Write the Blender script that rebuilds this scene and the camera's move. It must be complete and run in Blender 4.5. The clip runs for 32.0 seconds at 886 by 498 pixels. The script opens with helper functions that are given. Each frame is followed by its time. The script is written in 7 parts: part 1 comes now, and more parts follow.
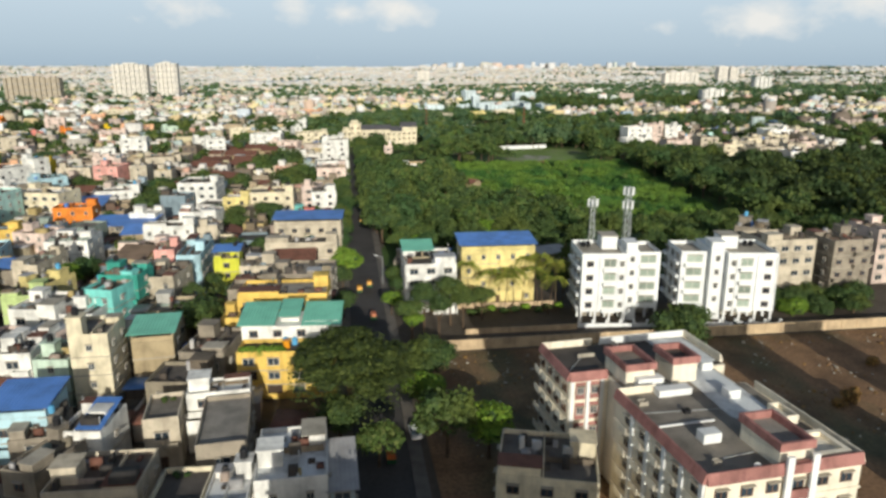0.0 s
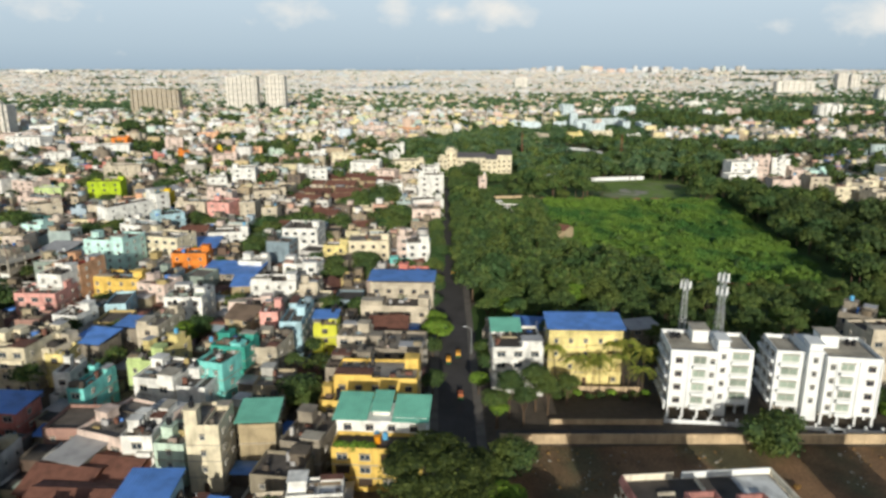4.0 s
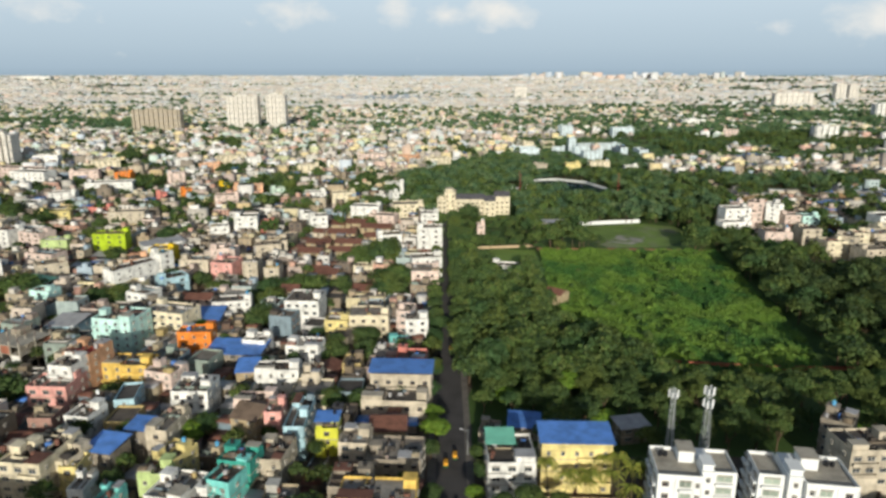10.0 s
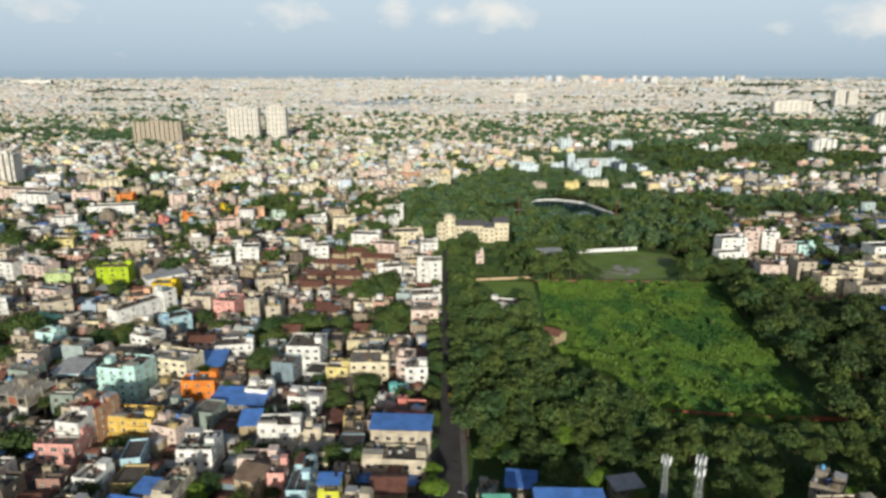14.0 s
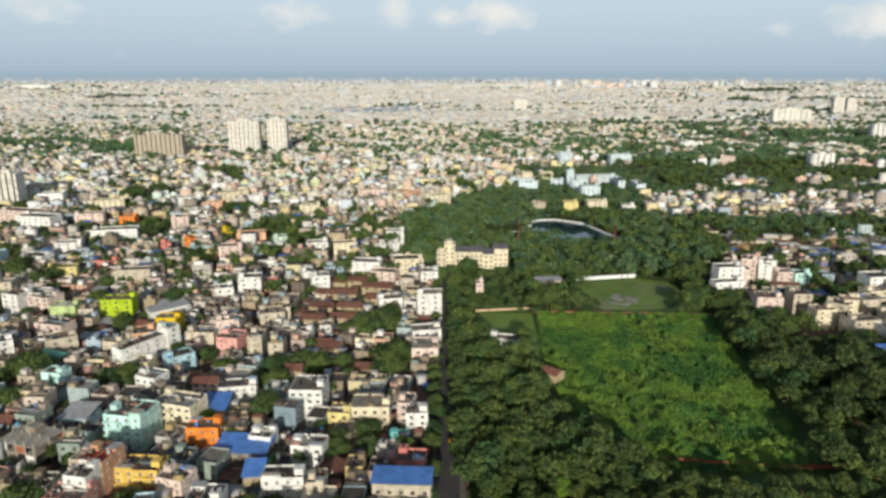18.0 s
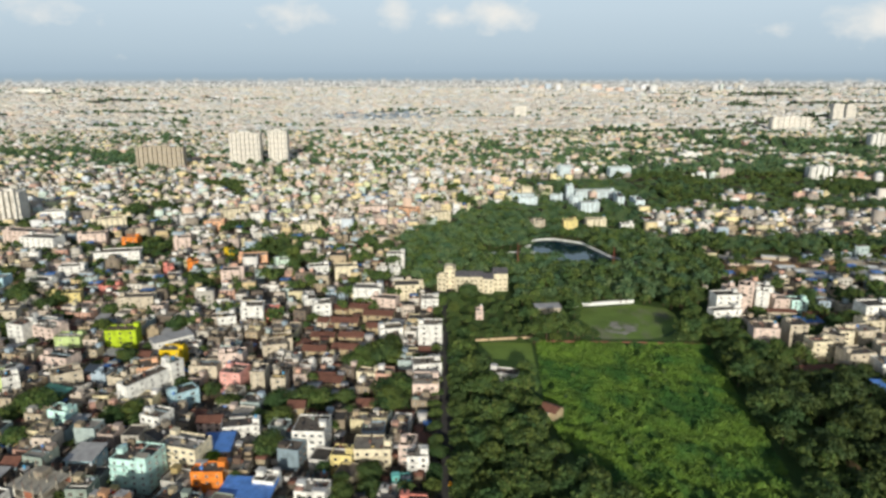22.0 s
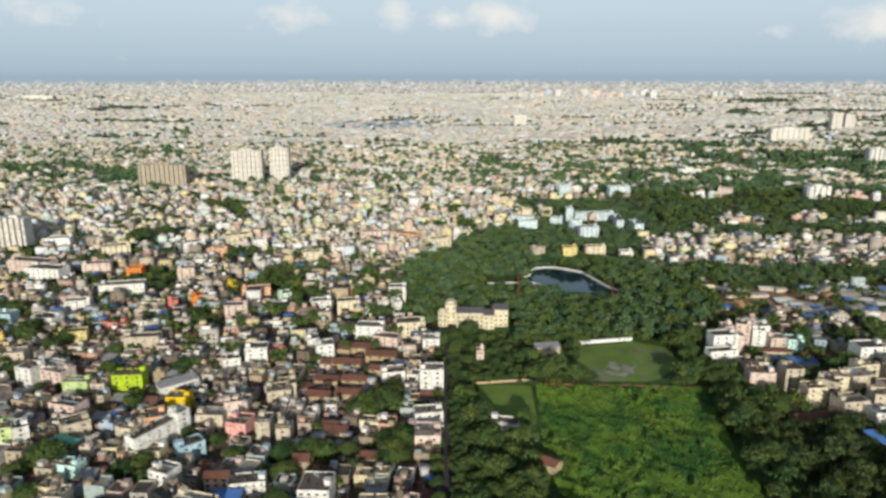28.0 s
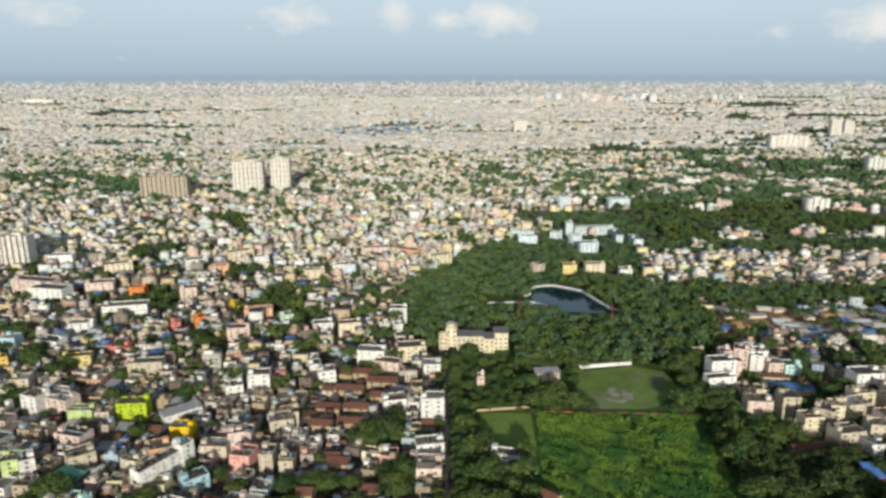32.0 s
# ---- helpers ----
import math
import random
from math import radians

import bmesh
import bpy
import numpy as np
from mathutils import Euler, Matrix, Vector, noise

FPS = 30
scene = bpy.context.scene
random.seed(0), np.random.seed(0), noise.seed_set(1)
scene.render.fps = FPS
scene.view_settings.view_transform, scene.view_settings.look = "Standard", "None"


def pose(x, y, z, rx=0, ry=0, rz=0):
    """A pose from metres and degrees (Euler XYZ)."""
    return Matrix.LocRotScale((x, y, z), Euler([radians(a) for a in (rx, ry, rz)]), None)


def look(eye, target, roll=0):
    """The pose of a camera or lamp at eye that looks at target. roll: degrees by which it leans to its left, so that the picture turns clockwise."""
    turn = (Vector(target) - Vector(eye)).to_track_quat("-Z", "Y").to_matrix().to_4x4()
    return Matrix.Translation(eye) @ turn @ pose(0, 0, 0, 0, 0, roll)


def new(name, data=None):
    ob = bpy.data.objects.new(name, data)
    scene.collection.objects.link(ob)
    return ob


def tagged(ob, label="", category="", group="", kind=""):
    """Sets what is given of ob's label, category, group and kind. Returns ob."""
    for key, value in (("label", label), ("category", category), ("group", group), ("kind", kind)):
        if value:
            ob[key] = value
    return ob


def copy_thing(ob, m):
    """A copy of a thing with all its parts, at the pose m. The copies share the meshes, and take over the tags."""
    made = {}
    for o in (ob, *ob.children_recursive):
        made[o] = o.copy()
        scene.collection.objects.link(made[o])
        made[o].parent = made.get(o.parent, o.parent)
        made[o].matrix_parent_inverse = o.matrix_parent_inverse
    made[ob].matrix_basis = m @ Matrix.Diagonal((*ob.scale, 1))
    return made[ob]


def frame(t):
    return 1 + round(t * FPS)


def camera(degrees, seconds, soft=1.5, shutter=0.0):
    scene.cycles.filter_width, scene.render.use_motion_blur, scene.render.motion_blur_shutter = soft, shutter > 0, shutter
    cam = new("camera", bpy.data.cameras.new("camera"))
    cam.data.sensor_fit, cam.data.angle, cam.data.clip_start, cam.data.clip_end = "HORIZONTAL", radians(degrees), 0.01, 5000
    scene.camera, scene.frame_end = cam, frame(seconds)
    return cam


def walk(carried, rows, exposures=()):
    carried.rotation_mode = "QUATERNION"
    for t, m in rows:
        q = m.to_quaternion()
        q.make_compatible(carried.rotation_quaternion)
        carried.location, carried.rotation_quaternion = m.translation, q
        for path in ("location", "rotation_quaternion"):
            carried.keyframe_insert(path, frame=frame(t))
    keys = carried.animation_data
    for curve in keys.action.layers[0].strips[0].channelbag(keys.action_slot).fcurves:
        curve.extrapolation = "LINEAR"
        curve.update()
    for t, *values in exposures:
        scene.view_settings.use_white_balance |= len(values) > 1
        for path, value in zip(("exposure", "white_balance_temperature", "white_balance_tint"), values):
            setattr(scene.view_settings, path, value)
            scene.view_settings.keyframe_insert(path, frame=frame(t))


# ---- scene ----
# ---- camera and its climb ----
cam = camera(65.6, 32.0, soft=3.0)
walk(cam, [
    (0, pose(0.00, 0.00, 55.49, 75.21, 0, -7.93)),
    (0.1, pose(0.00, 0.00, 56.01, 75.22, 0, -6.35)),
    (0.2, pose(0.00, 0.00, 56.53, 75.22, 0, -4.60)),
    (0.3, pose(0.00, 0.00, 57.05, 75.22, 0, -2.75)),
    (0.4, pose(0.00, 0.00, 57.57, 75.23, 0, -1.25)),
    (0.5, pose(0.00, 0.00, 58.09, 75.23, 0, -0.50)),
    (0.7, pose(0.00, 0.00, 59.05, 75.23, 0, -0.10)),
    (1, pose(0.00, 0.00, 60.50, 75.24, 0, 0.00)),
    (3, pose(0.32, 0.20, 70.43, 75.25, 0, 0.00)),
    (6, pose(0.80, 0.50, 85.38, 75.29, 0, 0.00)),
    (9, pose(1.14, 0.80, 100.41, 75.35, 0, 0.00)),
    (11, pose(1.37, 0.85, 110.39, 75.34, 0, 0.00)),
    (13, pose(1.60, 0.91, 120.30, 75.36, 0, 0.00)),
    (15.5, pose(1.60, 0.98, 132.51, 75.42, 0, 0.00)),
    (17, pose(1.60, 1.02, 139.77, 75.46, 0, 0.00)),
    (20, pose(1.60, 1.10, 154.07, 75.51, 0, 0.00)),
    (23, pose(1.20, 1.12, 168.27, 75.57, 0, 0.00)),
    (25, pose(0.93, 1.14, 177.69, 75.61, 0, 0.00)),
    (28, pose(0.53, 1.17, 191.76, 75.65, 0, 0.00)),
    (30, pose(0.27, 1.18, 201.13, 75.68, 0, 0.00)),
    (32, pose(0.00, 1.20, 210.50, 75.70, 0, 0.00)),
])

# ---- world and sun ----
SUN_AZ, SUN_EL = radians(179.0), radians(15.5)   # compass turn from +y (clockwise) and height of the sun


def srgb(r, g, b):
    """Linear colour from 0 to 255 values."""
    return tuple(((c / 255) / 12.92 if c < 10 else ((c / 255 + 0.055) / 1.055) ** 2.4) for c in (r, g, b)) + (1.0,)


# low clouds: direction, half width, half height, density
CLOUDS = [(-0.197, 0.978, 0.071, 0.085, 0.030, 0.55), (-0.062, 0.995, 0.077, 0.036, 0.032, 0.70), (0.076, 0.994, 0.075, 0.080, 0.034, 0.75), (0.005, 0.997, 0.073, 0.05, 0.022, 0.60),
          (0.523, 0.851, 0.058, 0.080, 0.036, 0.80), (-0.489, 0.870, 0.069, 0.080, 0.030, 0.5), (0.42, 0.906, 0.052, 0.05, 0.018, 0.45), (0.62, 0.78, 0.075, 0.09, 0.035, 0.7)]


def build_world():
    w = bpy.data.worlds.new("sky")
    scene.world = w
    w.use_nodes = True
    nt = w.node_tree
    nt.nodes.clear()
    N, K = nt.nodes.new, nt.links.new
    out, bg = N("ShaderNodeOutputWorld"), N("ShaderNodeBackground")
    K(bg.outputs[0], out.inputs[0])
    sky = N("ShaderNodeTexSky")
    sky.sky_type, sky.sun_disc = "NISHITA", False
    sky.sun_elevation, sky.sun_rotation = SUN_EL, SUN_AZ
    sky.dust_density = 2.0
    dim = N("ShaderNodeMixRGB")
    dim.blend_type, dim.inputs[0].default_value = "MULTIPLY", 1.0
    dim.inputs[2].default_value = (0.10, 0.10, 0.10, 1)
    K(sky.outputs[0], dim.inputs[1])
    tc, sep = N("ShaderNodeTexCoord"), N("ShaderNodeSeparateXYZ")
    K(tc.outputs["Generated"], sep.inputs[0])

    # an uneven far skyline
    wide, step, chance, lift, skyline = N("ShaderNodeMath"), N("ShaderNodeMath"), N("ShaderNodeTexWhiteNoise"), N("ShaderNodeMapRange"), N("ShaderNodeMath")
    wide.operation, wide.inputs[1].default_value = "MULTIPLY", 150.0
    step.operation, skyline.operation, chance.noise_dimensions = "FLOOR", "SUBTRACT", "1D"
    lift.inputs[1].default_value, lift.inputs[2].default_value = 0.62, 1.0
    lift.inputs[3].default_value, lift.inputs[4].default_value = 0.0, 0.0034
    K(sep.outputs[0], wide.inputs[0])
    K(wide.outputs[0], step.inputs[0])
    K(step.outputs[0], chance.inputs["W"])
    K(chance.outputs[0], lift.inputs[0])
    K(sep.outputs[2], skyline.inputs[0])
    low, only = N("ShaderNodeMath"), N("ShaderNodeMath")      # at the edge of the plain only
    low.operation, low.inputs[1].default_value, only.operation = "LESS_THAN", -0.0065, "MULTIPLY"
    K(sep.outputs[2], low.inputs[0])
    K(low.outputs[0], only.inputs[0])
    K(lift.outputs[0], only.inputs[1])
    K(only.outputs[0], skyline.inputs[1])

    def ramp(lo, hi, stops):
        m, r = N("ShaderNodeMapRange"), N("ShaderNodeValToRGB")
        m.inputs[1].default_value, m.inputs[2].default_value = lo, hi
        K(skyline.outputs[0] if lo < 0 else sep.outputs[2], m.inputs[0])
        K(m.outputs[0], r.inputs[0])
        r.color_ramp.elements.remove(r.color_ramp.elements[0])
        r.color_ramp.elements[0].position, r.color_ramp.elements[0].color = stops[0]
        for p, c in stops[1:]:
            r.color_ramp.elements.new(p).color = c
        return r

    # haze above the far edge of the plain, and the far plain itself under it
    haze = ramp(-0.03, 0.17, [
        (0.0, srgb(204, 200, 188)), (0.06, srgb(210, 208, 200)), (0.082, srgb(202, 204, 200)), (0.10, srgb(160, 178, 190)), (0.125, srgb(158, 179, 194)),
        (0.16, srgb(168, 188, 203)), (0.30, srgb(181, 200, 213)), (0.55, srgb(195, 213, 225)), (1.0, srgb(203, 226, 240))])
    fade = ramp(0.12, 0.45, [(0.0, (0, 0, 0, 1)), (1.0, (1, 1, 1, 1))])
    # fair-weather clouds low over the horizon
    mapping, noise_a = N("ShaderNodeMapping"), N("ShaderNodeTexNoise")
    mapping.inputs["Location"].default_value = (0.35, 0.0, 0.02)
    mapping.inputs["Scale"].default_value = (1.0, 1.0, 1.5)
    K(tc.outputs["Generated"], mapping.inputs[0])
    K(mapping.outputs[0], noise_a.inputs["Vector"])
    noise_a.inputs["Scale"].default_value, noise_a.inputs["Detail"].default_value = 30.0, 8.0
    noise_a.inputs["Roughness"].default_value = 0.55
    total = None
    for px, py, pz, wide, high, amount in CLOUDS:
        mp, gr = N("ShaderNodeMapping"), N("ShaderNodeTexGradient")
        gr.gradient_type = "SPHERICAL"
        mp.vector_type = "TEXTURE"
        mp.inputs["Location"].default_value, mp.inputs["Scale"].default_value = (px, py, pz), (wide, 1.0, high)
        K(tc.outputs["Generated"], mp.inputs[0])
        K(mp.outputs[0], gr.inputs[0])
        mul = N("ShaderNodeMath")
        mul.operation, mul.inputs[1].default_value = "MULTIPLY", amount
        K(gr.outputs["Fac"], mul.inputs[0])
        if total is None:
            total = mul.outputs[0]
        else:
            mx = N("ShaderNodeMath")
            mx.operation = "MAXIMUM"
            K(total, mx.inputs[0])
            K(mul.outputs[0], mx.inputs[1])
            total = mx.outputs[0]
    add = N("ShaderNodeMath")
    add.operation = "ADD"
    K(noise_a.outputs[0], add.inputs[0])
    K(total, add.inputs[1])
    cover = N("ShaderNodeMapRange")
    cover.inputs[1].default_value, cover.inputs[2].default_value = 0.67, 1.24
    K(add.outputs[0], cover.inputs[0])
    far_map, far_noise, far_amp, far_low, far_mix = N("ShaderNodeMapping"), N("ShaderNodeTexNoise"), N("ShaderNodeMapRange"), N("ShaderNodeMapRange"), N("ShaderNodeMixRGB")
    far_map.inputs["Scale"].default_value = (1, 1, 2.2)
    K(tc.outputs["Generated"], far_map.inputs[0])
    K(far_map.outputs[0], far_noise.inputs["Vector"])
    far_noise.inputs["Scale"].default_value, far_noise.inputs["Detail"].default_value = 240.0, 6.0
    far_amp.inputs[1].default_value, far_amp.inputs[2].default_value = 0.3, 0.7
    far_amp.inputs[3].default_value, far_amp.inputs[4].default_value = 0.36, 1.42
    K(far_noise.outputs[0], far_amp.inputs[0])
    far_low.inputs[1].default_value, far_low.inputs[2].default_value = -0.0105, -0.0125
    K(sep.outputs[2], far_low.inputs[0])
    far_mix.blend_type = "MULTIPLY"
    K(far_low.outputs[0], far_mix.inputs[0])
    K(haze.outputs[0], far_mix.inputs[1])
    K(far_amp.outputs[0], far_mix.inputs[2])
    cmix = N("ShaderNodeMixRGB")
    cmix.inputs[2].default_value = srgb(236, 236, 232)
    K(cover.outputs[0], cmix.inputs[0])
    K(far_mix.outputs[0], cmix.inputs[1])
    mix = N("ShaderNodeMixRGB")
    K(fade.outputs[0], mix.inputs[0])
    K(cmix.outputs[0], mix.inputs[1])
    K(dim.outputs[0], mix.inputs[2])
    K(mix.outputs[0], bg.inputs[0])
    bg.inputs[1].default_value = 1.0


build_world()
sun = new("sun", bpy.data.lights.new("sun", "SUN"))
sun.data.energy, sun.data.angle, sun.data.color = 4.6, radians(0.6), (0.975, 0.935, 0.83)
sun.matrix_world = look((0, 0, 0), (-math.sin(SUN_AZ) * math.cos(SUN_EL), -math.cos(SUN_AZ) * math.cos(SUN_EL), -math.sin(SUN_EL)))

# ---- materials ----
MATS = {}


def material(name, colour, rough=0.85, metal=0.0, stain=0.35, grain=0.12, scale=0.35, streak=0.0, bump=0.15, per_object=0.0, palette=None, island=False, spec=0.3, second=None):
    """A weathered surface: base colour, stains at two scales, optional rain streaks, bump. palette: several colours, told apart by object or by island."""
    if name in MATS:
        return MATS[name]
    m = bpy.data.materials.new(name)
    MATS[name] = m
    m.use_nodes = True
    nt = m.node_tree
    N, K = nt.nodes.new, nt.links.new
    bsdf = nt.nodes["Principled BSDF"]
    bsdf.inputs["Roughness"].default_value, bsdf.inputs["Metallic"].default_value = rough, metal
    bsdf.inputs["Specular IOR Level"].default_value = spec
    geo = N("ShaderNodeNewGeometry")
    rnd = geo.outputs["Random Per Island"] if island else N("ShaderNodeObjectInfo").outputs["Random"]
    if palette:
        r = N("ShaderNodeValToRGB")
        r.color_ramp.interpolation = "CONSTANT"
        e = r.color_ramp.elements
        e.remove(e[0])
        e[0].position, e[0].color = 0.0, palette[0]
        for i, c in enumerate(palette[1:], 1):
            e.new(i / len(palette)).color = c
        K(rnd, r.inputs[0])
        col = r.outputs[0]
    else:
        c = N("ShaderNodeRGB")
        c.outputs[0].default_value = colour
        col = c.outputs[0]
    if per_object:
        h = N("ShaderNodeHueSaturation")
        v = N("ShaderNodeMapRange")
        v.inputs[3].default_value, v.inputs[4].default_value = 1 - per_object, 1 + per_object
        frac = N("ShaderNodeMath")
        frac.operation = "FRACT"
        times = N("ShaderNodeMath")
        times.operation = "MULTIPLY"
        times.inputs[1].default_value = 37.7
        K(rnd, times.inputs[0])
        K(times.outputs[0], frac.inputs[0])
        K(frac.outputs[0], v.inputs[0])
        K(v.outputs[0], h.inputs["Value"])
        K(col, h.inputs["Color"])
        col = h.outputs[0]

    def noise_of(sc, detail, squash):
        mp, n = N("ShaderNodeMapping"), N("ShaderNodeTexNoise")
        mp.inputs["Scale"].default_value = squash
        K(geo.outputs["Position"], mp.inputs[0])
        K(mp.outputs[0], n.inputs["Vector"])
        n.inputs["Scale"].default_value, n.inputs["Detail"].default_value = sc, detail
        return n.outputs[0]

    def darken(fac, lo, hi, amount, col):
        v, mx = N("ShaderNodeMapRange"), N("ShaderNodeMixRGB")
        v.inputs[1].default_value, v.inputs[2].default_value = lo, hi
        v.inputs[3].default_value, v.inputs[4].default_value = 1.0, 1.0 - amount
        mx.blend_type, mx.inputs[0].default_value = "MULTIPLY", 1.0
        K(fac, v.inputs[0])
        K(col, mx.inputs[1])
        K(v.outputs[0], mx.inputs[2])
        return mx.outputs[0]

    if second:      # broad patches of a second colour
        tone, wide, lo, hi = second
        v, mx = N("ShaderNodeMapRange"), N("ShaderNodeMixRGB")
        v.inputs[1].default_value, v.inputs[2].default_value = lo, hi
        mx.inputs[2].default_value = tone
        K(noise_of(wide, 5.0, (1.0, 0.55, 1.0)), v.inputs[0])
        K(v.outputs[0], mx.inputs[0])
        K(col, mx.inputs[1])
        col = mx.outputs[0]
    big = noise_of(scale, 4.0, (1, 1, 1))
    fine = noise_of(scale * 14, 5.0, (1, 1, 1))
    col = darken(big, 0.42, 0.72, stain, col)
    col = darken(fine, 0.35, 0.75, grain, col)
    if streak:
        col = darken(noise_of(1.1, 5.0, (1, 1, 0.14)), 0.48, 0.80, streak, col)
    K(col, bsdf.inputs["Base Color"])
    if bump:
        b = N("ShaderNodeBump")
        b.inputs["Strength"].default_value, b.inputs["Distance"].default_value = bump, 0.05
        K(fine, b.inputs["Height"])
        K(b.outputs[0], bsdf.inputs["Normal"])
    return m


WALL_COLOURS = {
    "white": (232, 230, 222), "cream": (222, 210, 180), "yellow": (230, 194, 102), "paleyellow": (226, 208, 140), "orange": (226, 132, 52),
    "orangebrown": (202, 156, 120), "pink": (228, 168, 156), "pinkwhite": (222, 200, 186), "aqua": (194, 230, 220), "mint": (200, 220, 200),
    "turquoise": (128, 212, 202), "darkteal": (64, 160, 142), "lime": (176, 200, 40), "limeyellow": (206, 206, 70), "brightyellow": (226, 190, 30),
    "ltgreen": (188, 206, 140), "brown": (180, 162, 128), "beige": (198, 186, 164), "ltblue": (176, 208, 216), "skyblue": (206, 220, 222),
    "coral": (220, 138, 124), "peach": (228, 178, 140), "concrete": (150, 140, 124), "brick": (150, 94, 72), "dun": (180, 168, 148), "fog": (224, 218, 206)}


def wall_mat(colour):
    return material("wall_" + colour, srgb(*WALL_COLOURS[colour]), stain=0.42, grain=0.18, streak=0.30, per_object=0.08)


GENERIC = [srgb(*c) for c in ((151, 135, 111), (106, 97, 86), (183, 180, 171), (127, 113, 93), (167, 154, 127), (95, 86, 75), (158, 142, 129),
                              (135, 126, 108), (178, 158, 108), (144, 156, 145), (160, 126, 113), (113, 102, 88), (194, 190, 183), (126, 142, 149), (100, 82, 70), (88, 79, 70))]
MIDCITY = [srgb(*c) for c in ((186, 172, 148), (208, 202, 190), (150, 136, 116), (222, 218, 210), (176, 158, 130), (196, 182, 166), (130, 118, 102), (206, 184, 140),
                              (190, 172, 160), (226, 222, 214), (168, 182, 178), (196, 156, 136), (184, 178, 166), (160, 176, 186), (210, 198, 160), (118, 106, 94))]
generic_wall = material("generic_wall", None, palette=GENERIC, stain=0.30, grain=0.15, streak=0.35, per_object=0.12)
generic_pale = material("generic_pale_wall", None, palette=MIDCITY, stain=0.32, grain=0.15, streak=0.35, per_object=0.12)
# far house colours, paled to carry the haze of distance
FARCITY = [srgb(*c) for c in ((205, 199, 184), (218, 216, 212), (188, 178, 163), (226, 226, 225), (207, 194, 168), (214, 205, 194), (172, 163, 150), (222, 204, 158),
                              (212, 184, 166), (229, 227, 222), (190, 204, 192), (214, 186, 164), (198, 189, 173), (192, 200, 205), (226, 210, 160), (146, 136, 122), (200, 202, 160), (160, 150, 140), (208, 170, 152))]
HAZED = [srgb(*c) for c in ((208, 200, 178), (196, 188, 178), (186, 193, 186), (174, 167, 155), (198, 194, 187), (208, 207, 203), (184, 179, 170), (212, 212, 212), (192, 185, 172), (202, 198, 194), (178, 172, 162), (206, 194, 172), (204, 182, 166), (178, 188, 196))]
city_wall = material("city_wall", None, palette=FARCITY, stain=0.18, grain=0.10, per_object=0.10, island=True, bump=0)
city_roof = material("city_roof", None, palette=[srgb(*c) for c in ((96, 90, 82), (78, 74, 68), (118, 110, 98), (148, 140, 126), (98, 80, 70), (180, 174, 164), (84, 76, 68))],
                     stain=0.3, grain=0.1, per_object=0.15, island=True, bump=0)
roof_mat = material("roof_concrete", None, palette=[srgb(*c) for c in ((120, 114, 106), (98, 92, 86), (140, 132, 120), (108, 98, 88), (158, 152, 142), (86, 80, 74))], stain=0.45, grain=0.25, per_object=0.15)
slab_mat = material("pale_concrete", srgb(176, 168, 152), stain=0.35, grain=0.2, streak=0.2)
blue_sheet = material("blue_sheet", srgb(90, 136, 206), rough=0.45, stain=0.35, grain=0.08, streak=0.1, per_object=0.2, bump=0)
green_sheet = material("green_sheet", srgb(118, 190, 164), rough=0.5, stain=0.22, grain=0.08, per_object=0.06, bump=0)
rust_sheet = material("rust_sheet", srgb(120, 82, 68), rough=0.8, stain=0.4, grain=0.2, per_object=0.2, scale=0.6)
tin_sheet = material("tin_sheet", srgb(168, 166, 164), rough=0.5, stain=0.3, grain=0.12, per_object=0.1)
red_roof = material("red_roof", srgb(176, 70, 60), stain=0.3)
glass = material("window_glass", srgb(52, 62, 70), rough=0.15, stain=0.2, bump=0, spec=0.6, per_object=0.3)
screen = material("balcony_screen", srgb(150, 162, 148), rough=0.4, stain=0.3, bump=0, per_object=0.35)
tower_glass = material("hazy_glass", srgb(150, 150, 150), rough=0.3, stain=0.2, bump=0)
frame_mat = material("window_frame", srgb(206, 200, 188), stain=0.2, bump=0)
dark_frame = material("dark_frame", srgb(120, 92, 74), stain=0.2, bump=0)
tank_black = material("tank_black", srgb(34, 34, 36), rough=0.5, stain=0.2, bump=0)
tank_blue = material("tank_blue", srgb(90, 160, 200), rough=0.5, stain=0.2, bump=0)
steel = material("galvanised_steel", srgb(190, 192, 190), rough=0.45, metal=0.3, stain=0.25, bump=0)
white_paint = material("white_paint", srgb(224, 225, 222), stain=0.12, grain=0.06, streak=0.10)
lime_wash = material("lime_wash", srgb(222, 224, 222), stain=0.45, grain=0.25, scale=0.5)
pink_paint = material("dusty_pink_paint", srgb(168, 118, 110), stain=0.42, grain=0.2, streak=0.45)
cream_paint = material("cream_paint", srgb(234, 224, 202), stain=0.22, streak=0.25)
asphalt = material("asphalt", srgb(80, 77, 75), stain=0.35, grain=0.25, scale=0.12)
kerb_mat = material("kerb_stone", srgb(116, 110, 102), stain=0.35, grain=0.2)
dirt = material("bare_earth", srgb(150, 116, 84), second=(srgb(104, 98, 70), 0.06, 0.45, 0.60), stain=0.5, grain=0.5, scale=0.13, bump=0.9)
dust = material("pale_dust", srgb(164, 160, 146), second=(srgb(112, 128, 74), 0.16, 0.44, 0.58), stain=0.35, grain=0.25, scale=0.15, bump=0.3)
ground_mat = material("city_ground", srgb(96, 86, 74), stain=0.5, grain=0.3, scale=0.05, bump=0.4)
turf = material("turf", srgb(72, 96, 42), stain=0.35, grain=0.25, scale=0.06, bump=0.4)
lawn_grass = material("lawn_grass", srgb(116, 140, 62), stain=0.25, grain=0.2, scale=0.06, bump=0.3)
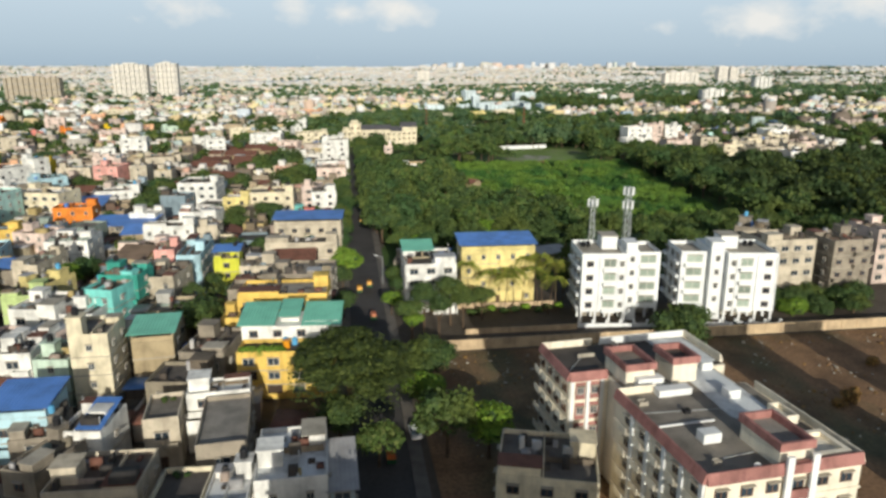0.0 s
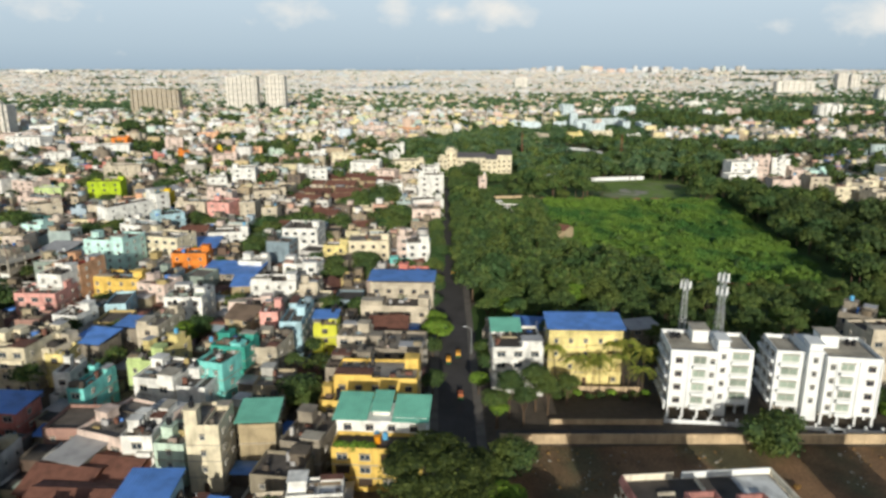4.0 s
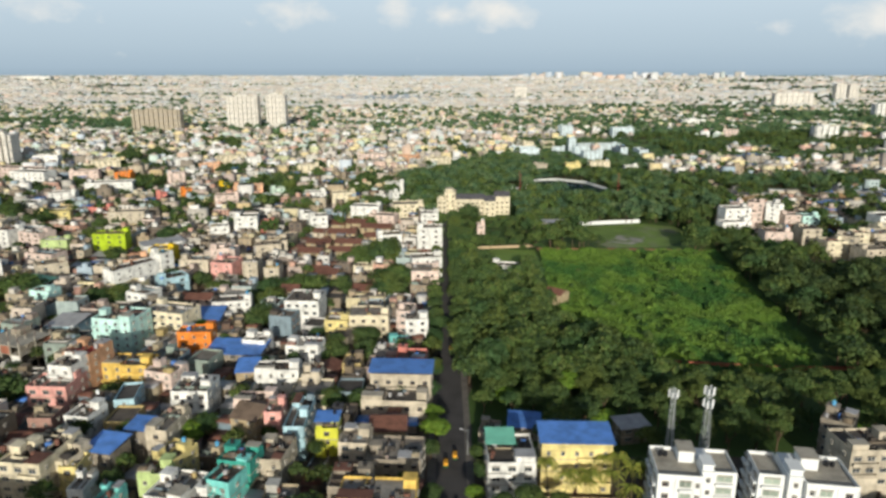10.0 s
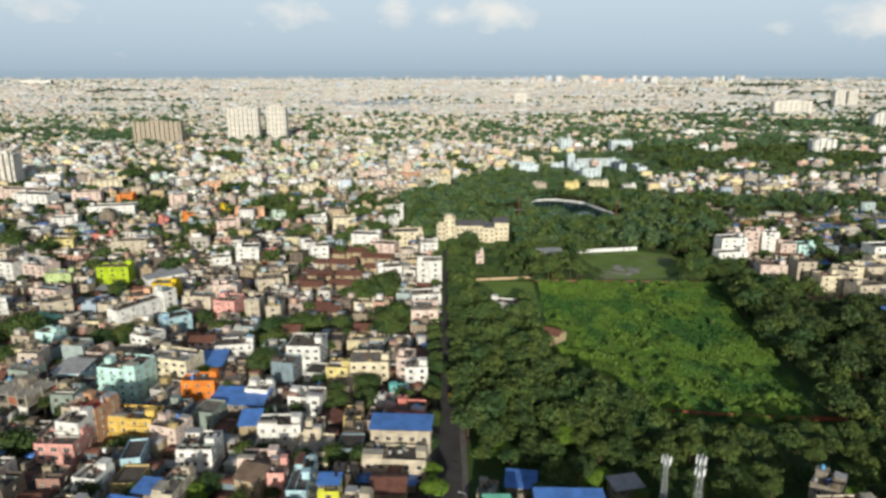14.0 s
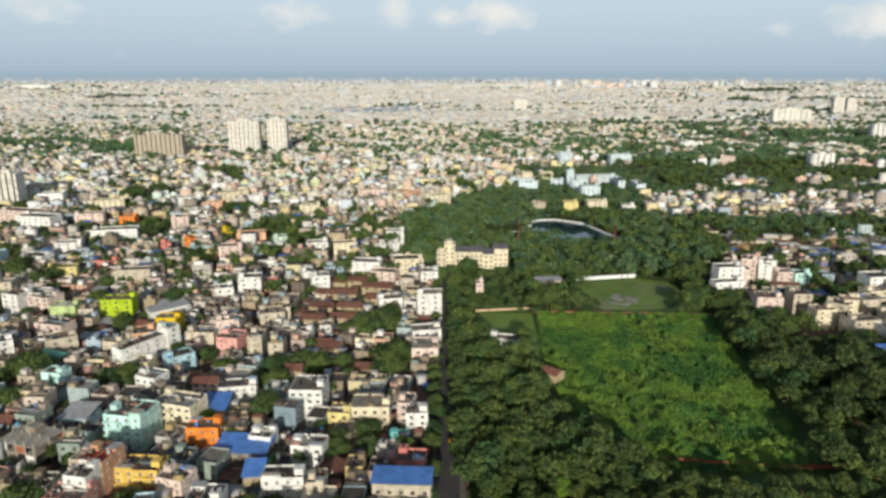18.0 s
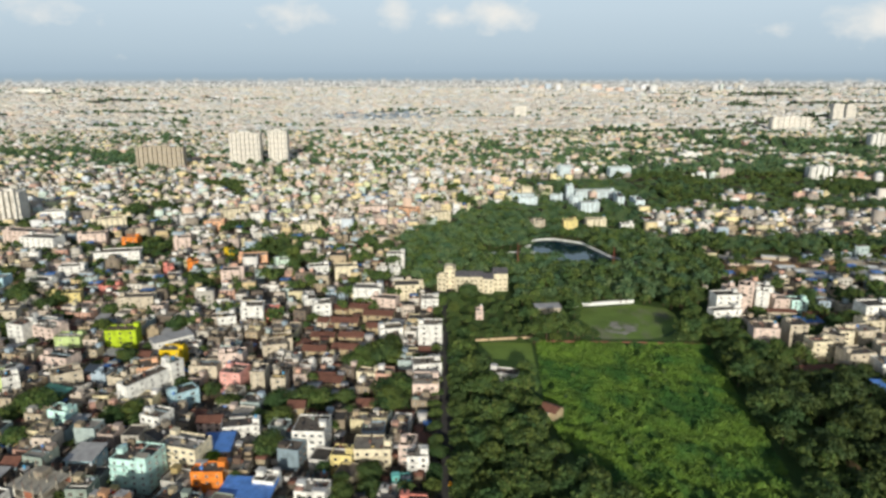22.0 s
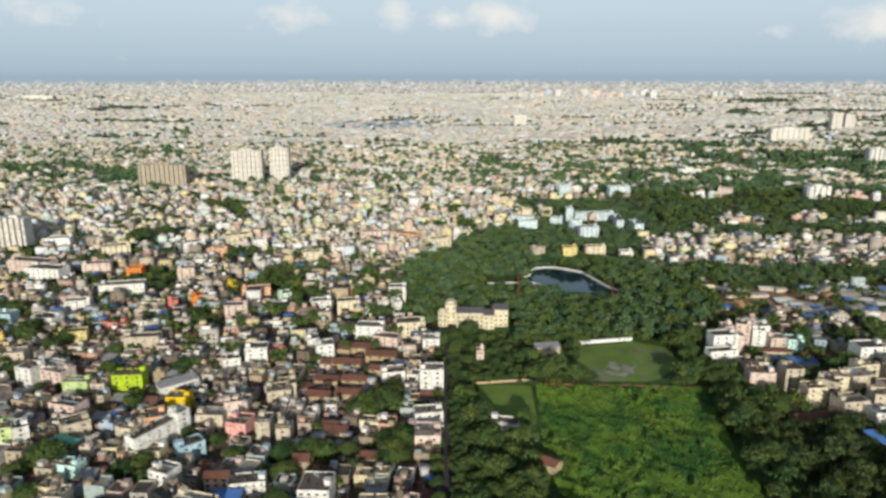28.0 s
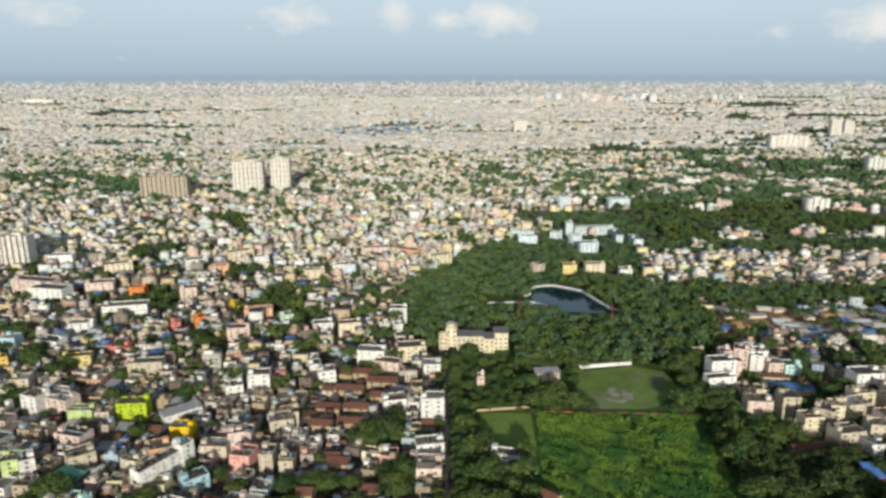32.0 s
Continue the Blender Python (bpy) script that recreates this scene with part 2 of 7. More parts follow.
worn_turf = material("worn_turf", srgb(114, 138, 64), stain=0.3, grain=0.25, scale=0.06, bump=0.4, second=(srgb(136, 130, 112), 0.035, 0.50, 0.62))
creeper = material("creeper_field", srgb(98, 128, 42), stain=0.45, grain=0.3, scale=0.12, bump=0.8, second=(srgb(54, 92, 38), 0.055, 0.47, 0.60))
bark = material("bark", srgb(96, 78, 60), stain=0.4, grain=0.3, scale=1.0)
water = material("pond_water", srgb(28, 52, 62), rough=0.06, stain=0.2, grain=0.0, scale=0.05, bump=0.02, spec=0.5)
stone_wall = material("compound_wall", srgb(196, 172, 138), stain=0.35, grain=0.2, streak=0.35)


def leaf_mat(name, *cols, tone=None):
    """Leaves in several greens; tone: a second green that whole trees here and there lean to."""
    return material(name, None, palette=[srgb(*c) for c in cols], rough=0.7, stain=0.22, grain=0.0, scale=0.3, per_object=0.16, island=True, bump=0, spec=0.2, second=(srgb(*tone), 0.085, 0.46, 0.60) if tone else None)


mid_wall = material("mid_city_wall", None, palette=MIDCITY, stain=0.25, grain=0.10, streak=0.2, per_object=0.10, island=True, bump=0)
# far roofs and walls: distance haze is put into their pale colours
pale_roof = material("hazed_far_roof", None, palette=[srgb(*c) for c in ((184, 177, 164), (168, 161, 149), (196, 190, 178), (202, 197, 186), (174, 165, 152))], stain=0.2, grain=0.08, per_object=0.08, island=True, bump=0)
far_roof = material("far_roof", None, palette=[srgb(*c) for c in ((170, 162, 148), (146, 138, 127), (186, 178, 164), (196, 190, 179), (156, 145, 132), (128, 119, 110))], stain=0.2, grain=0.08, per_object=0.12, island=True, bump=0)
hazed_wall = material("hazed_far_wall", None, palette=HAZED, stain=0.12, grain=0.06, per_object=0.08, island=True, bump=0)
leaf_dark = leaf_mat("leaves_dark", (58, 78, 42), (68, 88, 45), (52, 70, 40), (78, 94, 48), tone=(84, 96, 44))
leaf_rain = leaf_mat("leaves_rain_tree", (52, 64, 30), (62, 74, 32), (45, 57, 28), (76, 85, 37))
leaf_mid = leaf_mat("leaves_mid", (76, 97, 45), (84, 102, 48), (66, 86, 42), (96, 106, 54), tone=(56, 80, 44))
# distance haze put into the leaf colour: lighter, bluer greens for far woods
leaf_wood_hazed = leaf_mat("leaves_wood_hazed", (82, 106, 68), (90, 112, 72), (72, 96, 63), (102, 115, 75), tone=(64, 90, 64))
leaf_bright = leaf_mat("leaves_bright", (98, 130, 42), (108, 136, 46), (88, 120, 40), (118, 138, 50))
leaf_field = material("leaves_creeper", None, palette=[srgb(*c) for c in ((92, 122, 42), (99, 127, 46), (86, 117, 42), (104, 130, 48))], rough=0.7, stain=0.45, grain=0.15, scale=0.12, per_object=0.10, island=True, bump=0, second=(srgb(58, 98, 38), 0.055, 0.47, 0.60))
leaf_palm = leaf_mat("leaves_palm", (136, 142, 58), (118, 130, 52), (158, 150, 68), (102, 116, 48))
# shade put into the leaf colour, for the trees east of the field
leaf_shaded = leaf_mat("leaves_shaded", (48, 66, 36), (56, 74, 39), (44, 60, 34), (64, 78, 42), tone=(72, 84, 42))
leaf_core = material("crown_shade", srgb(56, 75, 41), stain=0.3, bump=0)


# ---- mesh helpers ----
def bx(bm, x0, x1, y0, y1, z0, z1, mat=0):
    """A box into bm."""
    v = [bm.verts.new((x, y, z)) for z in (z0, z1) for x, y in ((x0, y0), (x1, y0), (x1, y1), (x0, y1))]
    for q in ((3, 2, 1, 0), (4, 5, 6, 7), (0, 1, 5, 4), (1, 2, 6, 5), (2, 3, 7, 6), (3, 0, 4, 7)):
        bm.faces.new([v[i] for i in q]).material_index = mat
    return v


def tube(bm, p, q, r0, r1, n=8, mat=0, cap=True):
    """A tapered rod from p to q."""
    p, q = Vector(p), Vector(q)
    u = (q - p).normalized()
    a = u.orthogonal().normalized()
    b = u.cross(a)
    rings = [[bm.verts.new(c + (a * math.cos(k * math.tau / n) + b * math.sin(k * math.tau / n)) * r) for k in range(n)] for c, r in ((p, r0), (q, r1))]
    for k in range(n):
        bm.faces.new((rings[0][k], rings[0][(k + 1) % n], rings[1][(k + 1) % n], rings[1][k])).material_index = mat
    if cap:
        bm.faces.new(rings[1]).material_index = mat
        bm.faces.new(list(reversed(rings[0]))).material_index = mat


def mesh_of(name, bm, mats):
    me = bpy.data.meshes.new(name)
    bm.to_mesh(me)
    bm.free()
    for m in (mats if isinstance(mats, (list, tuple)) else [mats]):
        me.materials.append(m)
    return me


def part(name, bm, mats, parent, label=""):
    ob = new(name, mesh_of(name, bm, mats))
    ob.parent = parent
    return tagged(ob, label)


def shared(name, me, parent, m, label=""):
    """A part on a mesh that alike pieces share."""
    ob = new(name, me)
    ob.parent = parent
    ob.matrix_local = m
    return tagged(ob, label)


def thing(name, m, label, category, group="", kind=""):
    ob = new(name)
    ob.matrix_world = m
    return tagged(ob, label, category, group, kind)


def solid(name, bm, mats, label, category, kind=""):
    return tagged(new(name, mesh_of(name, bm, mats)), label, category, "", kind)


def arrays(name, verts, faces, mats, index=None):
    """A mesh of quads from numpy arrays; a triangle has -1 as its fourth corner."""
    me = bpy.data.meshes.new(name)
    me.vertices.add(len(verts))
    me.vertices.foreach_set("co", np.asarray(verts, np.float32).ravel())
    faces = np.asarray(faces, np.int32)
    count = (faces >= 0).sum(1).astype(np.int32)
    flat = faces.ravel()
    flat = flat[flat >= 0]
    me.loops.add(len(flat))
    me.loops.foreach_set("vertex_index", flat)
    me.polygons.add(len(faces))
    me.polygons.foreach_set("loop_start", np.concatenate(([0], np.cumsum(count)[:-1])).astype(np.int32))
    me.polygons.foreach_set("loop_total", count)
    for m in mats:
        me.materials.append(m)
    if index is not None:
        me.polygons.foreach_set("material_index", np.asarray(index, np.int32))
    me.update(calc_edges=True)
    return me


def blocks(x, y, z, w, d, h, rot, wall=0, top=1):
    """Open-bottomed boxes as arrays: verts, quads, material indices."""
    x, y, z, w, d, h, rot = (np.asarray(a, float) for a in np.broadcast_arrays(x, y, z, w, d, h, rot))
    n = len(x)
    c, s = np.cos(rot), np.sin(rot)
    v = np.empty((n, 8, 3))
    for k, (a, b, t) in enumerate(((-1, -1, 0), (1, -1, 0), (1, 1, 0), (-1, 1, 0), (-1, -1, 1), (1, -1, 1), (1, 1, 1), (-1, 1, 1))):
        lx, ly = a * w / 2, b * d / 2
        v[:, k, 0], v[:, k, 1], v[:, k, 2] = x + lx * c - ly * s, y + lx * s + ly * c, z + t * h
    q = np.array(((4, 5, 6, 7), (0, 1, 5, 4), (1, 2, 6, 5), (2, 3, 7, 6), (3, 0, 4, 7)))
    f = (np.arange(n)[:, None, None] * 8 + q[None]).reshape(-1, 4)
    return v.reshape(-1, 3), f, np.tile((top, wall, wall, wall, wall), n)


def joined(*sets):
    vs, fs, ms, at = [], [], [], 0
    for v, f, m in sets:
        vs.append(v), fs.append(np.where(f < 0, -1, f + at)), ms.append(m)
        at += len(v)
    return np.concatenate(vs), np.concatenate(fs), np.concatenate(ms)

# ---- ground, roads and open land ----
def far_rise(x, y):
    """The plain, with a low swell far off."""
    return 52.0 * max(0.0, min(1.0, (math.hypot(x, y) - 2600.0) / 2300.0)) ** 1.3


def build_ground():
    xs = [-4600, -4000, -3000, -2000, -1200, -600, -300, -120, 0, 120, 300, 600, 1200, 2000, 3000, 4000, 4900]
    ys = [-600, -200, 0, 150, 400, 800, 1300, 1900, 2500, 3000, 3500, 4000, 4400, 4700, 4950]
    bm = bmesh.new()
    g = [[bm.verts.new((x, y, far_rise(x, y))) for x in xs] for y in ys]
    for j in range(len(ys) - 1):
        for i in range(len(xs) - 1):
            bm.faces.new((g[j][i], g[j][i + 1], g[j + 1][i + 1], g[j + 1][i]))
    solid("ground", bm, ground_mat, "dusty brown city ground between the houses", "ground", "structure")


def slab(name, x0, x1, y0, y1, z0, z1, mat, label, category):
    bm = bmesh.new()
    bx(bm, x0, x1, y0, y1, z0, z1)
    return solid(name, bm, mat, label, category, "structure")


def patch(name, outline, z, mat, label, category, wobble=2.0, seed=3):
    """A flat piece of land inside a soft, wobbling outline."""
    rng = random.Random(seed)
    pts = []
    for k, (x, y) in enumerate(outline):
        x2, y2 = outline[(k + 1) % len(outline)]
        n = max(2, int(math.hypot(x2 - x, y2 - y) / 9))
        for i in range(n):
            pts.append((x + (x2 - x) * i / n + rng.uniform(-wobble, wobble), y + (y2 - y) * i / n + rng.uniform(-wobble, wobble)))
    bm = bmesh.new()
    lo = [bm.verts.new((x, y, -0.3)) for x, y in pts]
    hi = [bm.verts.new((x, y, z)) for x, y in pts]
    bm.faces.new(hi)
    for k in range(len(pts)):
        bm.faces.new((lo[k], lo[(k + 1) % len(pts)], hi[(k + 1) % len(pts)], hi[k]))
    bmesh.ops.recalc_face_normals(bm, faces=bm.faces[:])
    return solid(name, bm, mat, label, category, "structure")


ROAD_W, ROAD_E = -0.6, 7.6
FIELD = [(54, 290), (53, 320), (55, 356), (59, 400), (118, 400), (164, 396), (157, 345), (152, 300), (147, 262), (138, 229), (106, 226), (80, 232), (63, 256)]
OVAL = [(90, 432), (102, 466), (138, 474), (160, 466), (164, 436), (140, 409), (102, 408)]
LAWN = [(22, 362), (24, 402), (56, 402), (54, 360)]
POND = [(80, 604), (82, 630), (88, 650), (94, 668), (113, 672), (137, 654), (146, 628), (154, 603), (158, 588), (132, 592), (108, 596)]
YARD = [(224, 526), (246, 606), (420, 604), (400, 524)]
build_ground()
slab("road", ROAD_W, ROAD_E, -60, 620, -0.2, 0.03, asphalt, "worn dark grey asphalt road through the houses", "road")
slab("lane", 12, 170, 129.3, 133.6, -0.2, 0.03, asphalt, "narrow asphalt lane behind the compound wall", "road")
for side, (a, b) in (("west", (-3.0, ROAD_W)), ("east", (ROAD_E, 9.6))):
    slab("pavement_" + side, a, b, -60, 620, -0.2, 0.16, kerb_mat, "dusty grey pavement with a raised kerb along the road", "pavement")
patch("earth_lot", [(10.5, 30), (10.5, 127), (150, 127), (170, 30)], 0.035, dirt, "bare brown earth lot behind the wall", "ground", 0.4)
patch("sports_field", OVAL, 0.05, worn_turf, "worn green sports field", "ground", 1.5)
patch("lawn", LAWN, 0.05, lawn_grass, "mown green lawn among trees", "ground", 1.0)
patch("park_floor", [(9.8, 172), (9.8, 480), (-36, 560), (-30, 690), (60, 850), (210, 690), (420, 690), (400, 172)], 0.02, turf, "shaded green park floor under the trees", "ground", 1.5)
patch("pond", POND, 0.06, water, "still dark blue-green pond", "water", 1.0)
PATH = [(172, 226), (176, 226), (181, 282), (177, 284)]
patch("path", PATH, 0.045, dirt, "beaten brown earth path beside the field", "ground", 0.5)
patch("clearing", [(166, 286), (168, 293), (184, 292), (184, 285)], 0.04, turf, "small grassy clearing among trees", "ground", 0.6)
patch("bare_patch", [(106, 418), (112, 436), (121, 440), (131, 434), (128, 420), (118, 416)], 0.07, dust, "worn grey bare patch of the sports field", "ground", 1.6)
patch("yard", YARD, 0.05, material("yard_earth", srgb(168, 134, 102), stain=0.4, grain=0.35, scale=0.1, bump=0.5, second=(srgb(120, 92, 72), 0.04, 0.45, 0.6)), "bare brown works yard", "ground", 2.0)


def inside(x, y, poly):
    hit = False
    for k in range(len(poly)):
        (x1, y1), (x2, y2) = poly[k], poly[k - 1]
        if (y1 > y) != (y2 > y) and x < (x2 - x1) * (y - y1) / (y2 - y1) + x1:
            hit = not hit
    return hit


# ---- plants ----
def crown_arrays(seed, leaves, lobes, size, flat=0.75, core=0.86, spread=0.55):
    """A crown of radius 1 round the origin: lobes of small leaf clumps round dark cores."""
    rng = np.random.default_rng(seed)
    c = rng.normal(0, 1, (lobes, 3))
    c /= np.linalg.norm(c, axis=1)[:, None]
    c *= spread * rng.uniform(0.5, 1.0, (lobes, 1))
    c[:, 2] *= flat
    c[0] = (0, 0, 0.12)
    rad = rng.uniform(0.34, 0.52, lobes)
    rad[0] = 0.55
    which = rng.choice(lobes, leaves, p=rad ** 2 / (rad ** 2).sum())
    n = rng.normal(0, 1, (leaves, 3))
    n[:, 2] += 0.35
    n /= np.linalg.norm(n, axis=1)[:, None]
    p = c[which] + n * rad[which, None] * rng.uniform(0.82, 1.12, (leaves, 1)) * np.array((1, 1, flat))
    t = n + rng.normal(0, 0.45, (leaves, 3))
    t /= np.linalg.norm(t, axis=1)[:, None]
    a = np.cross(t, rng.normal(0, 1, (leaves, 3)))
    a /= np.linalg.norm(a, axis=1)[:, None]
    b = np.cross(t, a)
    s = size * rng.uniform(0.6, 1.3, (leaves, 1))
    v = np.stack([p + a * s, p + b * s * 0.9 - a * s * 0.5, p - b * s * 0.9 - a * s * 0.5], 1).reshape(-1, 3)
    f = np.concatenate([np.arange(leaves * 3).reshape(-1, 3), np.full((leaves, 1), -1)], 1)
    sets = [(v, f, np.zeros(leaves, int))]
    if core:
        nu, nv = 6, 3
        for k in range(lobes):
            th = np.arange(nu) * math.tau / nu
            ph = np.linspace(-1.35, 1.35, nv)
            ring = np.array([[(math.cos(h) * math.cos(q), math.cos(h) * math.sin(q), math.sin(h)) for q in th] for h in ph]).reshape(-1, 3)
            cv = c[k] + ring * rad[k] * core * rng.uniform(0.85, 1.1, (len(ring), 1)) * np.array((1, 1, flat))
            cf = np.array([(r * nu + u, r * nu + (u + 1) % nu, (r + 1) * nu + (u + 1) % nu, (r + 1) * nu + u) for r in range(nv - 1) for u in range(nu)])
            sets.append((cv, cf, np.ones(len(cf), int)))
    return joined(*sets)


def canopy_arrays(seed, leaves, clumps, size, dome=0.32, flat=0.5, core=0.72, open_top=0.25, cores=99, stray=0.30):
    """A spreading crown of radius 1: flattened leaf clumps in layers over a shallow dome, with gaps between them."""
    rng = np.random.default_rng(seed)
    turn = np.arange(clumps) * 2.39996 + rng.uniform(-0.5, 0.5, clumps)
    out = np.sqrt((np.arange(clumps) + 0.4) / clumps) * 0.80 * rng.uniform(0.82, 1.12, clumps)
    oval = rng.uniform(0.78, 1.0)
    c = np.stack([out * np.cos(turn), out * np.sin(turn) * oval, dome * (1 - 1.1 * out ** 2) + rng.normal(0, 0.09, clumps)], 1)
    rad = rng.uniform(0.9, 1.5, clumps) * 0.95 / math.sqrt(clumps)
    which = rng.choice(clumps, leaves, p=rad ** 2 / (rad ** 2).sum())
    n = rng.normal(0, 1, (leaves, 3))
    n[:, 2] = np.abs(n[:, 2]) * 0.9 - open_top
    n /= np.linalg.norm(n, axis=1)[:, None]
    p = c[which] + n * rad[which, None] * rng.uniform(0.62, 1.22, (leaves, 1)) * np.array((1, 1, flat * 1.3))
    loose = rng.random(leaves) < stray      # leaves that fill the crown between its clumps
    far = np.sqrt(rng.uniform(0, 1, leaves)) * 0.98
    way = rng.uniform(0, math.tau, leaves)
    fill = np.stack([far * np.cos(way), far * np.sin(way) * oval, dome * (1 - 1.1 * far ** 2) + rng.normal(0.04, 0.10, leaves)], 1)
    p = np.where(loose[:, None], fill, p)
    t = n * np.array((1, 1, 1.3)) + rng.normal(0, 0.55, (leaves, 3))
    t /= np.linalg.norm(t, axis=1)[:, None]
    a = np.cross(t, rng.normal(0, 1, (leaves, 3)))
    a /= np.linalg.norm(a, axis=1)[:, None]
    b = np.cross(t, a)
    s = size * rng.uniform(0.55, 1.35, (leaves, 1))
    v = np.stack([p + a * s, p + b * s * 0.9 - a * s * 0.5, p - b * s * 0.9 - a * s * 0.5], 1).reshape(-1, 3)
    f = np.concatenate([np.arange(leaves * 3).reshape(-1, 3), np.full((leaves, 1), -1)], 1)
    sets = [(v, f, np.zeros(leaves, int))]
    nu = 6
    th = np.arange(nu) * math.tau / nu
    ring = np.array([[(math.cos(h) * math.cos(q), math.cos(h) * math.sin(q), math.sin(h)) for q in th] for h in (-0.9, 0.15, 1.25)]).reshape(-1, 3)
    cf = np.array([(r * nu + u, r * nu + (u + 1) % nu, (r + 1) * nu + (u + 1) % nu, (r + 1) * nu + u) for r in range(2) for u in range(nu)])
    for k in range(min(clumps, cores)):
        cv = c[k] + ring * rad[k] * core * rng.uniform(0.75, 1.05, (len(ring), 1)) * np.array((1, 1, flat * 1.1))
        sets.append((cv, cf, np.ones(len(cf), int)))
    return joined(*sets)


def crown_mesh(seed, leaves, lobes, size, mats, shape=crown_arrays, **kw):
    v, f, m = shape(seed, leaves, lobes, size, **kw)
    return arrays("crown", v, f, mats, m)


def trunk_mesh(spread=0.35, limbs=5, seed=1):
    """A tapered trunk with limbs, 1 high."""
    rng = random.Random(seed)
    bm = bmesh.new()
    tube(bm, (0, 0, -0.02), (0.02, 0.01, 0.45), 0.045, 0.03, 8)
    for k in range(limbs):
        a = k * math.tau / limbs + rng.uniform(-0.4, 0.4)
        z = rng.uniform(0.30, 0.45)
        q = (math.cos(a) * spread * rng.uniform(0.6, 1), math.sin(a) * spread * rng.uniform(0.6, 1), rng.uniform(0.62, 0.8))
        tube(bm, (0.01, 0.01, z), q, 0.022, 0.006, 6)
    return mesh_of("trunk", bm, bark)


TRUNKS = [trunk_mesh(seed=s) for s in range(3)]
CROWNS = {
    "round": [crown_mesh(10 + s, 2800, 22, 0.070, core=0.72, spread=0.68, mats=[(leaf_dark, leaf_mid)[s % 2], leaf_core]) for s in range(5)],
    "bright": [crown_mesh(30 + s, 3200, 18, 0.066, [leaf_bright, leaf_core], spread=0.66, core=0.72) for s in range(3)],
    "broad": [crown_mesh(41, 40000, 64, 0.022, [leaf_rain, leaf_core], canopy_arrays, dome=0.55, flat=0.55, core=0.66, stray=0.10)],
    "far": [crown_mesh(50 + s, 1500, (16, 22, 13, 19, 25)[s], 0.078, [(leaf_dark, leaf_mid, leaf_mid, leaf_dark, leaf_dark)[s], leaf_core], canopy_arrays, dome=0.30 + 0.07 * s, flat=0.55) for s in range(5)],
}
TREES = []
TREE_WORDS = {"round": "leafy dark green tree with a rounded crown", "bright": "young tree with a light green crown",
              "broad": "broad spreading rain tree with a dense dark crown", "far": "leafy green tree in the park"}


def palm_meshes():
    bm = bmesh.new()
    for k in range(6):
        tube(bm, (0.05 * k, 0, k / 6), (0.05 * (k + 1), 0, (k + 1) / 6), 0.030 - 0.002 * k, 0.028 - 0.002 * k, 7, cap=False)
    stem = mesh_of("trunk", bm, bark)
    bm = bmesh.new()
    rng = random.Random(5)
    for k in range(16):
        a = k * math.tau / 16 + rng.uniform(-0.15, 0.15)
        lift = rng.uniform(0.1, 0.9)
        pts = [(0.0, 0.0)]
        for i in range(1, 7):
            u = i / 6
            pts.append((u * 1.0, lift * u - (0.75 + 0.6 * lift) * u * u))
        for i in range(6):
            (r0, z0), (r1, z1) = pts[i], pts[i + 1]
            for sgn in (-1, 1):
                for j in range(3):
                    u0, u1 = r0 + (r1 - r0) * j / 3, r0 + (r1 - r0) * (j + 0.8) / 3
                    zz = z0 + (z1 - z0) * j / 3
                    wd = 0.22 * (1 - 0.6 * u0)
                    P = [(u0, 0, zz), (u1, 0, zz), (u1 + 0.10, sgn * wd, zz - 0.10), (u0 + 0.10, sgn * wd, zz - 0.10)]
                    vs = [bm.verts.new((x * math.cos(a) - y * math.sin(a), x * math.sin(a) + y * math.cos(a), z)) for x, y, z in P]
                    bm.faces.new(vs)
    return stem, mesh_of("crown", bm, leaf_palm)


PALM = palm_meshes()


def tree(x, y, height, radius, kind="round"):
    rng = random.Random(int(x * 31 + y * 17))
    turn = rng.uniform(0, 360)
    TREES.append((x, y, radius))
    if kind == "palm":
        root = thing("palm_tree", pose(x, y, 0, 0, 0, turn), "coconut palm with drooping yellow-green fronds", "tree", "palms by the yellow house")
        shared("trunk", PALM[0], root, Matrix.Diagonal((4, 4, height, 1)))
        shared("crown", PALM[1], root, Matrix.Translation((1.2, 0, height)) @ Matrix.Diagonal((radius * 0.85, radius * 0.85, radius * 0.8, 1)))
        return
    root = thing("tree", pose(x, y, 0, 0, 0, turn), TREE_WORDS[kind], "tree", "trees")
    tall = max(height, radius * 1.2)
    shared("trunk", TRUNKS[rng.randrange(3)], root, Matrix.Diagonal((radius * 1.5, radius * 1.5, tall, 1)))
    crowns = CROWNS[kind]
    if kind in ("far", "broad"):
        drop, deep = (0.42, rng.uniform(0.95, 1.2)) if kind == "far" else (0.55, 0.80)
        shared("crown", crowns[rng.randrange(len(crowns))], root, Matrix.Translation((0, 0, tall - radius * drop)) @ Matrix.Diagonal((radius * 1.06, radius * 1.06, radius * deep, 1)))
        return
    hz = radius * 0.8
    shared("crown", crowns[rng.randrange(len(crowns))], root, Matrix.Translation((0, 0, max(tall - hz * 0.8, hz * 0.75))) @ Matrix.Diagonal((radius * 1.06, radius * 1.06, hz, 1)))


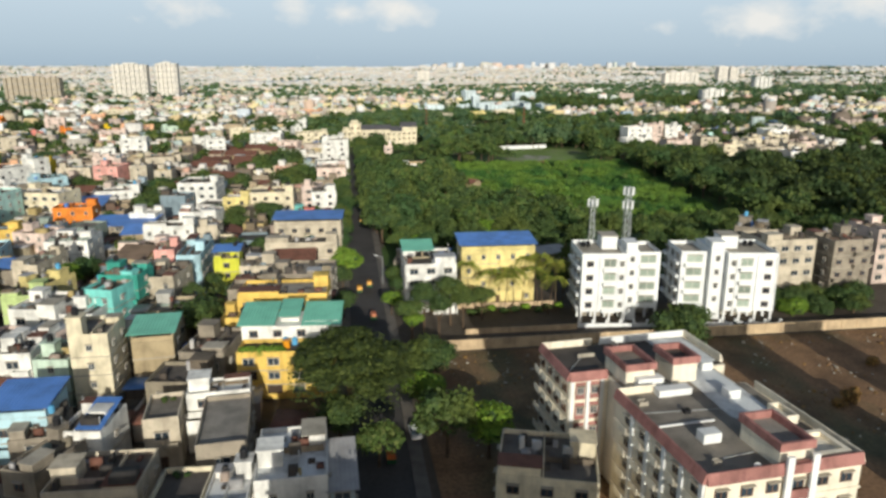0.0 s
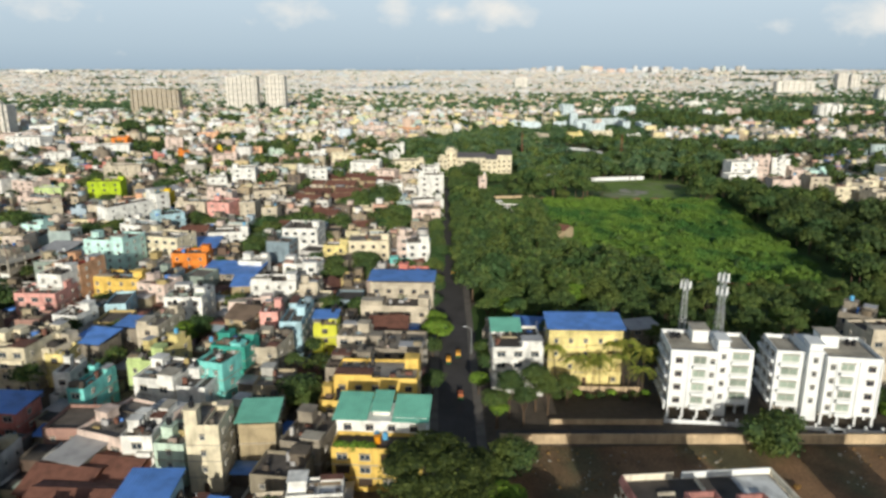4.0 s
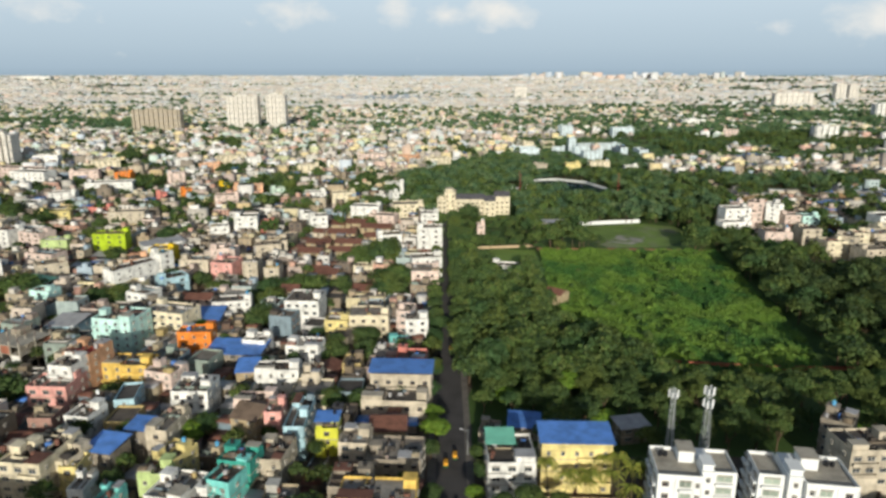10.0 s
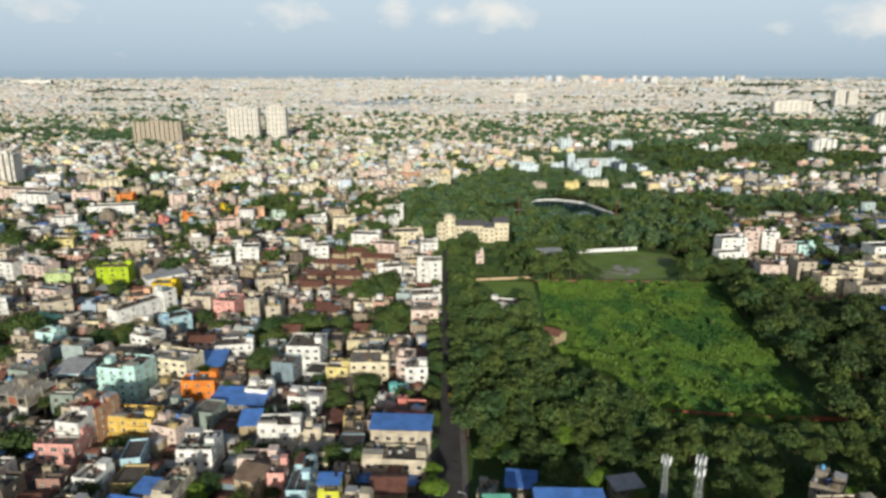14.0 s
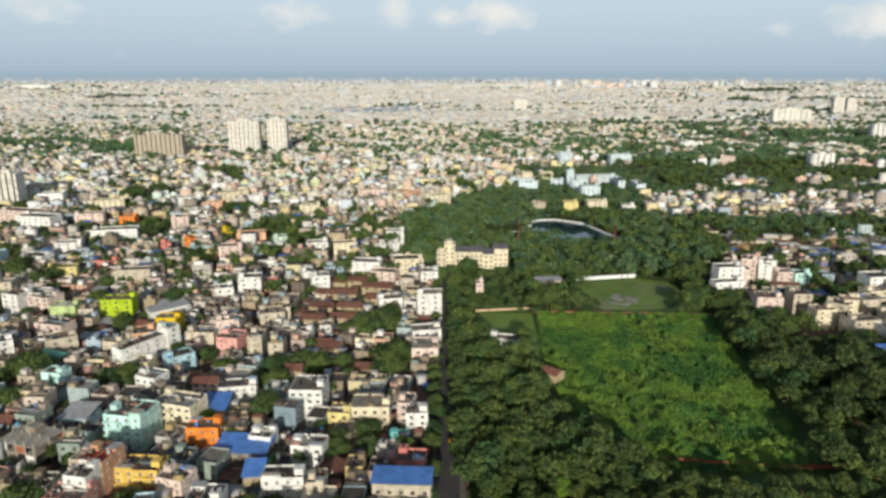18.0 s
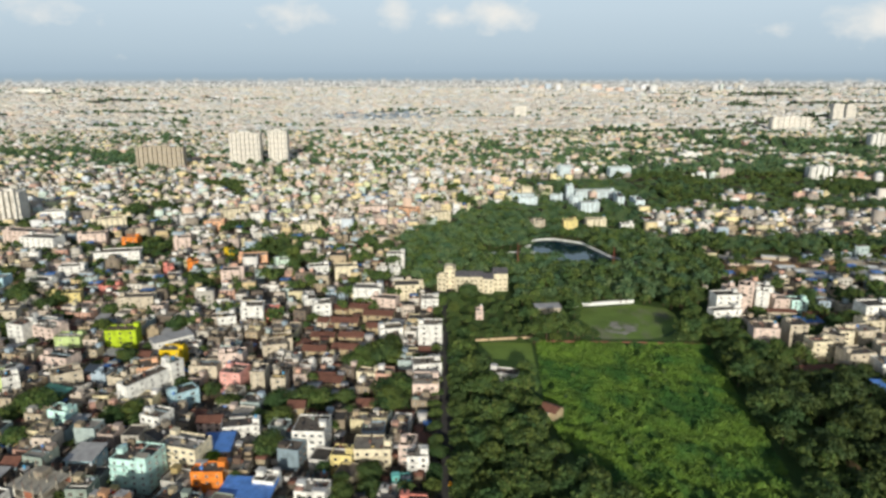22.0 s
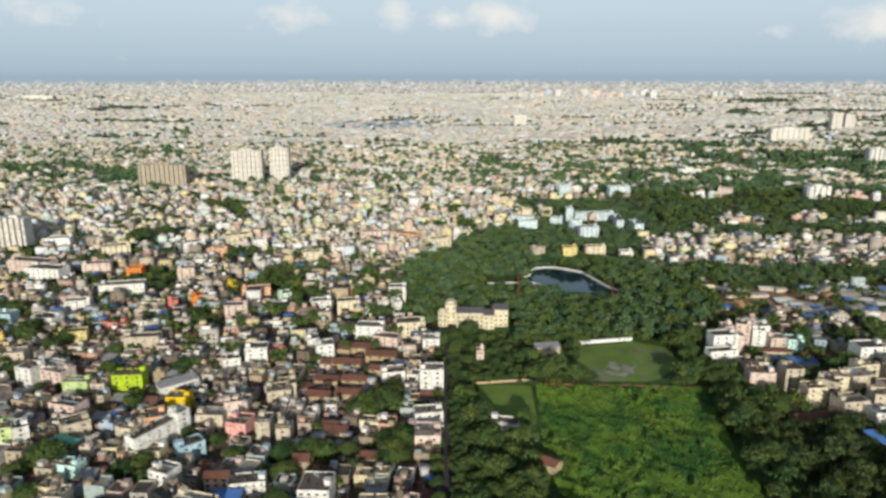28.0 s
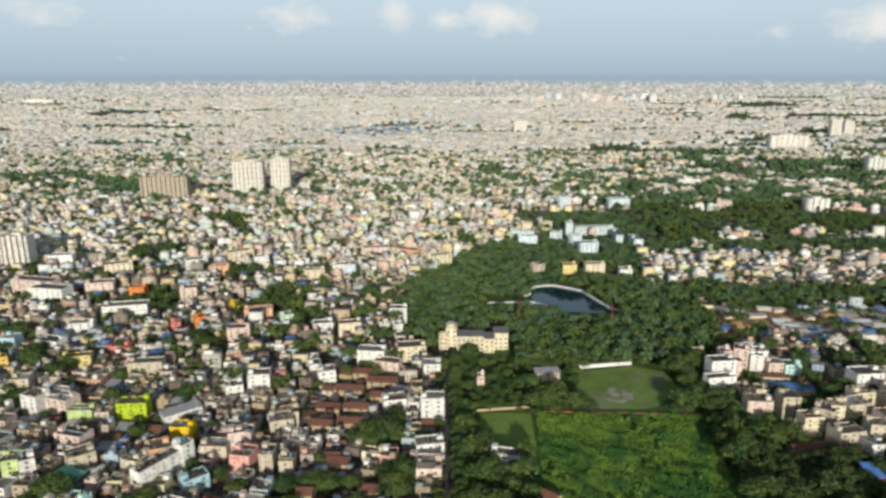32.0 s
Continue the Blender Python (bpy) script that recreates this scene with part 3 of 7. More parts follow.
# ---- houses ----
def relief(xs, zs, deep, kind):
    """One connected front of stepped cells: each cell of the grid stands out from the wall (y = 0) by its depth."""
    bm = bmesh.new()
    made = {}

    def vert(i, j, d):
        key = (i, j, round(d, 3))
        if key not in made:
            made[key] = bm.verts.new((xs[i], -d, zs[j]))
        return made[key]

    nx, nz = len(xs) - 1, len(zs) - 1
    at = lambda i, j: deep[j][i] if 0 <= i < nx and 0 <= j < nz else -0.02
    for j in range(nz + 1):
        for i in range(nx + 1):
            if i < nx and j < nz:
                d = deep[j][i]
                bm.faces.new((vert(i, j, d), vert(i + 1, j, d), vert(i + 1, j + 1, d), vert(i, j + 1, d))).material_index = kind[j][i]
            if i < nx:      # step between this cell and the one below
                a, b = at(i, j - 1), at(i, j)
                if abs(a - b) > 1e-4:
                    m = kind[j][i] if j < nz and b > a else kind[j - 1][i]
                    bm.faces.new((vert(i, j, a), vert(i + 1, j, a), vert(i + 1, j, b), vert(i, j, b))).material_index = m
            if j < nz:
                a, b = at(i - 1, j), at(i, j)
                if abs(a - b) > 1e-4:
                    m = kind[j][i] if i < nx and b > a else kind[j][i - 1]
                    bm.faces.new((vert(i, j, a), vert(i, j + 1, a), vert(i, j + 1, b), vert(i, j, b))).material_index = m
    bmesh.ops.recalc_face_normals(bm, faces=bm.faces[:])
    return bm


def tray(bm, x0, x1, y0, y1, z0, h, ph, t=0.18):
    """A block whose top is sunk inside a parapet, as one closed piece."""
    o = [(x0, y0), (x1, y0), (x1, y1), (x0, y1)]
    n = [(x0 + t, y0 + t), (x1 - t, y0 + t), (x1 - t, y1 - t), (x0 + t, y1 - t)]
    rings = [[bm.verts.new((x, y, z)) for x, y in p] for p, z in ((o, z0), (o, h + ph), (n, h + ph), (n, h))]
    for a, b in zip(rings, rings[1:]):
        for k in range(4):
            bm.faces.new((a[k], a[(k + 1) % 4], b[(k + 1) % 4], b[k]))
    bm.faces.new(rings[3])


def window_mesh(w, h, fr, shade=True):
    t = 0.09
    if not shade:      # a plain frame round one pane
        xs, zs = [-w / 2, -w / 2 + t, w / 2 - t, w / 2], [0, t, h - t, h]
        return mesh_of("window", relief(xs, zs, [[0.10] * 3, [0.10, 0.03, 0.10], [0.10] * 3], [[0] * 3, [0, 1, 0], [0] * 3]), [fr, glass])
    xs = [-w / 2, -w / 2 + t, -t / 2, t / 2, w / 2 - t, w / 2]
    zs = [0, t, h - t, h, h + 0.10]
    deep = [[0.10] * 5, [0.10, 0.03, 0.10, 0.03, 0.10], [0.10] * 5, [0.5 if shade else 0.10] * 5]
    kind = [[0] * 5, [0, 1, 0, 1, 0], [0] * 5, [2 if shade else 0] * 5]
    return mesh_of("window", relief(xs, zs, deep, kind), [fr, glass, slab_mat])


WINDOWS = [window_mesh(1.0, 1.2, frame_mat), window_mesh(1.5, 1.3, dark_frame), window_mesh(2.0, 1.4, frame_mat)]
SCREENS = [window_mesh(2.7, 1.7, frame_mat), window_mesh(3.6, 1.7, frame_mat)]
for me in SCREENS:
    me.materials[1] = screen
PLAIN_WINDOWS = [window_mesh(1.0, 1.2, frame_mat, False), window_mesh(1.4, 1.3, dark_frame, False), window_mesh(1.8, 1.3, frame_mat, False)]


def door_mesh():
    bm = bmesh.new()
    bx(bm, -0.5, 0.5, -0.06, 0.02, 0, 2.05, 0)
    bx(bm, -0.38, 0.38, -0.09, -0.06, 0.15, 1.0, 1)
    bx(bm, -0.38, 0.38, -0.09, -0.06, 1.12, 1.95, 1)
    return mesh_of("door", bm, [dark_frame, material("door_paint", srgb(92, 74, 58), stain=0.3, bump=0)])


DOOR = door_mesh()


def tank_mesh(mat):
    bm = bmesh.new()
    n = 14
    prof = ((0.0, 0.52), (0.25, 0.55), (0.30, 0.52), (0.60, 0.55), (0.65, 0.52), (1.0, 0.55), (1.2, 0.40), (1.25, 0.18), (1.36, 0.18))
    rings = [[bm.verts.new((r * math.cos(k * math.tau / n), r * math.sin(k * math.tau / n), z)) for k in range(n)] for z, r in prof]
    for a, b in zip(rings, rings[1:]):
        for k in range(n):
            bm.faces.new((a[k], a[(k + 1) % n], b[(k + 1) % n], b[k]))
    bm.faces.new(rings[-1])
    return mesh_of("water_tank", bm, mat)


TANKS = [tank_mesh(tank_black), tank_mesh(tank_black), tank_mesh(tank_blue), tank_mesh(white_paint)]


def sheet(bm, x0, x1, y0, y1, z0, z1, pitch=0.55, rib=0.05):
    """A ribbed metal sheet that falls from y1 (z1) to y0 (z0)."""
    n = max(4, int((x1 - x0) / pitch) * 2)
    row = []
    for k in range(n + 1):
        x = x0 + (x1 - x0) * k / n
        up = rib if k % 2 else 0.0
        row.append([bm.verts.new((x, y, z + up - t)) for t in (0, 0.08) for y, z in ((y0, z0), (y1, z1))])
    for a, b in zip(row, row[1:]):
        bm.faces.new((a[0], b[0], b[1], a[1]))
        bm.faces.new((a[2], a[3], b[3], b[2]))
        bm.faces.new((a[0], a[2], b[2], b[0]))
        bm.faces.new((a[1], b[1], b[3], a[3]))


COLOUR_WORDS = {"ltblue": "pale blue", "pinkwhite": "pinkish white", "paleyellow": "pale yellow", "limeyellow": "lime yellow", "darkteal": "dark teal green",
                "brightyellow": "bright yellow", "orangebrown": "orange-brown", "ltgreen": "pale green", "skyblue": "sky blue", "concrete": "bare grey concrete", "brick": "bare brick"}
ROOF_WORDS = {"lime": "lime-washed flat roof", "flat": "flat parapet roof", "blueshed": "blue metal sheet roof", "greenshed": "green metal sheet roof", "bluecap": "blue roof canopy",
              "greencap": "green roof canopy", "bluetarp": "blue tarpaulin roof", "rust": "rusty tin gable roof", "gable": "brown tiled gable roof",
              "redroof": "red painted roof terrace", "grey": "long bare grey roof", "tin": "grey tin roof", "tower": "tall stair tower", "bluehip": "sloping blue metal roof"}
ROOFS = []       # flat roofs: x, y, width, depth, height, turn
PLACED = []      # footprints: x, y, half width, half depth, turn


def house(x, y, w, d, h, rot, colour, roof="flat", words="", seed=None, group="houses", plain=False):
    """One plastered house at (x, y), its front towards -y before the turn."""
    rng = random.Random(seed if seed is not None else int(x * 13 + y * 7 + w * 3))
    PLACED.append((x, y, w / 2, d / 2, radians(rot)))
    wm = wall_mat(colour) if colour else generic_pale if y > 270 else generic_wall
    cw = COLOUR_WORDS.get(colour, colour) if colour else "weathered plastered"
    storeys = max(1, round(h / 3.1))
    size = ("low", "one-storey", "two-storey", "three-storey", "four-storey", "five-storey", "tall", "tall")[min(storeys, 7)]
    root = thing("apartment_house" if h >= 13 else ("cottage", "cottage", "house", "town_house", "town_house")[min(storeys, 4)], pose(x, y, 0, 0, 0, rot), words or f"{size} {cw} house with a {ROOF_WORDS[roof]}", "house", group)
    W, D = w / 2, d / 2
    flat = roof in ("flat", "tower", "bluecap", "greencap", "bluetarp", "redroof", "grey", "lime")
    bm = bmesh.new()
    if flat:
        tray(bm, -W, W, -D, D, -0.3, h, 0.75)
    else:
        bx(bm, -W, W, -D, D, -0.3, h)
    part("wall", bm, wm, root)
    near = y < 330 and bool(colour)
    if flat and roof != "grey":
        ROOFS.append((x, y, w, d, h + 0.06, radians(rot)))
    # floor bands and the roof slab
    for s in range(1, storeys):
        if near and y < 210:
            bm = bmesh.new()
            z = h * s / storeys
            bx(bm, -W - 0.12, W + 0.12, -D - 0.12, D + 0.12, z - 0.07, z + 0.07)
            part("floor_band", bm, slab_mat, root)
    bm = bmesh.new()
    if flat:
        bx(bm, -W + 0.19, W - 0.19, -D + 0.19, D - 0.19, h - 0.05, h + 0.06)
        part("roof", bm, red_roof if roof == "redroof" else lime_wash if roof == "lime" else roof_mat, root)
    elif roof in ("rust", "gable"):
        o, up = 0.5, min(2.2, D * 0.45)
        sheet(bm, -W - o, W + o, -D - o, 0, h - 0.15, h + up)
        sheet(bm, -W - o, W + o, D + o, 0, h - 0.15, h + up)
        part("roof", bm, rust_sheet if roof == "rust" else material("clay_roof", srgb(122, 104, 88), stain=0.4, grain=0.2), root)
        bm = bmesh.new()
        for sx in (-W + 0.02, W - 0.14):
            a = [bm.verts.new(p) for p in ((sx, -D + 0.02, h - 0.02), (sx, D - 0.02, h - 0.02), (sx, 0, h + up - 0.15))]
            b = [bm.verts.new((v.co.x + 0.12, v.co.y, v.co.z)) for v in a]
            bm.faces.new(a), bm.faces.new(b[::-1])
            for k in range(3):
                bm.faces.new((a[k], b[k], b[(k + 1) % 3], a[(k + 1) % 3]))
        part("gable_wall", bm, wm, root)
    else:
        lift = 1.7 if roof in ("blueshed", "greenshed") and h > 6.5 else 1.5 if roof == "bluehip" else 0.35
        fall = 0.09
        m = {"blueshed": blue_sheet, "greenshed": green_sheet, "tin": tin_sheet, "bluehip": blue_sheet}[roof]
        sheet(bm, -W - 0.6, W + 0.6, -D - 0.7, D + 0.5, h + lift, h + lift + d * fall)
        part("sheet_roof", bm, m, root)
        bm = bmesh.new()
        bx(bm, -W + 0.05, W - 0.05, -D + 0.05, D - 0.05, h - 0.05, h + 0.06)
        part("roof", bm, roof_mat, root)
        for sx in (-W + 0.15, W - 0.15):
            for sy in (-D + 0.15, D - 0.15):
                bm = bmesh.new()
                top = h + lift + (sy + D + 0.7) / (d + 1.2) * d * fall
                bx(bm, sx - 0.07, sx + 0.07, sy - 0.07, sy + 0.07, h, top)
                part("post", bm, slab_mat, root)
        if lift > 1:
            bm = bmesh.new()
            for x0, x1, y0, y1 in ((-W, W, -D, -D + 0.15), (-W, -W + 0.15, -D + 0.15, D), (W - 0.15, W, -D + 0.15, D)):
                bx(bm, x0, x1, y0, y1, h + 0.06, h + 0.95)
            part("parapet", bm, wm, root)
    # what stands on a flat roof
    if flat and roof != "grey":
        hw = min(3.0, w * 0.38)
        hx = rng.choice((-1, 1)) * (W - hw / 2 - 0.25)
        hy = rng.choice((-0.2, 0.5, 0.9)) * (D - hw / 2 - 0.25)
        if roof == "tower":
            hx, hy = -W + hw / 2 + 0.02, -D + hw / 2 + 0.02
        hh = 3.6 if roof == "tower" else 2.4
        bm = bmesh.new()
        bx(bm, hx - hw / 2, hx + hw / 2, hy - hw / 2, hy + hw / 2, h + 0.06, h + hh)
        bx(bm, hx - hw / 2 - 0.2, hx + hw / 2 + 0.2, hy - hw / 2 - 0.2, hy + hw / 2 + 0.2, h + hh, h + hh + 0.14)
        part("stair_head", bm, wm, root)
        if rng.random() < 0.55:
            shared("water_tank", TANKS[(0, 0, 1, 0, 2, 0, 3)[rng.randrange(7)]], root, pose(hx, hy, h + hh + 0.14) if rng.random() < 0.6 else pose(-hx * 0.7, hy * 0.5, h + 0.06))
        if colour and y < 260:
            bm = bmesh.new()
            dx = -hx * rng.uniform(0.1, 0.5)
            bx(bm, dx - 0.08, dx + 0.08, -D + 0.19, D - 0.19, h + 0.07, h + rng.uniform(0.5, 1.0))
            part("roof_divider", bm, wm, root)
            bm = bmesh.new()
            aw, ad = w * rng.uniform(0.25, 0.45), d * rng.uniform(0.2, 0.35)
            ax, ay = -math.copysign(W - aw / 2 - 0.25, hx), rng.choice((-1, 1)) * (D - ad / 2 - 0.25)
            ah = rng.uniform(0.9, 2.3)
            bx(bm, ax - aw / 2, ax + aw / 2, ay - ad / 2, ay + ad / 2, h + 0.07, h + ah)
            room = part("roof_room", bm, wm, root)
            bm = bmesh.new()
            bx(bm, ax - aw / 2 - 0.2, ax + aw / 2 + 0.2, ay - ad / 2 - 0.2, ay + ad / 2 + 0.2, h + ah, h + ah + 0.1)
            part("cover", bm, (tin_sheet, slab_mat, rust_sheet)[rng.randrange(3)], room)
    if colour and y < 190 and h > 6 and rng.random() < 0.55 and roof != "bluehip":
        bm = bmesh.new()
        ew, ed, eh = w * rng.uniform(0.35, 0.6), rng.uniform(1.6, 2.8), h * rng.uniform(0.35, 0.6)
        ex = rng.choice((-1, 1)) * (W - ew / 2)
        tray(bm, ex - ew / 2, ex + ew / 2, -D - ed, -D - 0.02, -0.2, eh, 0.6, 0.15)
        porch = part("front_annex", bm, wm, root)
        bm = bmesh.new()
        bx(bm, ex - ew / 2 + 0.16, ex + ew / 2 - 0.16, -D - ed + 0.16, -D - 0.2, eh - 0.03, eh + 0.05)
        part("roof", bm, roof_mat, porch)
        if roof in ("bluecap", "greencap", "bluetarp"):
            bm = bmesh.new()
            if roof == "bluetarp":
                sheet(bm, -W * 0.1, W + 0.4, -D - 0.4, D * 0.6, h + 1.3, h + 2.7, rib=0.02)
            else:
                e0, e1, f0 = (-W - 0.3, W * 0.25, -D * 0.2) if roof == "greencap" else (-W - 0.4, W + 0.4, -D * 0.9)
                sheet(bm, e0, e1, f0, D * 0.75, h + 2.5, h + 2.6 + d * 0.08)
            part("canopy", bm, green_sheet if roof == "greencap" else blue_sheet, root)
            for sx in (-W + 0.3, W - 0.3):
                for sy in (-D * 0.8, D * 0.65):
                    bm = bmesh.new()
                    bx(bm, sx - 0.05, sx + 0.05, sy - 0.05, sy + 0.05, h + 0.05, h + 2.55 + (0.1 if sy > 0 else 0))
                    part("post", bm, steel, root)
    # windows on the faces that open to the street
    per = 0 if colour == "brown" and roof == "greenshed" else (max(1, int(w / (3.4 if y < 300 else 5.2))) if colour else 2) if colour != "brick" else 1
    mesh_w = (WINDOWS if y < 240 else PLAIN_WINDOWS)[0 if roof == "bluehip" else rng.randrange(3)]
    for s in range(storeys):
        z = h * s / storeys + 1.0
        if z + 1.5 > h:
            continue
        for k in range(per):
            px = -W + w * (k + 0.5) / per
            if s == 0 and plain or roof == "bluehip" and s != storeys - 1 and (s + k) % 2:
                continue
            if s == 0 and k == per // 2:
                shared("door", DOOR, root, pose(px, -D, 0.0))
            else:
                shared("window", mesh_w, root, pose(px, -D, z))
        if not colour and s and not plain:
            shared("window", WINDOWS[0], root, pose(W, 0, z, 0, 0, 90))
        if near:
            side = 1 if x < 0 else -1
            for k in range(max(1, int(d / 4.5))):
                py = -D + d * (k + 0.5) / max(1, int(d / 4.5))
                shared("window", WINDOWS[0], root, pose(side * W, py, z, 0, 0, 90 * side))
    # a balcony on the front of some
    if near and storeys >= 2 and rng.random() < 0.5:
        for s in range(1, storeys):
            z = h * s / storeys
            b0 = -W + 0.2 if rng.random() < 0.5 else 0.1
            bm = bmesh.new()
            bx(bm, b0, b0 + W - 0.3, -D - 1.1, -D - 0.13, z - 0.06, z + 0.06)
            bx(bm, b0, b0 + W - 0.3, -D - 1.1, -D - 1.0, z + 0.06, z + 0.9)
            bx(bm, b0, b0 + 0.1, -D - 1.0, -D - 0.13, z + 0.06, z + 0.9)
            bx(bm, b0 + W - 0.4, b0 + W - 0.3, -D - 1.0, -D - 0.13, z + 0.06, z + 0.9)
            part("balcony", bm, wm, root)
    return root


# ---- the pink-banded apartment block at the lot ----
def apartment_block():
    root = thing("apartment_block", pose(33.5, 56, 0, 0, 0, 5) @ Matrix.Translation((-33.5, -56, 0)), "six-storey cream apartment block with dusty pink parapets", "apartment building")
    PLACED.append((41, 74, 14, 19, 0.0))
    H = 16.0
    blocks_in = (("wing", 30.6, 54.0, 81.5, 92.2), ("main_block", 34.6, 53.2, 56.4, 76.0), ("link", 36.2, 51.8, 76.0, 81.5))
    for name, x0, x1, y0, y1 in blocks_in:
        bm = bmesh.new()
        bx(bm, x0, x1, y0, y1, -0.3, H - 1.0)
        part(name, bm, cream_paint, root)
        bm = bmesh.new()
        bx(bm, x0 + 0.3, x1 - 0.3, y0 + 0.3 * (name != "link"), y1 - 0.3 * (name != "link"), H - 1.0, H - 0.88)
        part("roof", bm, roof_mat, root)
    # sloping pink parapets round both roofs
    def parapet(x0, x1, y0, y1, mat, lean=0.45):
        bm = bmesh.new()
        if x1 - x0 > y1 - y0:
            s = -1 if lean > 0 else 1
            pr = [(y0, H - 1.05), (y0 + s * 0.45, H - 1.05), (y0 + s * 0.05, H + 0.15), (y0 - s * 0.15, H + 0.15)]
            a = [bm.verts.new((x0, y, z)) for y, z in pr]
            b = [bm.verts.new((x1, y, z)) for y, z in pr]
        else:
            s = -1 if lean > 0 else 1
            pr = [(x0, H - 1.05), (x0 + s * 0.45, H - 1.05), (x0 + s * 0.05, H + 0.15), (x0 - s * 0.15, H + 0.15)]
            a = [bm.verts.new((x, y0, z)) for x, z in pr]
            b = [bm.verts.new((x, y1, z)) for x, z in pr]
        for k in range(4):
            bm.faces.new((a[k], a[(k + 1) % 4], b[(k + 1) % 4], b[k]))
        bm.faces.new(a), bm.faces.new(b[::-1])
        bmesh.ops.recalc_face_normals(bm, faces=bm.faces[:])
        part("parapet", bm, mat, root)
    parapet(30.6, 30.8, 81.5, 92.2, pink_paint)
    parapet(30.6, 36.0, 81.5, 81.6, pink_paint)
    parapet(30.6, 38.6, 92.2, 92.3, cream_paint, -1)
    parapet(40.0, 54.0, 92.2, 92.3, white_paint, -1)
    parapet(54.0, 54.1, 82.6, 92.2, cream_paint, -1)
    parapet(34.6, 34.8, 56.4, 76.0, pink_paint)
    parapet(34.6, 53.2, 56.4, 56.5, pink_paint)
    parapet(34.6, 40.0, 76.0, 76.1, cream_paint, -1)
    parapet(53.2, 53.3, 56.4, 74.0, cream_paint, -1)
    # stair heads with pink rims
    for x0, x1, y0, y1, top in ((37.0, 41.0, 78.2, 84.2, 17.2), (43.4, 46.9, 77.6, 82.2, 17.8), (43.4, 47.2, 57.0, 63.4, 17.2)):
        bm = bmesh.new()
        bx(bm, x0, x1, y0, y1, H - 0.9, top)
        head = part("stair_head", bm, cream_paint, root)
        bm = bmesh.new()
        for a0, a1, b0, b1 in ((x0 - 0.25, x1 + 0.25, y0 - 0.25, y0 + 0.1), (x0 - 0.25, x1 + 0.25, y1 - 0.1, y1 + 0.25), (x0 - 0.25, x0 + 0.1, y0 + 0.1, y1 - 0.1), (x1 - 0.1, x1 + 0.25, y0 + 0.1, y1 - 0.1)):
            bx(bm, a0, a1, b0, b1, top, top + 0.95)
        part("rim", bm, pink_paint, head)
        bm = bmesh.new()
        bx(bm, x0 + 0.1, x1 - 0.1, y0 + 0.1, y1 - 0.1, top, top + 0.06)
        part("roof", bm, roof_mat, head)
    for x0, y0, w, h in ((38.6, 63.0, 2.2, 1.2), (49.4, 80.0, 1.6, 1.2), (47.8, 71.8, 1.7, 1.2), (39.6, 74.2, 4.6, 0.9), (38.2, 77.0, 3.6, 1.3)):
        bm = bmesh.new()
        bx(bm, x0, x0 + w, y0, y0 + 1.5, H - 0.9, H - 0.9 + h)
        part("roof_hatch", bm, white_paint, root)
    bm = bmesh.new()
    bx(bm, 47.4, 53.4, 82.8, 91.6, H - 0.87, H - 0.80)
    part("pale_roof", bm, lime_wash, root, "lime-washed pale roof")
    bm = bmesh.new()
    v = [bm.verts.new((px, py, pz)) for pz in (H - 0.87, H - 0.80) for px, py in ((48.4, 63.6), (50.6, 61.2), (51.4, 73.8), (51.2, 81.0), (46.2, 81.0), (45.4, 68.0))]
    bm.faces.new(v[6:])
    for k in range(6):
        bm.faces.new((v[k], v[(k + 1) % 6], v[6 + (k + 1) % 6], v[6 + k]))
    part("pale_roof", bm, lime_wash, root, "lime-washed pale roof")
    bm = bmesh.new()
    bx(bm, 35.4, 42.9, 67.4, 67.6, H - 0.9, H - 0.68)
    part("roof_kerb", bm, white_paint, root)
    # pale pilasters and floor bands of the street sides
    for s in range(1, 5):
        z = s * 3.0
        for name, x0, x1, y0, y1 in blocks_in[:2]:
            bm = bmesh.new()
            bx(bm, x0 - 0.15, x1 + 0.15, y0 - 0.15, y0 - 0.02, z - 0.12, z + 0.12)
            bx(bm, x0 - 0.15, x0 - 0.02, y0 - 0.02, y1, z - 0.12, z + 0.12)
            part("floor_band", bm, cream_paint, root)
    for s in range(5):
        z = s * 3.0 + 0.9
        for px in (32.2, 34.2):
            bm = bmesh.new()
            bx(bm, px - 0.7, px + 0.7, 81.36, 81.49, z - 0.7, z + 1.7)
            part("pink_panel", bm, pink_paint, root)
            shared("window", WINDOWS[0], root, pose(px, 81.36, z))
        for k in range(6):
            px = 36.4 + k * 3.0
            shared("window", WINDOWS[1], root, pose(px, 56.4, z))
        for k in range(4):
            shared("window", WINDOWS[1], root, pose(30.6, 83.0 + k * 2.7, z, 0, 0, -90))
            for nm, m in (("balcony", cream_paint),):
                bm = bmesh.new()
                y0 = 82.1 + k * 2.7
                bx(bm, 29.7, 30.58, y0, y0 + 1.9, z - 0.85, z - 0.75)
                bx(bm, 29.7, 29.78, y0, y0 + 1.9, z - 0.75, z + 0.1)
                part(nm, bm, m, root)
        for k in range(5):
            shared("window", WINDOWS[1], root, pose(34.6, 58.0 + k * 3.6, z, 0, 0, -90))
            bm = bmesh.new()
            y0 = 57.1 + k * 3.6
            bx(bm, 33.7, 34.58, y0, y0 + 2.0, z - 0.85, z - 0.75)
            bx(bm, 33.7, 33.78, y0, y0 + 2.0, z - 0.75, z + 0.1)
            part("balcony", bm, cream_paint, root)
    for px in (43.4, 46.4):
        bm = bmesh.new()
        bx(bm, px, px + 0.8, 55.7, 56.02, 0, 17.15)
        part("pilaster", bm, white_paint, root)
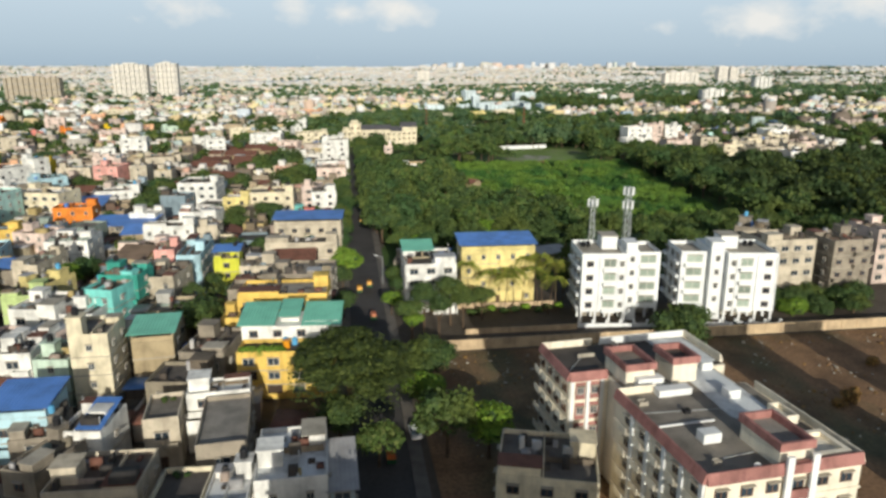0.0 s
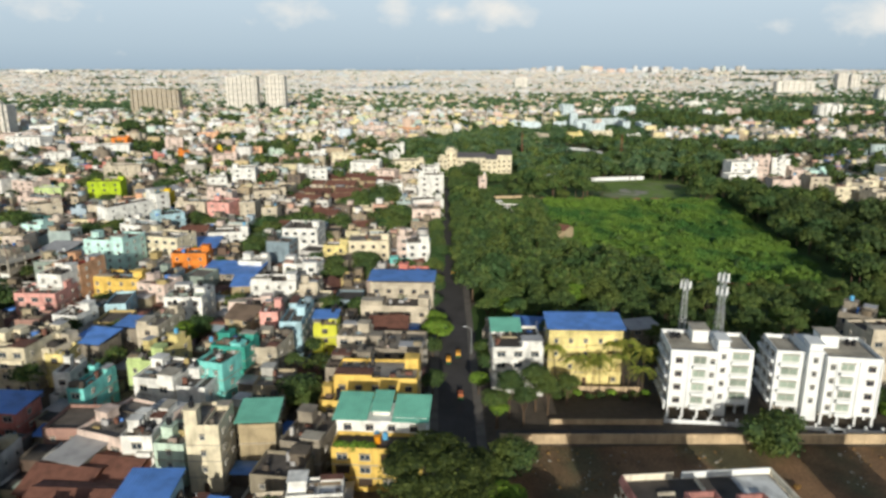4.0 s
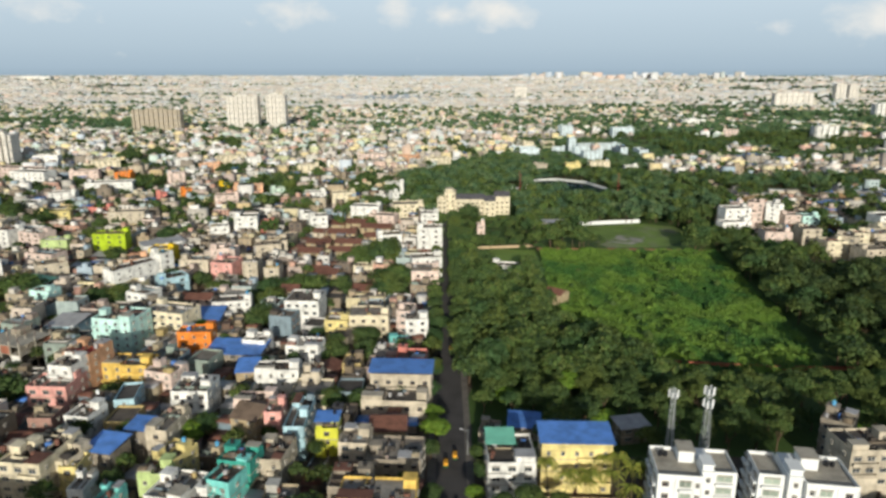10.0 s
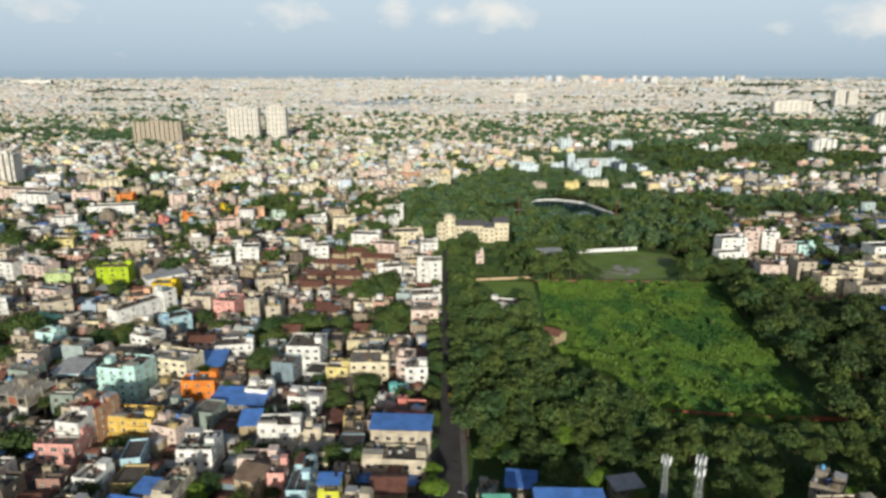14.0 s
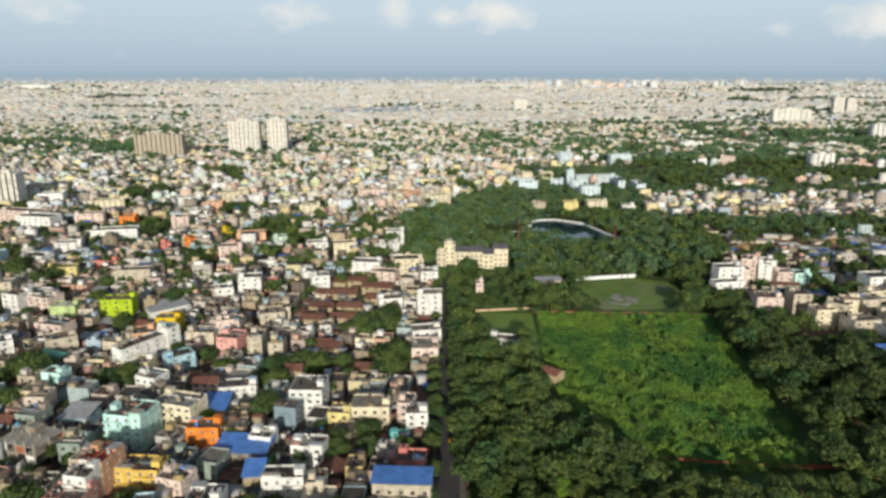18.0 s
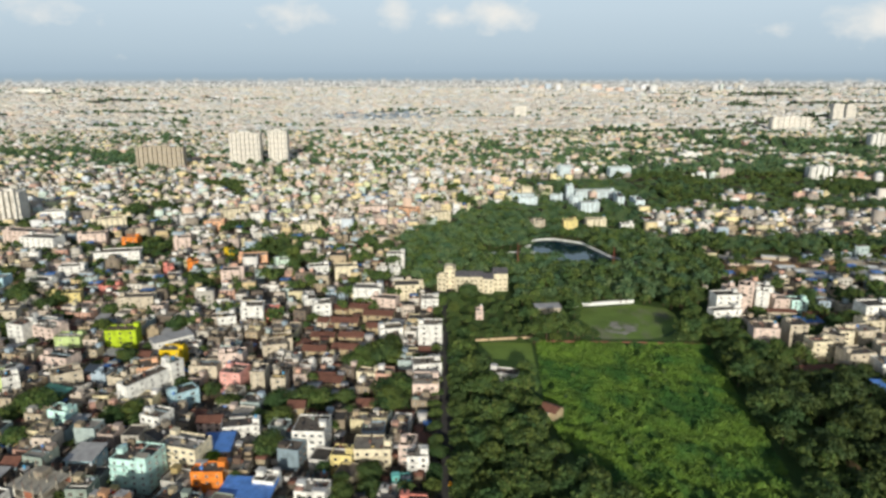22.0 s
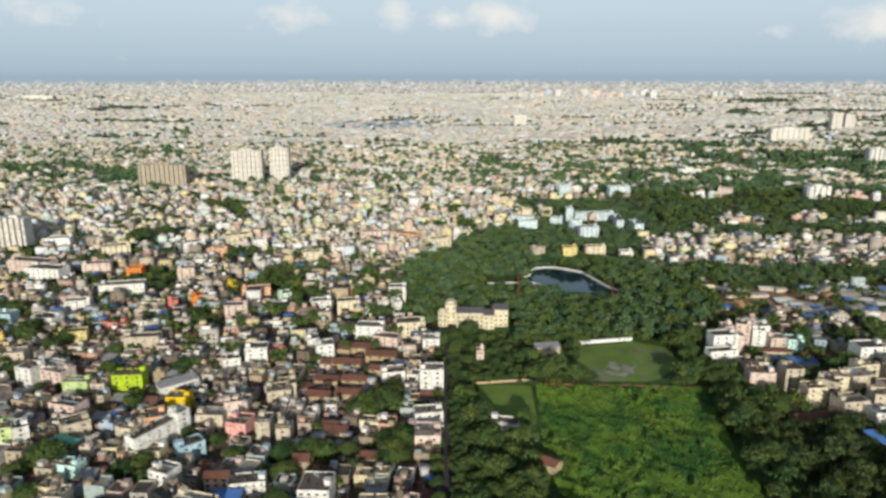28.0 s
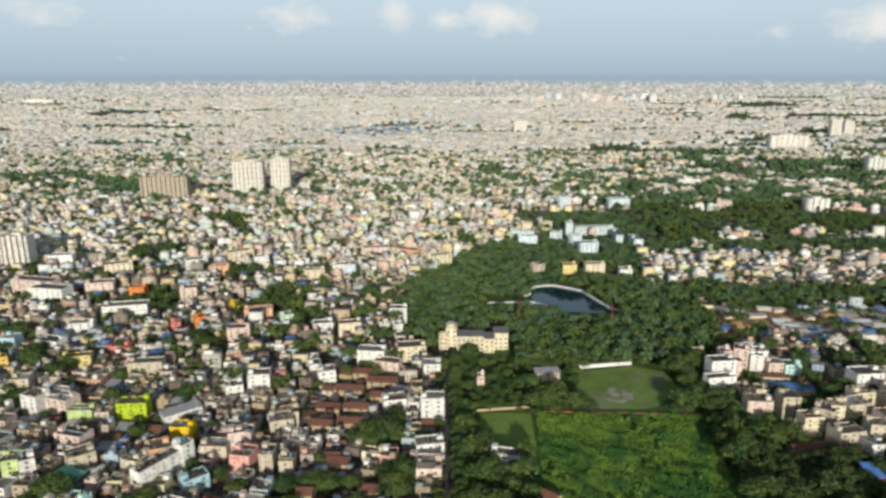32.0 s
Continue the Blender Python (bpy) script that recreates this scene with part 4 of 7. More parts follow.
    for s in range(6):
        bm = bmesh.new()
        bx(bm, 44.22, 46.38, 55.75, 55.95, s * 3.0 + 0.1, s * 3.0 + 1.2)
        part("pink_panel", bm, pink_paint, root)
    for k in range(5):      # pale piers between the windows of the long sides
        bm = bmesh.new()
        bx(bm, 34.3, 34.58, 56.5 + k * 3.6, 57.2 + k * 3.6, 0, H - 1.1)
        part("pilaster", bm, white_paint, root)
    for px in (30.7, 33.0, 35.0):
        bm = bmesh.new()
        bx(bm, px, px + 0.5, 81.2, 81.34, 0, H - 1.1)
        part("pilaster", bm, white_paint, root)
    for x0, y0, w, d, h, m in ((47.9, 57.2, 4.6, 4.6, 0.9, cream_paint), (34.6, 88.0, 2.6, 0.3, 0.5, slab_mat), (41.6, 86.4, 0.3, 5.0, 0.6, cream_paint), (50.4, 64.6, 1.6, 3.4, 1.2, cream_paint),
                             (36.0, 72.6, 1.2, 0.9, 0.6, slab_mat), (40.4, 69.6, 0.8, 0.8, 0.5, tank_black), (37.2, 59.0, 0.9, 0.6, 0.5, slab_mat), (48.4, 85.0, 1.4, 1.0, 0.9, slab_mat)):
        bm = bmesh.new()
        tray(bm, x0, x0 + w, y0, y0 + d, H - 0.9, H - 0.9 + h * 0.4, h * 0.6, min(w, d) * 0.12)
        part("roof_upstand", bm, m, root)
    # a small dish and pipes on the roof
    bm = bmesh.new()
    tube(bm, (41.0, 57.2, H - 0.9), (41.0, 57.2, H - 0.4), 0.04, 0.04, 6)
    tube(bm, (41.0, 57.2, H - 0.4), (40.9, 57.0, H - 0.25), 0.08, 0.42, 14)
    part("dish", bm, white_paint, root, "white satellite dish")
    for x0, y0, x1, y1 in ((34.5, 71.0, 46.0, 69.8), (31.6, 84.0, 36.0, 89.0), (39.0, 60.0, 43.0, 60.4)):
        bm = bmesh.new()
        tube(bm, (x0, y0, H - 0.82), (x1, y1, H - 0.82), 0.05, 0.05, 6)
        part("pipe", bm, steel, root)


# ---- the two white apartment houses ----
def white_apartments(x, y, rot, mirror, name_words, kx=1.0):
    root = thing("white_apartments", pose(x, y, 0, 0, 0, rot), name_words, "apartment building", "white apartment houses")
    PLACED.append((x + 9, y + 7, 14, 9, radians(rot)))
    s = (-1 if mirror else 1) * kx

    def box(name, x0, x1, y0, y1, z0, z1, m, par=root):
        bm = bmesh.new()
        x0, x1 = x0 * kx, x1 * kx
        if mirror:
            x0, x1 = -x1, -x0
        bx(bm, x0, x1, y0, y1, z0, z1)
        return part(name, bm, m, par)

    H = 15.2
    # open ground floor on pillars, four floors above
    box("main_block", 0, 12.0, 0, 12.5, 2.6, H, white_paint)
    box("stair_bay", 12.0, 15.5, 1.6, 12.0, 0, H + 1.2, white_paint)
    box("rear_block", 15.5, 22.0, 3.4, 13.5, 2.6, H - 0.6, white_paint)
    box("core_wall", 1.5, 10.5, 4.5, 12.3, 0, 2.6, slab_mat)
    box("core_wall", 16.5, 21.0, 6.5, 13.0, 0, 2.6, slab_mat)
    for px in (0.1, 3.9, 7.7, 11.4):
        for py in (0.1, 3.8):
            box("pillar", px, px + 0.5, py, py + 0.5, 0, 2.6, white_paint)
    for px in (15.6, 18.5, 21.4):
        box("pillar", px, px + 0.5, 3.5, 4.0, 0, 2.6, white_paint)
    for x0, x1, y0, y1, z in ((0, 12.0, 0, 12.5, H), (15.5, 22.0, 3.4, 13.5, H - 0.6)):
        box("roof", x0 + 0.25, x1 - 0.25, y0 + 0.25, y1 - 0.25, z - 0.02, z + 0.06, slab_mat)
        for a0, a1, b0, b1 in ((x0, x1, y0, y0 + 0.2), (x0, x1, y1 - 0.2, y1), (x0, x0 + 0.2, y0 + 0.2, y1 - 0.2), (x1 - 0.2, x1, y0 + 0.2, y1 - 0.2)):
            box("parapet", a0, a1, b0, b1, z, z + 0.9, white_paint)
    head = box("stair_head", 7.0, 11.2, 7.0, 11.5, H + 0.06, H + 3.0, white_paint)
    box("slab", 6.7, 11.5, 6.7, 11.8, H + 3.0, H + 3.2, slab_mat, head)
    top = box("lift_house", 12.3, 15.2, 2.2, 6.4, H + 1.2, H + 2.6, white_paint)
    box("slab", 12.0, 15.5, 1.9, 6.7, H + 2.6, H + 2.8, white_paint, top)
    for f in range(4):
        z = 2.6 + f * 3.15
        for px, mesh_w in ((2.2, WINDOWS[1]), (7.4, SCREENS[0]), (10.6, WINDOWS[0])):
            shared("window", mesh_w, root, pose(s * px, 0, z + 1.0))
        for px in (13.8,):
            shared("window", WINDOWS[0], root, pose(s * px, 1.6, z + 1.6))
        shared("window", SCREENS[1], root, pose(s * 18.7, 3.4, z + 0.9))
        for k in range(3):
            side = -1 if not mirror else -1
            ex = 0.0 if not mirror else -22.0 * kx
            ey = 2.5 + k * 4.0 + (3.0 if mirror else 0)
            shared("window", WINDOWS[2], root, pose(ex, ey, z + 0.9, 0, 0, -90))
            if f < 4:
                box("side_ledge", -0.8 if not mirror else 22.02, -0.02 if not mirror else 22.8, ey - 1.4, ey + 1.4, z + 0.05, z + 0.8, white_paint)
        # balconies
        bal = box("balcony", 5.6, 9.2, -1.0, -0.02, z + 0.0, z + 0.14, white_paint)
        box("railing", 5.6, 9.2, -1.0, -0.92, z + 0.14, z + 0.85, white_paint, bal)
        bal = box("balcony", 16.2, 21.2, 2.4, 3.38, z + 0.0, z + 0.14, white_paint)
        box("railing", 16.2, 21.2, 2.4, 2.48, z + 0.14, z + 0.85, white_paint, bal)
    for px in (0.0, 4.6, 9.5, 11.65):
        box("pilaster", px, px + 0.35, -0.25, -0.02, 2.6, H, white_paint)
    # low front wall with piers
    for k in range(7):
        px = -1.0 + k * 3.6
        pier = box("wall_pier", px, px + 0.5, -3.0, -2.5, 0, 1.7, white_paint)
        if k < 6:
            box("wall_panel", px + 0.5, px + 3.6, -2.85, -2.65, 0, 0.9, white_paint, pier)
    shared("water_tank", TANKS[0], root, pose(s * 4.0, 9.5, H + 0.06))
    shared("water_tank", TANKS[0], root, pose(s * 2.6, 9.5, H + 0.06))


# ---- masts, walls and other fixed things ----
def lattice_mast(x, y, height, width, heads, coat, words):
    root = thing("telecom_mast", pose(x, y, 0), words, "mast", "telecom masts")
    n = int(height / 1.6)
    corners = ((-1, -1), (1, -1), (1, 1), (-1, 1))
    for cx, cy in corners:
        bm = bmesh.new()
        tube(bm, (cx * width, cy * width, -0.2), (cx * width * 0.45, cy * width * 0.45, height), 0.09, 0.07, 6)
        part("leg", bm, coat, root)
    bm = bmesh.new()
    for k in range(n):
        z0, z1 = height * k / n, height * (k + 1) / n
        s0, s1 = width * (1 - 0.55 * k / n), width * (1 - 0.55 * (k + 1) / n)
        for i in range(4):
            (ax, ay), (bx_, by) = corners[i], corners[(i + 1) % 4]
            tube(bm, (ax * s0, ay * s0, z0), (bx_ * s1, by * s1, z1), 0.05, 0.05, 4, cap=False)
            tube(bm, (ax * s1, ay * s1, z1), (bx_ * s1, by * s1, z1), 0.05, 0.05, 4, cap=False)
    part("bracing", bm, coat, root)
    for z in heads:
        bm = bmesh.new()
        bx(bm, -1.1, 1.1, -1.1, 1.1, z - 0.06, z)
        part("platform", bm, steel, root)
        for k in range(6):
            a = k * math.tau / 6
            bm = bmesh.new()
            bx(bm, math.cos(a) * 1.25 - 0.16, math.cos(a) * 1.25 + 0.16, math.sin(a) * 1.25 - 0.12, math.sin(a) * 1.25 + 0.12, z - 0.5, z + 1.5)
            part("antenna", bm, white_paint, root)


def compound_wall():
    root = thing("compound_wall", pose(0, 0, 0), "weathered cream compound wall with piers along the lot", "wall", "", "structure")
    for k in range(33):
        x0 = 12.3 + k * 3.6
        bm = bmesh.new()
        bx(bm, x0 + 0.32, x0 + 3.6, 127.9, 128.15, -0.2, 2.1)
        bx(bm, x0 + 0.32, x0 + 3.6, 127.85, 128.2, 2.1, 2.22)
        part("wall_panel", bm, stone_wall, root)
        bm = bmesh.new()
        bx(bm, x0, x0 + 0.32, 127.82, 128.23, -0.2, 2.32)
        part("pier", bm, stone_wall, root)


def run_wall(name, pts, h, mat, label, t=0.35):
    """A low wall along a line of corners."""
    bm = bmesh.new()
    for (xa, ya), (xb, yb) in zip(pts, pts[1:]):
        u = Vector((xb - xa, yb - ya, 0)).normalized()
        n = Vector((-u.y, u.x, 0)) * t / 2
        q = [Vector((xa, ya, 0)) - n - u * t / 3, Vector((xb, yb, 0)) - n + u * t / 3, Vector((xb, yb, 0)) + n + u * t / 3, Vector((xa, ya, 0)) + n - u * t / 3]
        lo = [bm.verts.new((p.x, p.y, -0.2)) for p in q]
        hi = [bm.verts.new((p.x, p.y, h)) for p in q]
        bm.faces.new(hi)
        for k in range(4):
            bm.faces.new((lo[k], lo[(k + 1) % 4], hi[(k + 1) % 4], hi[k]))
    return solid(name, bm, mat, label, "wall", "structure")


def institution():
    """The cream hall with dark pitched roofs at the edge of the park."""
    root = thing("institution", pose(0, 0, 0), "large cream hall with dark grey pitched roofs among trees", "building")
    PLACED.append((27, 512, 27, 13, 0.0))
    dark = material("dark_slate", srgb(92, 90, 92), rough=0.6, stain=0.3)
    for x0, x1, y0, y1, h, pitched in ((11, 32, 503, 517, 12.0, True), (32, 40, 500, 516, 11.0, True), (40, 51, 506, 521, 13.5, True), (2.5, 11, 512, 524, 15.5, False), (-3, 4, 506, 514, 11.0, False)):
        bm = bmesh.new()
        bx(bm, x0, x1, y0, y1, -0.2, h)
        block = part("block", bm, wall_mat("cream"), root)
        bm = bmesh.new()
        if pitched:
            sheet(bm, x0 - 0.4, x1 + 0.4, y0 + 1.0, (y0 + y1) / 2, h + 0.1, h + 3.2)
            sheet(bm, x0 - 0.4, x1 + 0.4, y1 - 0.2, (y0 + y1) / 2, h + 0.1, h + 3.2)
            part("roof", bm, dark, block)
        else:
            bx(bm, x0 - 0.3, x1 + 0.3, y0 - 0.3, y1 + 0.3, h, h + 0.4)
            bx(bm, x0 + 1, x1 - 2, y0 + 2, y1 - 2, h + 0.4, h + 2.5)
            part("roof", bm, wall_mat("cream"), block)
        for s in range(int(h / 3.6)):
            for k in range(max(1, int((x1 - x0) / 3.4))):
                shared("window", WINDOWS[1], block, pose(x0 + (x1 - x0) * (k + 0.5) / max(1, int((x1 - x0) / 3.4)), y0, 1.2 + s * 3.6))


def tower_block(x, y, w, d, h, rot, colour, label, fins=6):
    """A far residential tower with vertical bays."""
    root = thing("tower_block", pose(x, y, 0, 0, 0, rot), label, "tower block")
    PLACED.append((x, y, w / 2 + 3, d / 2 + 3, radians(rot)))
    wm = wall_mat(colour)
    bm = bmesh.new()
    bx(bm, -w / 2, w / 2, -d / 2, d / 2, -0.3, h)
    part("core", bm, wm, root)
    bay = w / fins
    for k in range(fins):
        x0 = -w / 2 + bay * k
        bm = bmesh.new()
        bx(bm, x0 + bay * 0.12, x0 + bay * 0.62, -d / 2 - 4.0, -d / 2 - 0.02, 0, h + (1.8 if k % 2 else 0.6))
        part("bay", bm, wm, root)
        for z in range(3, int(h) - 3, 9):
            bm = bmesh.new()
            bx(bm, x0 + bay * 0.68, x0 + bay * 1.05, -d / 2 - 0.12, -d / 2 - 0.02, z, z + 1.8)
            part("window_band", bm, tower_glass, root)
    bm = bmesh.new()
    bx(bm, -w * 0.2, w * 0.15, -d * 0.2, d * 0.2, h, h + 3.0)
    part("lift_house", bm, wm, root)


def auto_rickshaw(x, y, rot, hue):
    root = thing("auto_rickshaw", pose(x, y, 0.03, 0, 0, rot), f"three-wheeled auto rickshaw with a {hue} roof", "rickshaw", "auto rickshaws")
    body = material("rickshaw_" + hue, srgb(*((224, 160, 30) if hue == "yellow" else (170, 90, 40))), rough=0.4, stain=0.2, bump=0)
    green = material("rickshaw_green", srgb(40, 80, 50), rough=0.4, stain=0.2, bump=0)
    bm = bmesh.new()
    bx(bm, -0.65, 0.65, -1.1, 1.2, 0.3, 1.0)
    bx(bm, -0.40, 0.40, 1.2, 1.6, 0.3, 0.9)
    part("body", bm, green, root)
    bm = bmesh.new()
    v = bx(bm, -0.66, 0.66, -1.15, 1.1, 1.0, 1.75)
    for q in v[4:]:
        q.co.x *= 0.85
        q.co.y *= 0.88
    part("hood", bm, body, root)
    for px, py in ((-0.6, -0.7), (0.6, -0.7), (0, 1.35)):
        bm = bmesh.new()
        tube(bm, (px - 0.07, py, 0.24), (px + 0.07, py, 0.24), 0.24, 0.24, 12)
        part("wheel", bm, tank_black, root)


def car(x, y, rot, colour, words):
    root = thing("car", pose(x, y, 0.03, 0, 0, rot), words, "car", "parked cars")
    paint = material("car_paint_" + colour, srgb(*{"white": (226, 226, 224), "red": (150, 30, 26), "dark": (40, 44, 50)}[colour]), rough=0.25, stain=0.1, bump=0)
    bm = bmesh.new()
    v = bx(bm, -0.85, 0.85, -2.0, 2.0, 0.3, 0.85)
    bmesh.ops.bevel(bm, geom=bm.edges[:], offset=0.12, segments=2, affect="EDGES")
    part("body", bm, paint, root)
    bm = bmesh.new()
    v = bx(bm, -0.78, 0.78, -1.3, 1.1, 0.84, 1.45)
    for q in v[4:]:
        q.co.x *= 0.8
        q.co.y *= 0.65
    part("cabin", bm, glass, root)
    bm = bmesh.new()
    bx(bm, -0.6, 0.6, -0.8, 0.66, 1.44, 1.48)
    part("roof", bm, paint, root)
    for px in (-0.82, 0.82):
        for py in (-1.25, 1.25):
            bm = bmesh.new()
            tube(bm, (px - 0.1, py, 0.31), (px + 0.1, py, 0.31), 0.31, 0.31, 14)
            part("wheel", bm, tank_black, root)


def street_lamp(x, y, rot):
    root = thing("street_lamp", pose(x, y, 0.15, 0, 0, rot), "grey steel street lamp at the kerb", "street lamp", "street lamps")
    bm = bmesh.new()
    tube(bm, (0, 0, -0.1), (0, 0, 7.5), 0.10, 0.06, 8)
    part("pole", bm, steel, root)
    bm = bmesh.new()
    tube(bm, (0, 0, 7.4), (1.6, 0, 7.9), 0.04, 0.035, 6)
    part("arm", bm, steel, root)
    bm = bmesh.new()
    v = bx(bm, 1.5, 2.2, -0.12, 0.12, 7.82, 7.98)
    part("lamp_head", bm, white_paint, root)


apartment_block()
white_apartments(50.3, 139.6, -7, False, "five-storey white apartment house on open pillars", 0.84)
white_apartments(93.4, 134.2, -9, True, "five-storey white apartment house with stepped bays on pillars", 0.92)
lattice_mast(63.0, 169.0, 23.0, 0.9, (21.0,), steel, "white and grey steel lattice telecom mast with antennas")
lattice_mast(69.8, 162.5, 26.5, 1.1, (21.5, 25.0), steel, "taller grey lattice telecom mast with two antenna rings")
mast_red = material("faded_mast_red", srgb(150, 84, 70), stain=0.3, bump=0)
lattice_mast(64, 556, 26, 0.7, (), mast_red, "thin faded red lattice mast in the park")
lattice_mast(140, 540, 26, 0.7, (), mast_red, "thin faded red lattice mast by the pond")
compound_wall()
run_wall("pond_wall", [(80, 640), (85.6, 647), (88, 662), (94, 670), (103, 673.5), (113.3, 674), (126, 666), (138.5, 656), (146.8, 629), (154.5, 604.5), (164, 594), (178, 584)], 1.2, white_paint, "pale curved wall round the pond", 1.6)
run_wall("pond_jetty", [(42, 619), (62, 621), (78.5, 623), (88, 620), (97.5, 611)], 0.9, white_paint, "pale low wall at the pond's near bank", 1.4)
run_wall("field_wall", [(58, 403), (120, 401), (166, 398)], 1.0, material("brick_wall", srgb(150, 104, 82), stain=0.4, grain=0.2), "low brown brick wall at the creeper field", 0.4)
run_wall("lawn_wall", [(22, 404), (58, 409)], 1.5, stone_wall, "cream wall at the end of the lawn", 0.5)
run_wall("stand_wall", [(96, 470), (140, 478)], 2.4, white_paint, "long white wall behind the sports field", 1.6)
run_wall("near_field_wall", [(84, 236), (120, 231), (150, 230)], 1.6, material("red_wall", srgb(158, 92, 70), stain=0.4), "low reddish wall at the near edge of the field", 0.4)
institution()
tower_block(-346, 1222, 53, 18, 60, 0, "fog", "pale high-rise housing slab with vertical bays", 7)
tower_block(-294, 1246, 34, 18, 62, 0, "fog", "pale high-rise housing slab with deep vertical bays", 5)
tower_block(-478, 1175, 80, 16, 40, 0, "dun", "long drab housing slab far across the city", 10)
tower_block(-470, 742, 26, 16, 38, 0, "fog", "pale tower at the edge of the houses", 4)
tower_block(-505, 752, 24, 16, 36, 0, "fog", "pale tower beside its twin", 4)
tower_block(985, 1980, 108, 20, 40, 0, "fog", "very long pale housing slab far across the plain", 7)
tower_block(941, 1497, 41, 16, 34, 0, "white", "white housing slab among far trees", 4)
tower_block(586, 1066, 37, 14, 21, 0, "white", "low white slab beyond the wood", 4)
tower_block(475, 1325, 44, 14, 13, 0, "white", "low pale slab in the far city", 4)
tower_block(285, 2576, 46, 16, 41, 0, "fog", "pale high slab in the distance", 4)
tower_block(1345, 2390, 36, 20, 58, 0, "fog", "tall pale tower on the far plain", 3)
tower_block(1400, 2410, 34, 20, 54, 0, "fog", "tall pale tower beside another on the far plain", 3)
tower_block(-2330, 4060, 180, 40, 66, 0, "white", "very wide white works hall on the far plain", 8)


def works_sheds():
    """A far works: long dark blue-grey sheds in rows."""
    rg = np.random.default_rng(5)
    x, y = np.meshgrid(np.linspace(-420, -50, 10), np.linspace(2440, 2840, 6))
    x, y = x.ravel() + rg.uniform(-20, 20, x.size), y.ravel() + rg.uniform(-40, 40, y.size)
    v, f, m = blocks(x, y, -0.3, rg.uniform(24, 40, x.size), rg.uniform(26, 44, x.size), rg.uniform(6, 10, x.size), 0.08)
    works = material("works_sheet", srgb(136, 149, 160), rough=0.5, stain=0.3, per_object=0.15, island=True, bump=0)
    tagged(new("works_sheds", arrays("works_sheds", v, f, [works, works], m)), "long blue-grey works sheds in the far city", "sheds", "", "stuff")


works_sheds()
auto_rickshaw(2.0, 168, 0, "yellow")
auto_rickshaw(4.6, 172, 0, "yellow")
auto_rickshaw(4.6, 148, 0, "brown")
auto_rickshaw(4.8, 89, 0, "brown")
auto_rickshaw(4.2, 248, 0, "yellow")
car(84, 131.6, 92, "white", "white hatchback parked in the lane by the wall")
car(125, 147, 80, "red", "red car parked by the flats")
car(9.0, 96, 3, "white", "white car parked at the kerb under trees")
for ly in range(112, 420, 62):
    street_lamp(8.2, ly, 180)


def shed(x, y, w, d, h, rot, mat, words):
    """A low works shed with a ribbed roof on posts and a closed back."""
    root = thing("shed", pose(x, y, 0, 0, 0, rot), words, "shed", "yard sheds")
    bm = bmesh.new()
    bx(bm, -w / 2, w / 2, -d / 2, d / 2, -0.1, h)
    part("wall", bm, wall_mat(("beige", "concrete", "pinkwhite")[int(abs(x)) % 3]), root)
    bm = bmesh.new()
    sheet(bm, -w / 2 - 0.5, w / 2 + 0.5, -d / 2 - 0.6, d / 2 + 0.4, h + 0.1, h + 0.1 + d * 0.1)
    part("roof", bm, mat, root)


YARD_RND = random.Random(21)
def heap(x, y, r, h, mat, words):
    bm = bmesh.new()
    rings = []
    for j, q in enumerate((1.0, 0.8, 0.55, 0.3, 0.1)):
        rings.append([bm.verts.new((r * q * (1 + 0.22 * noise.noise(Vector((math.cos(k * math.tau / 16) * 1.3 + x, math.sin(k * math.tau / 16) * 1.3, j * 0.2)))) * math.cos(k * math.tau / 16) * 1.6,
                                    r * q * math.sin(k * math.tau / 16), h * (1 - q) ** 0.8 - 0.1 * (j == 0))) for k in range(16)])
    for a, b in zip(rings, rings[1:]):
        for k in range(16):
            bm.faces.new((a[k], a[(k + 1) % 16], b[(k + 1) % 16], b[k]))
    bm.faces.new(rings[-1])
    ob = tagged(new("mound", mesh_of("mound", bm, mat)), words, "mound", "mounds in the yard")
    ob.matrix_world = pose(x, y, 0.04)
    PLACED.append((x, y, r * 1.5, r, 0.0))


sand = material("sand", srgb(196, 160, 112), stain=0.25, grain=0.2, scale=0.3)
for hx, hy, hr, mt, nm in ((262, 560, 13, sand, "tan sand"), (280, 552, 6, slab_mat, "pale gravel"), (300, 575, 6, sand, "tan sand"), (330, 548, 7, slab_mat, "pale gravel"), (345, 585, 6, sand, "tan sand")):
    heap(hx, hy, hr, hr * 0.4, mt, nm + " mound in the works yard")
for k in range(90):
    sx, sy = YARD_RND.uniform(228, 400), YARD_RND.uniform(530, 602)
    if inside(sx, sy, YARD) and all(abs(sx - q[0]) > q[2] + 4 or abs(sy - q[1]) > q[3] + 3 for q in PLACED[-60:] if q[1] > 500):
        shed(sx, sy, YARD_RND.uniform(6, 19), YARD_RND.uniform(4, 7), YARD_RND.uniform(2.2, 3.4), YARD_RND.uniform(-14, 10), (tin_sheet, white_paint, slab_mat, tin_sheet, white_paint, slab_mat, tin_sheet, blue_sheet)[k % 8],
             "low works shed with a " + ("grey tin", "white", "pale", "grey tin", "white", "pale", "grey tin", "blue metal")[k % 8] + " roof in the yard")

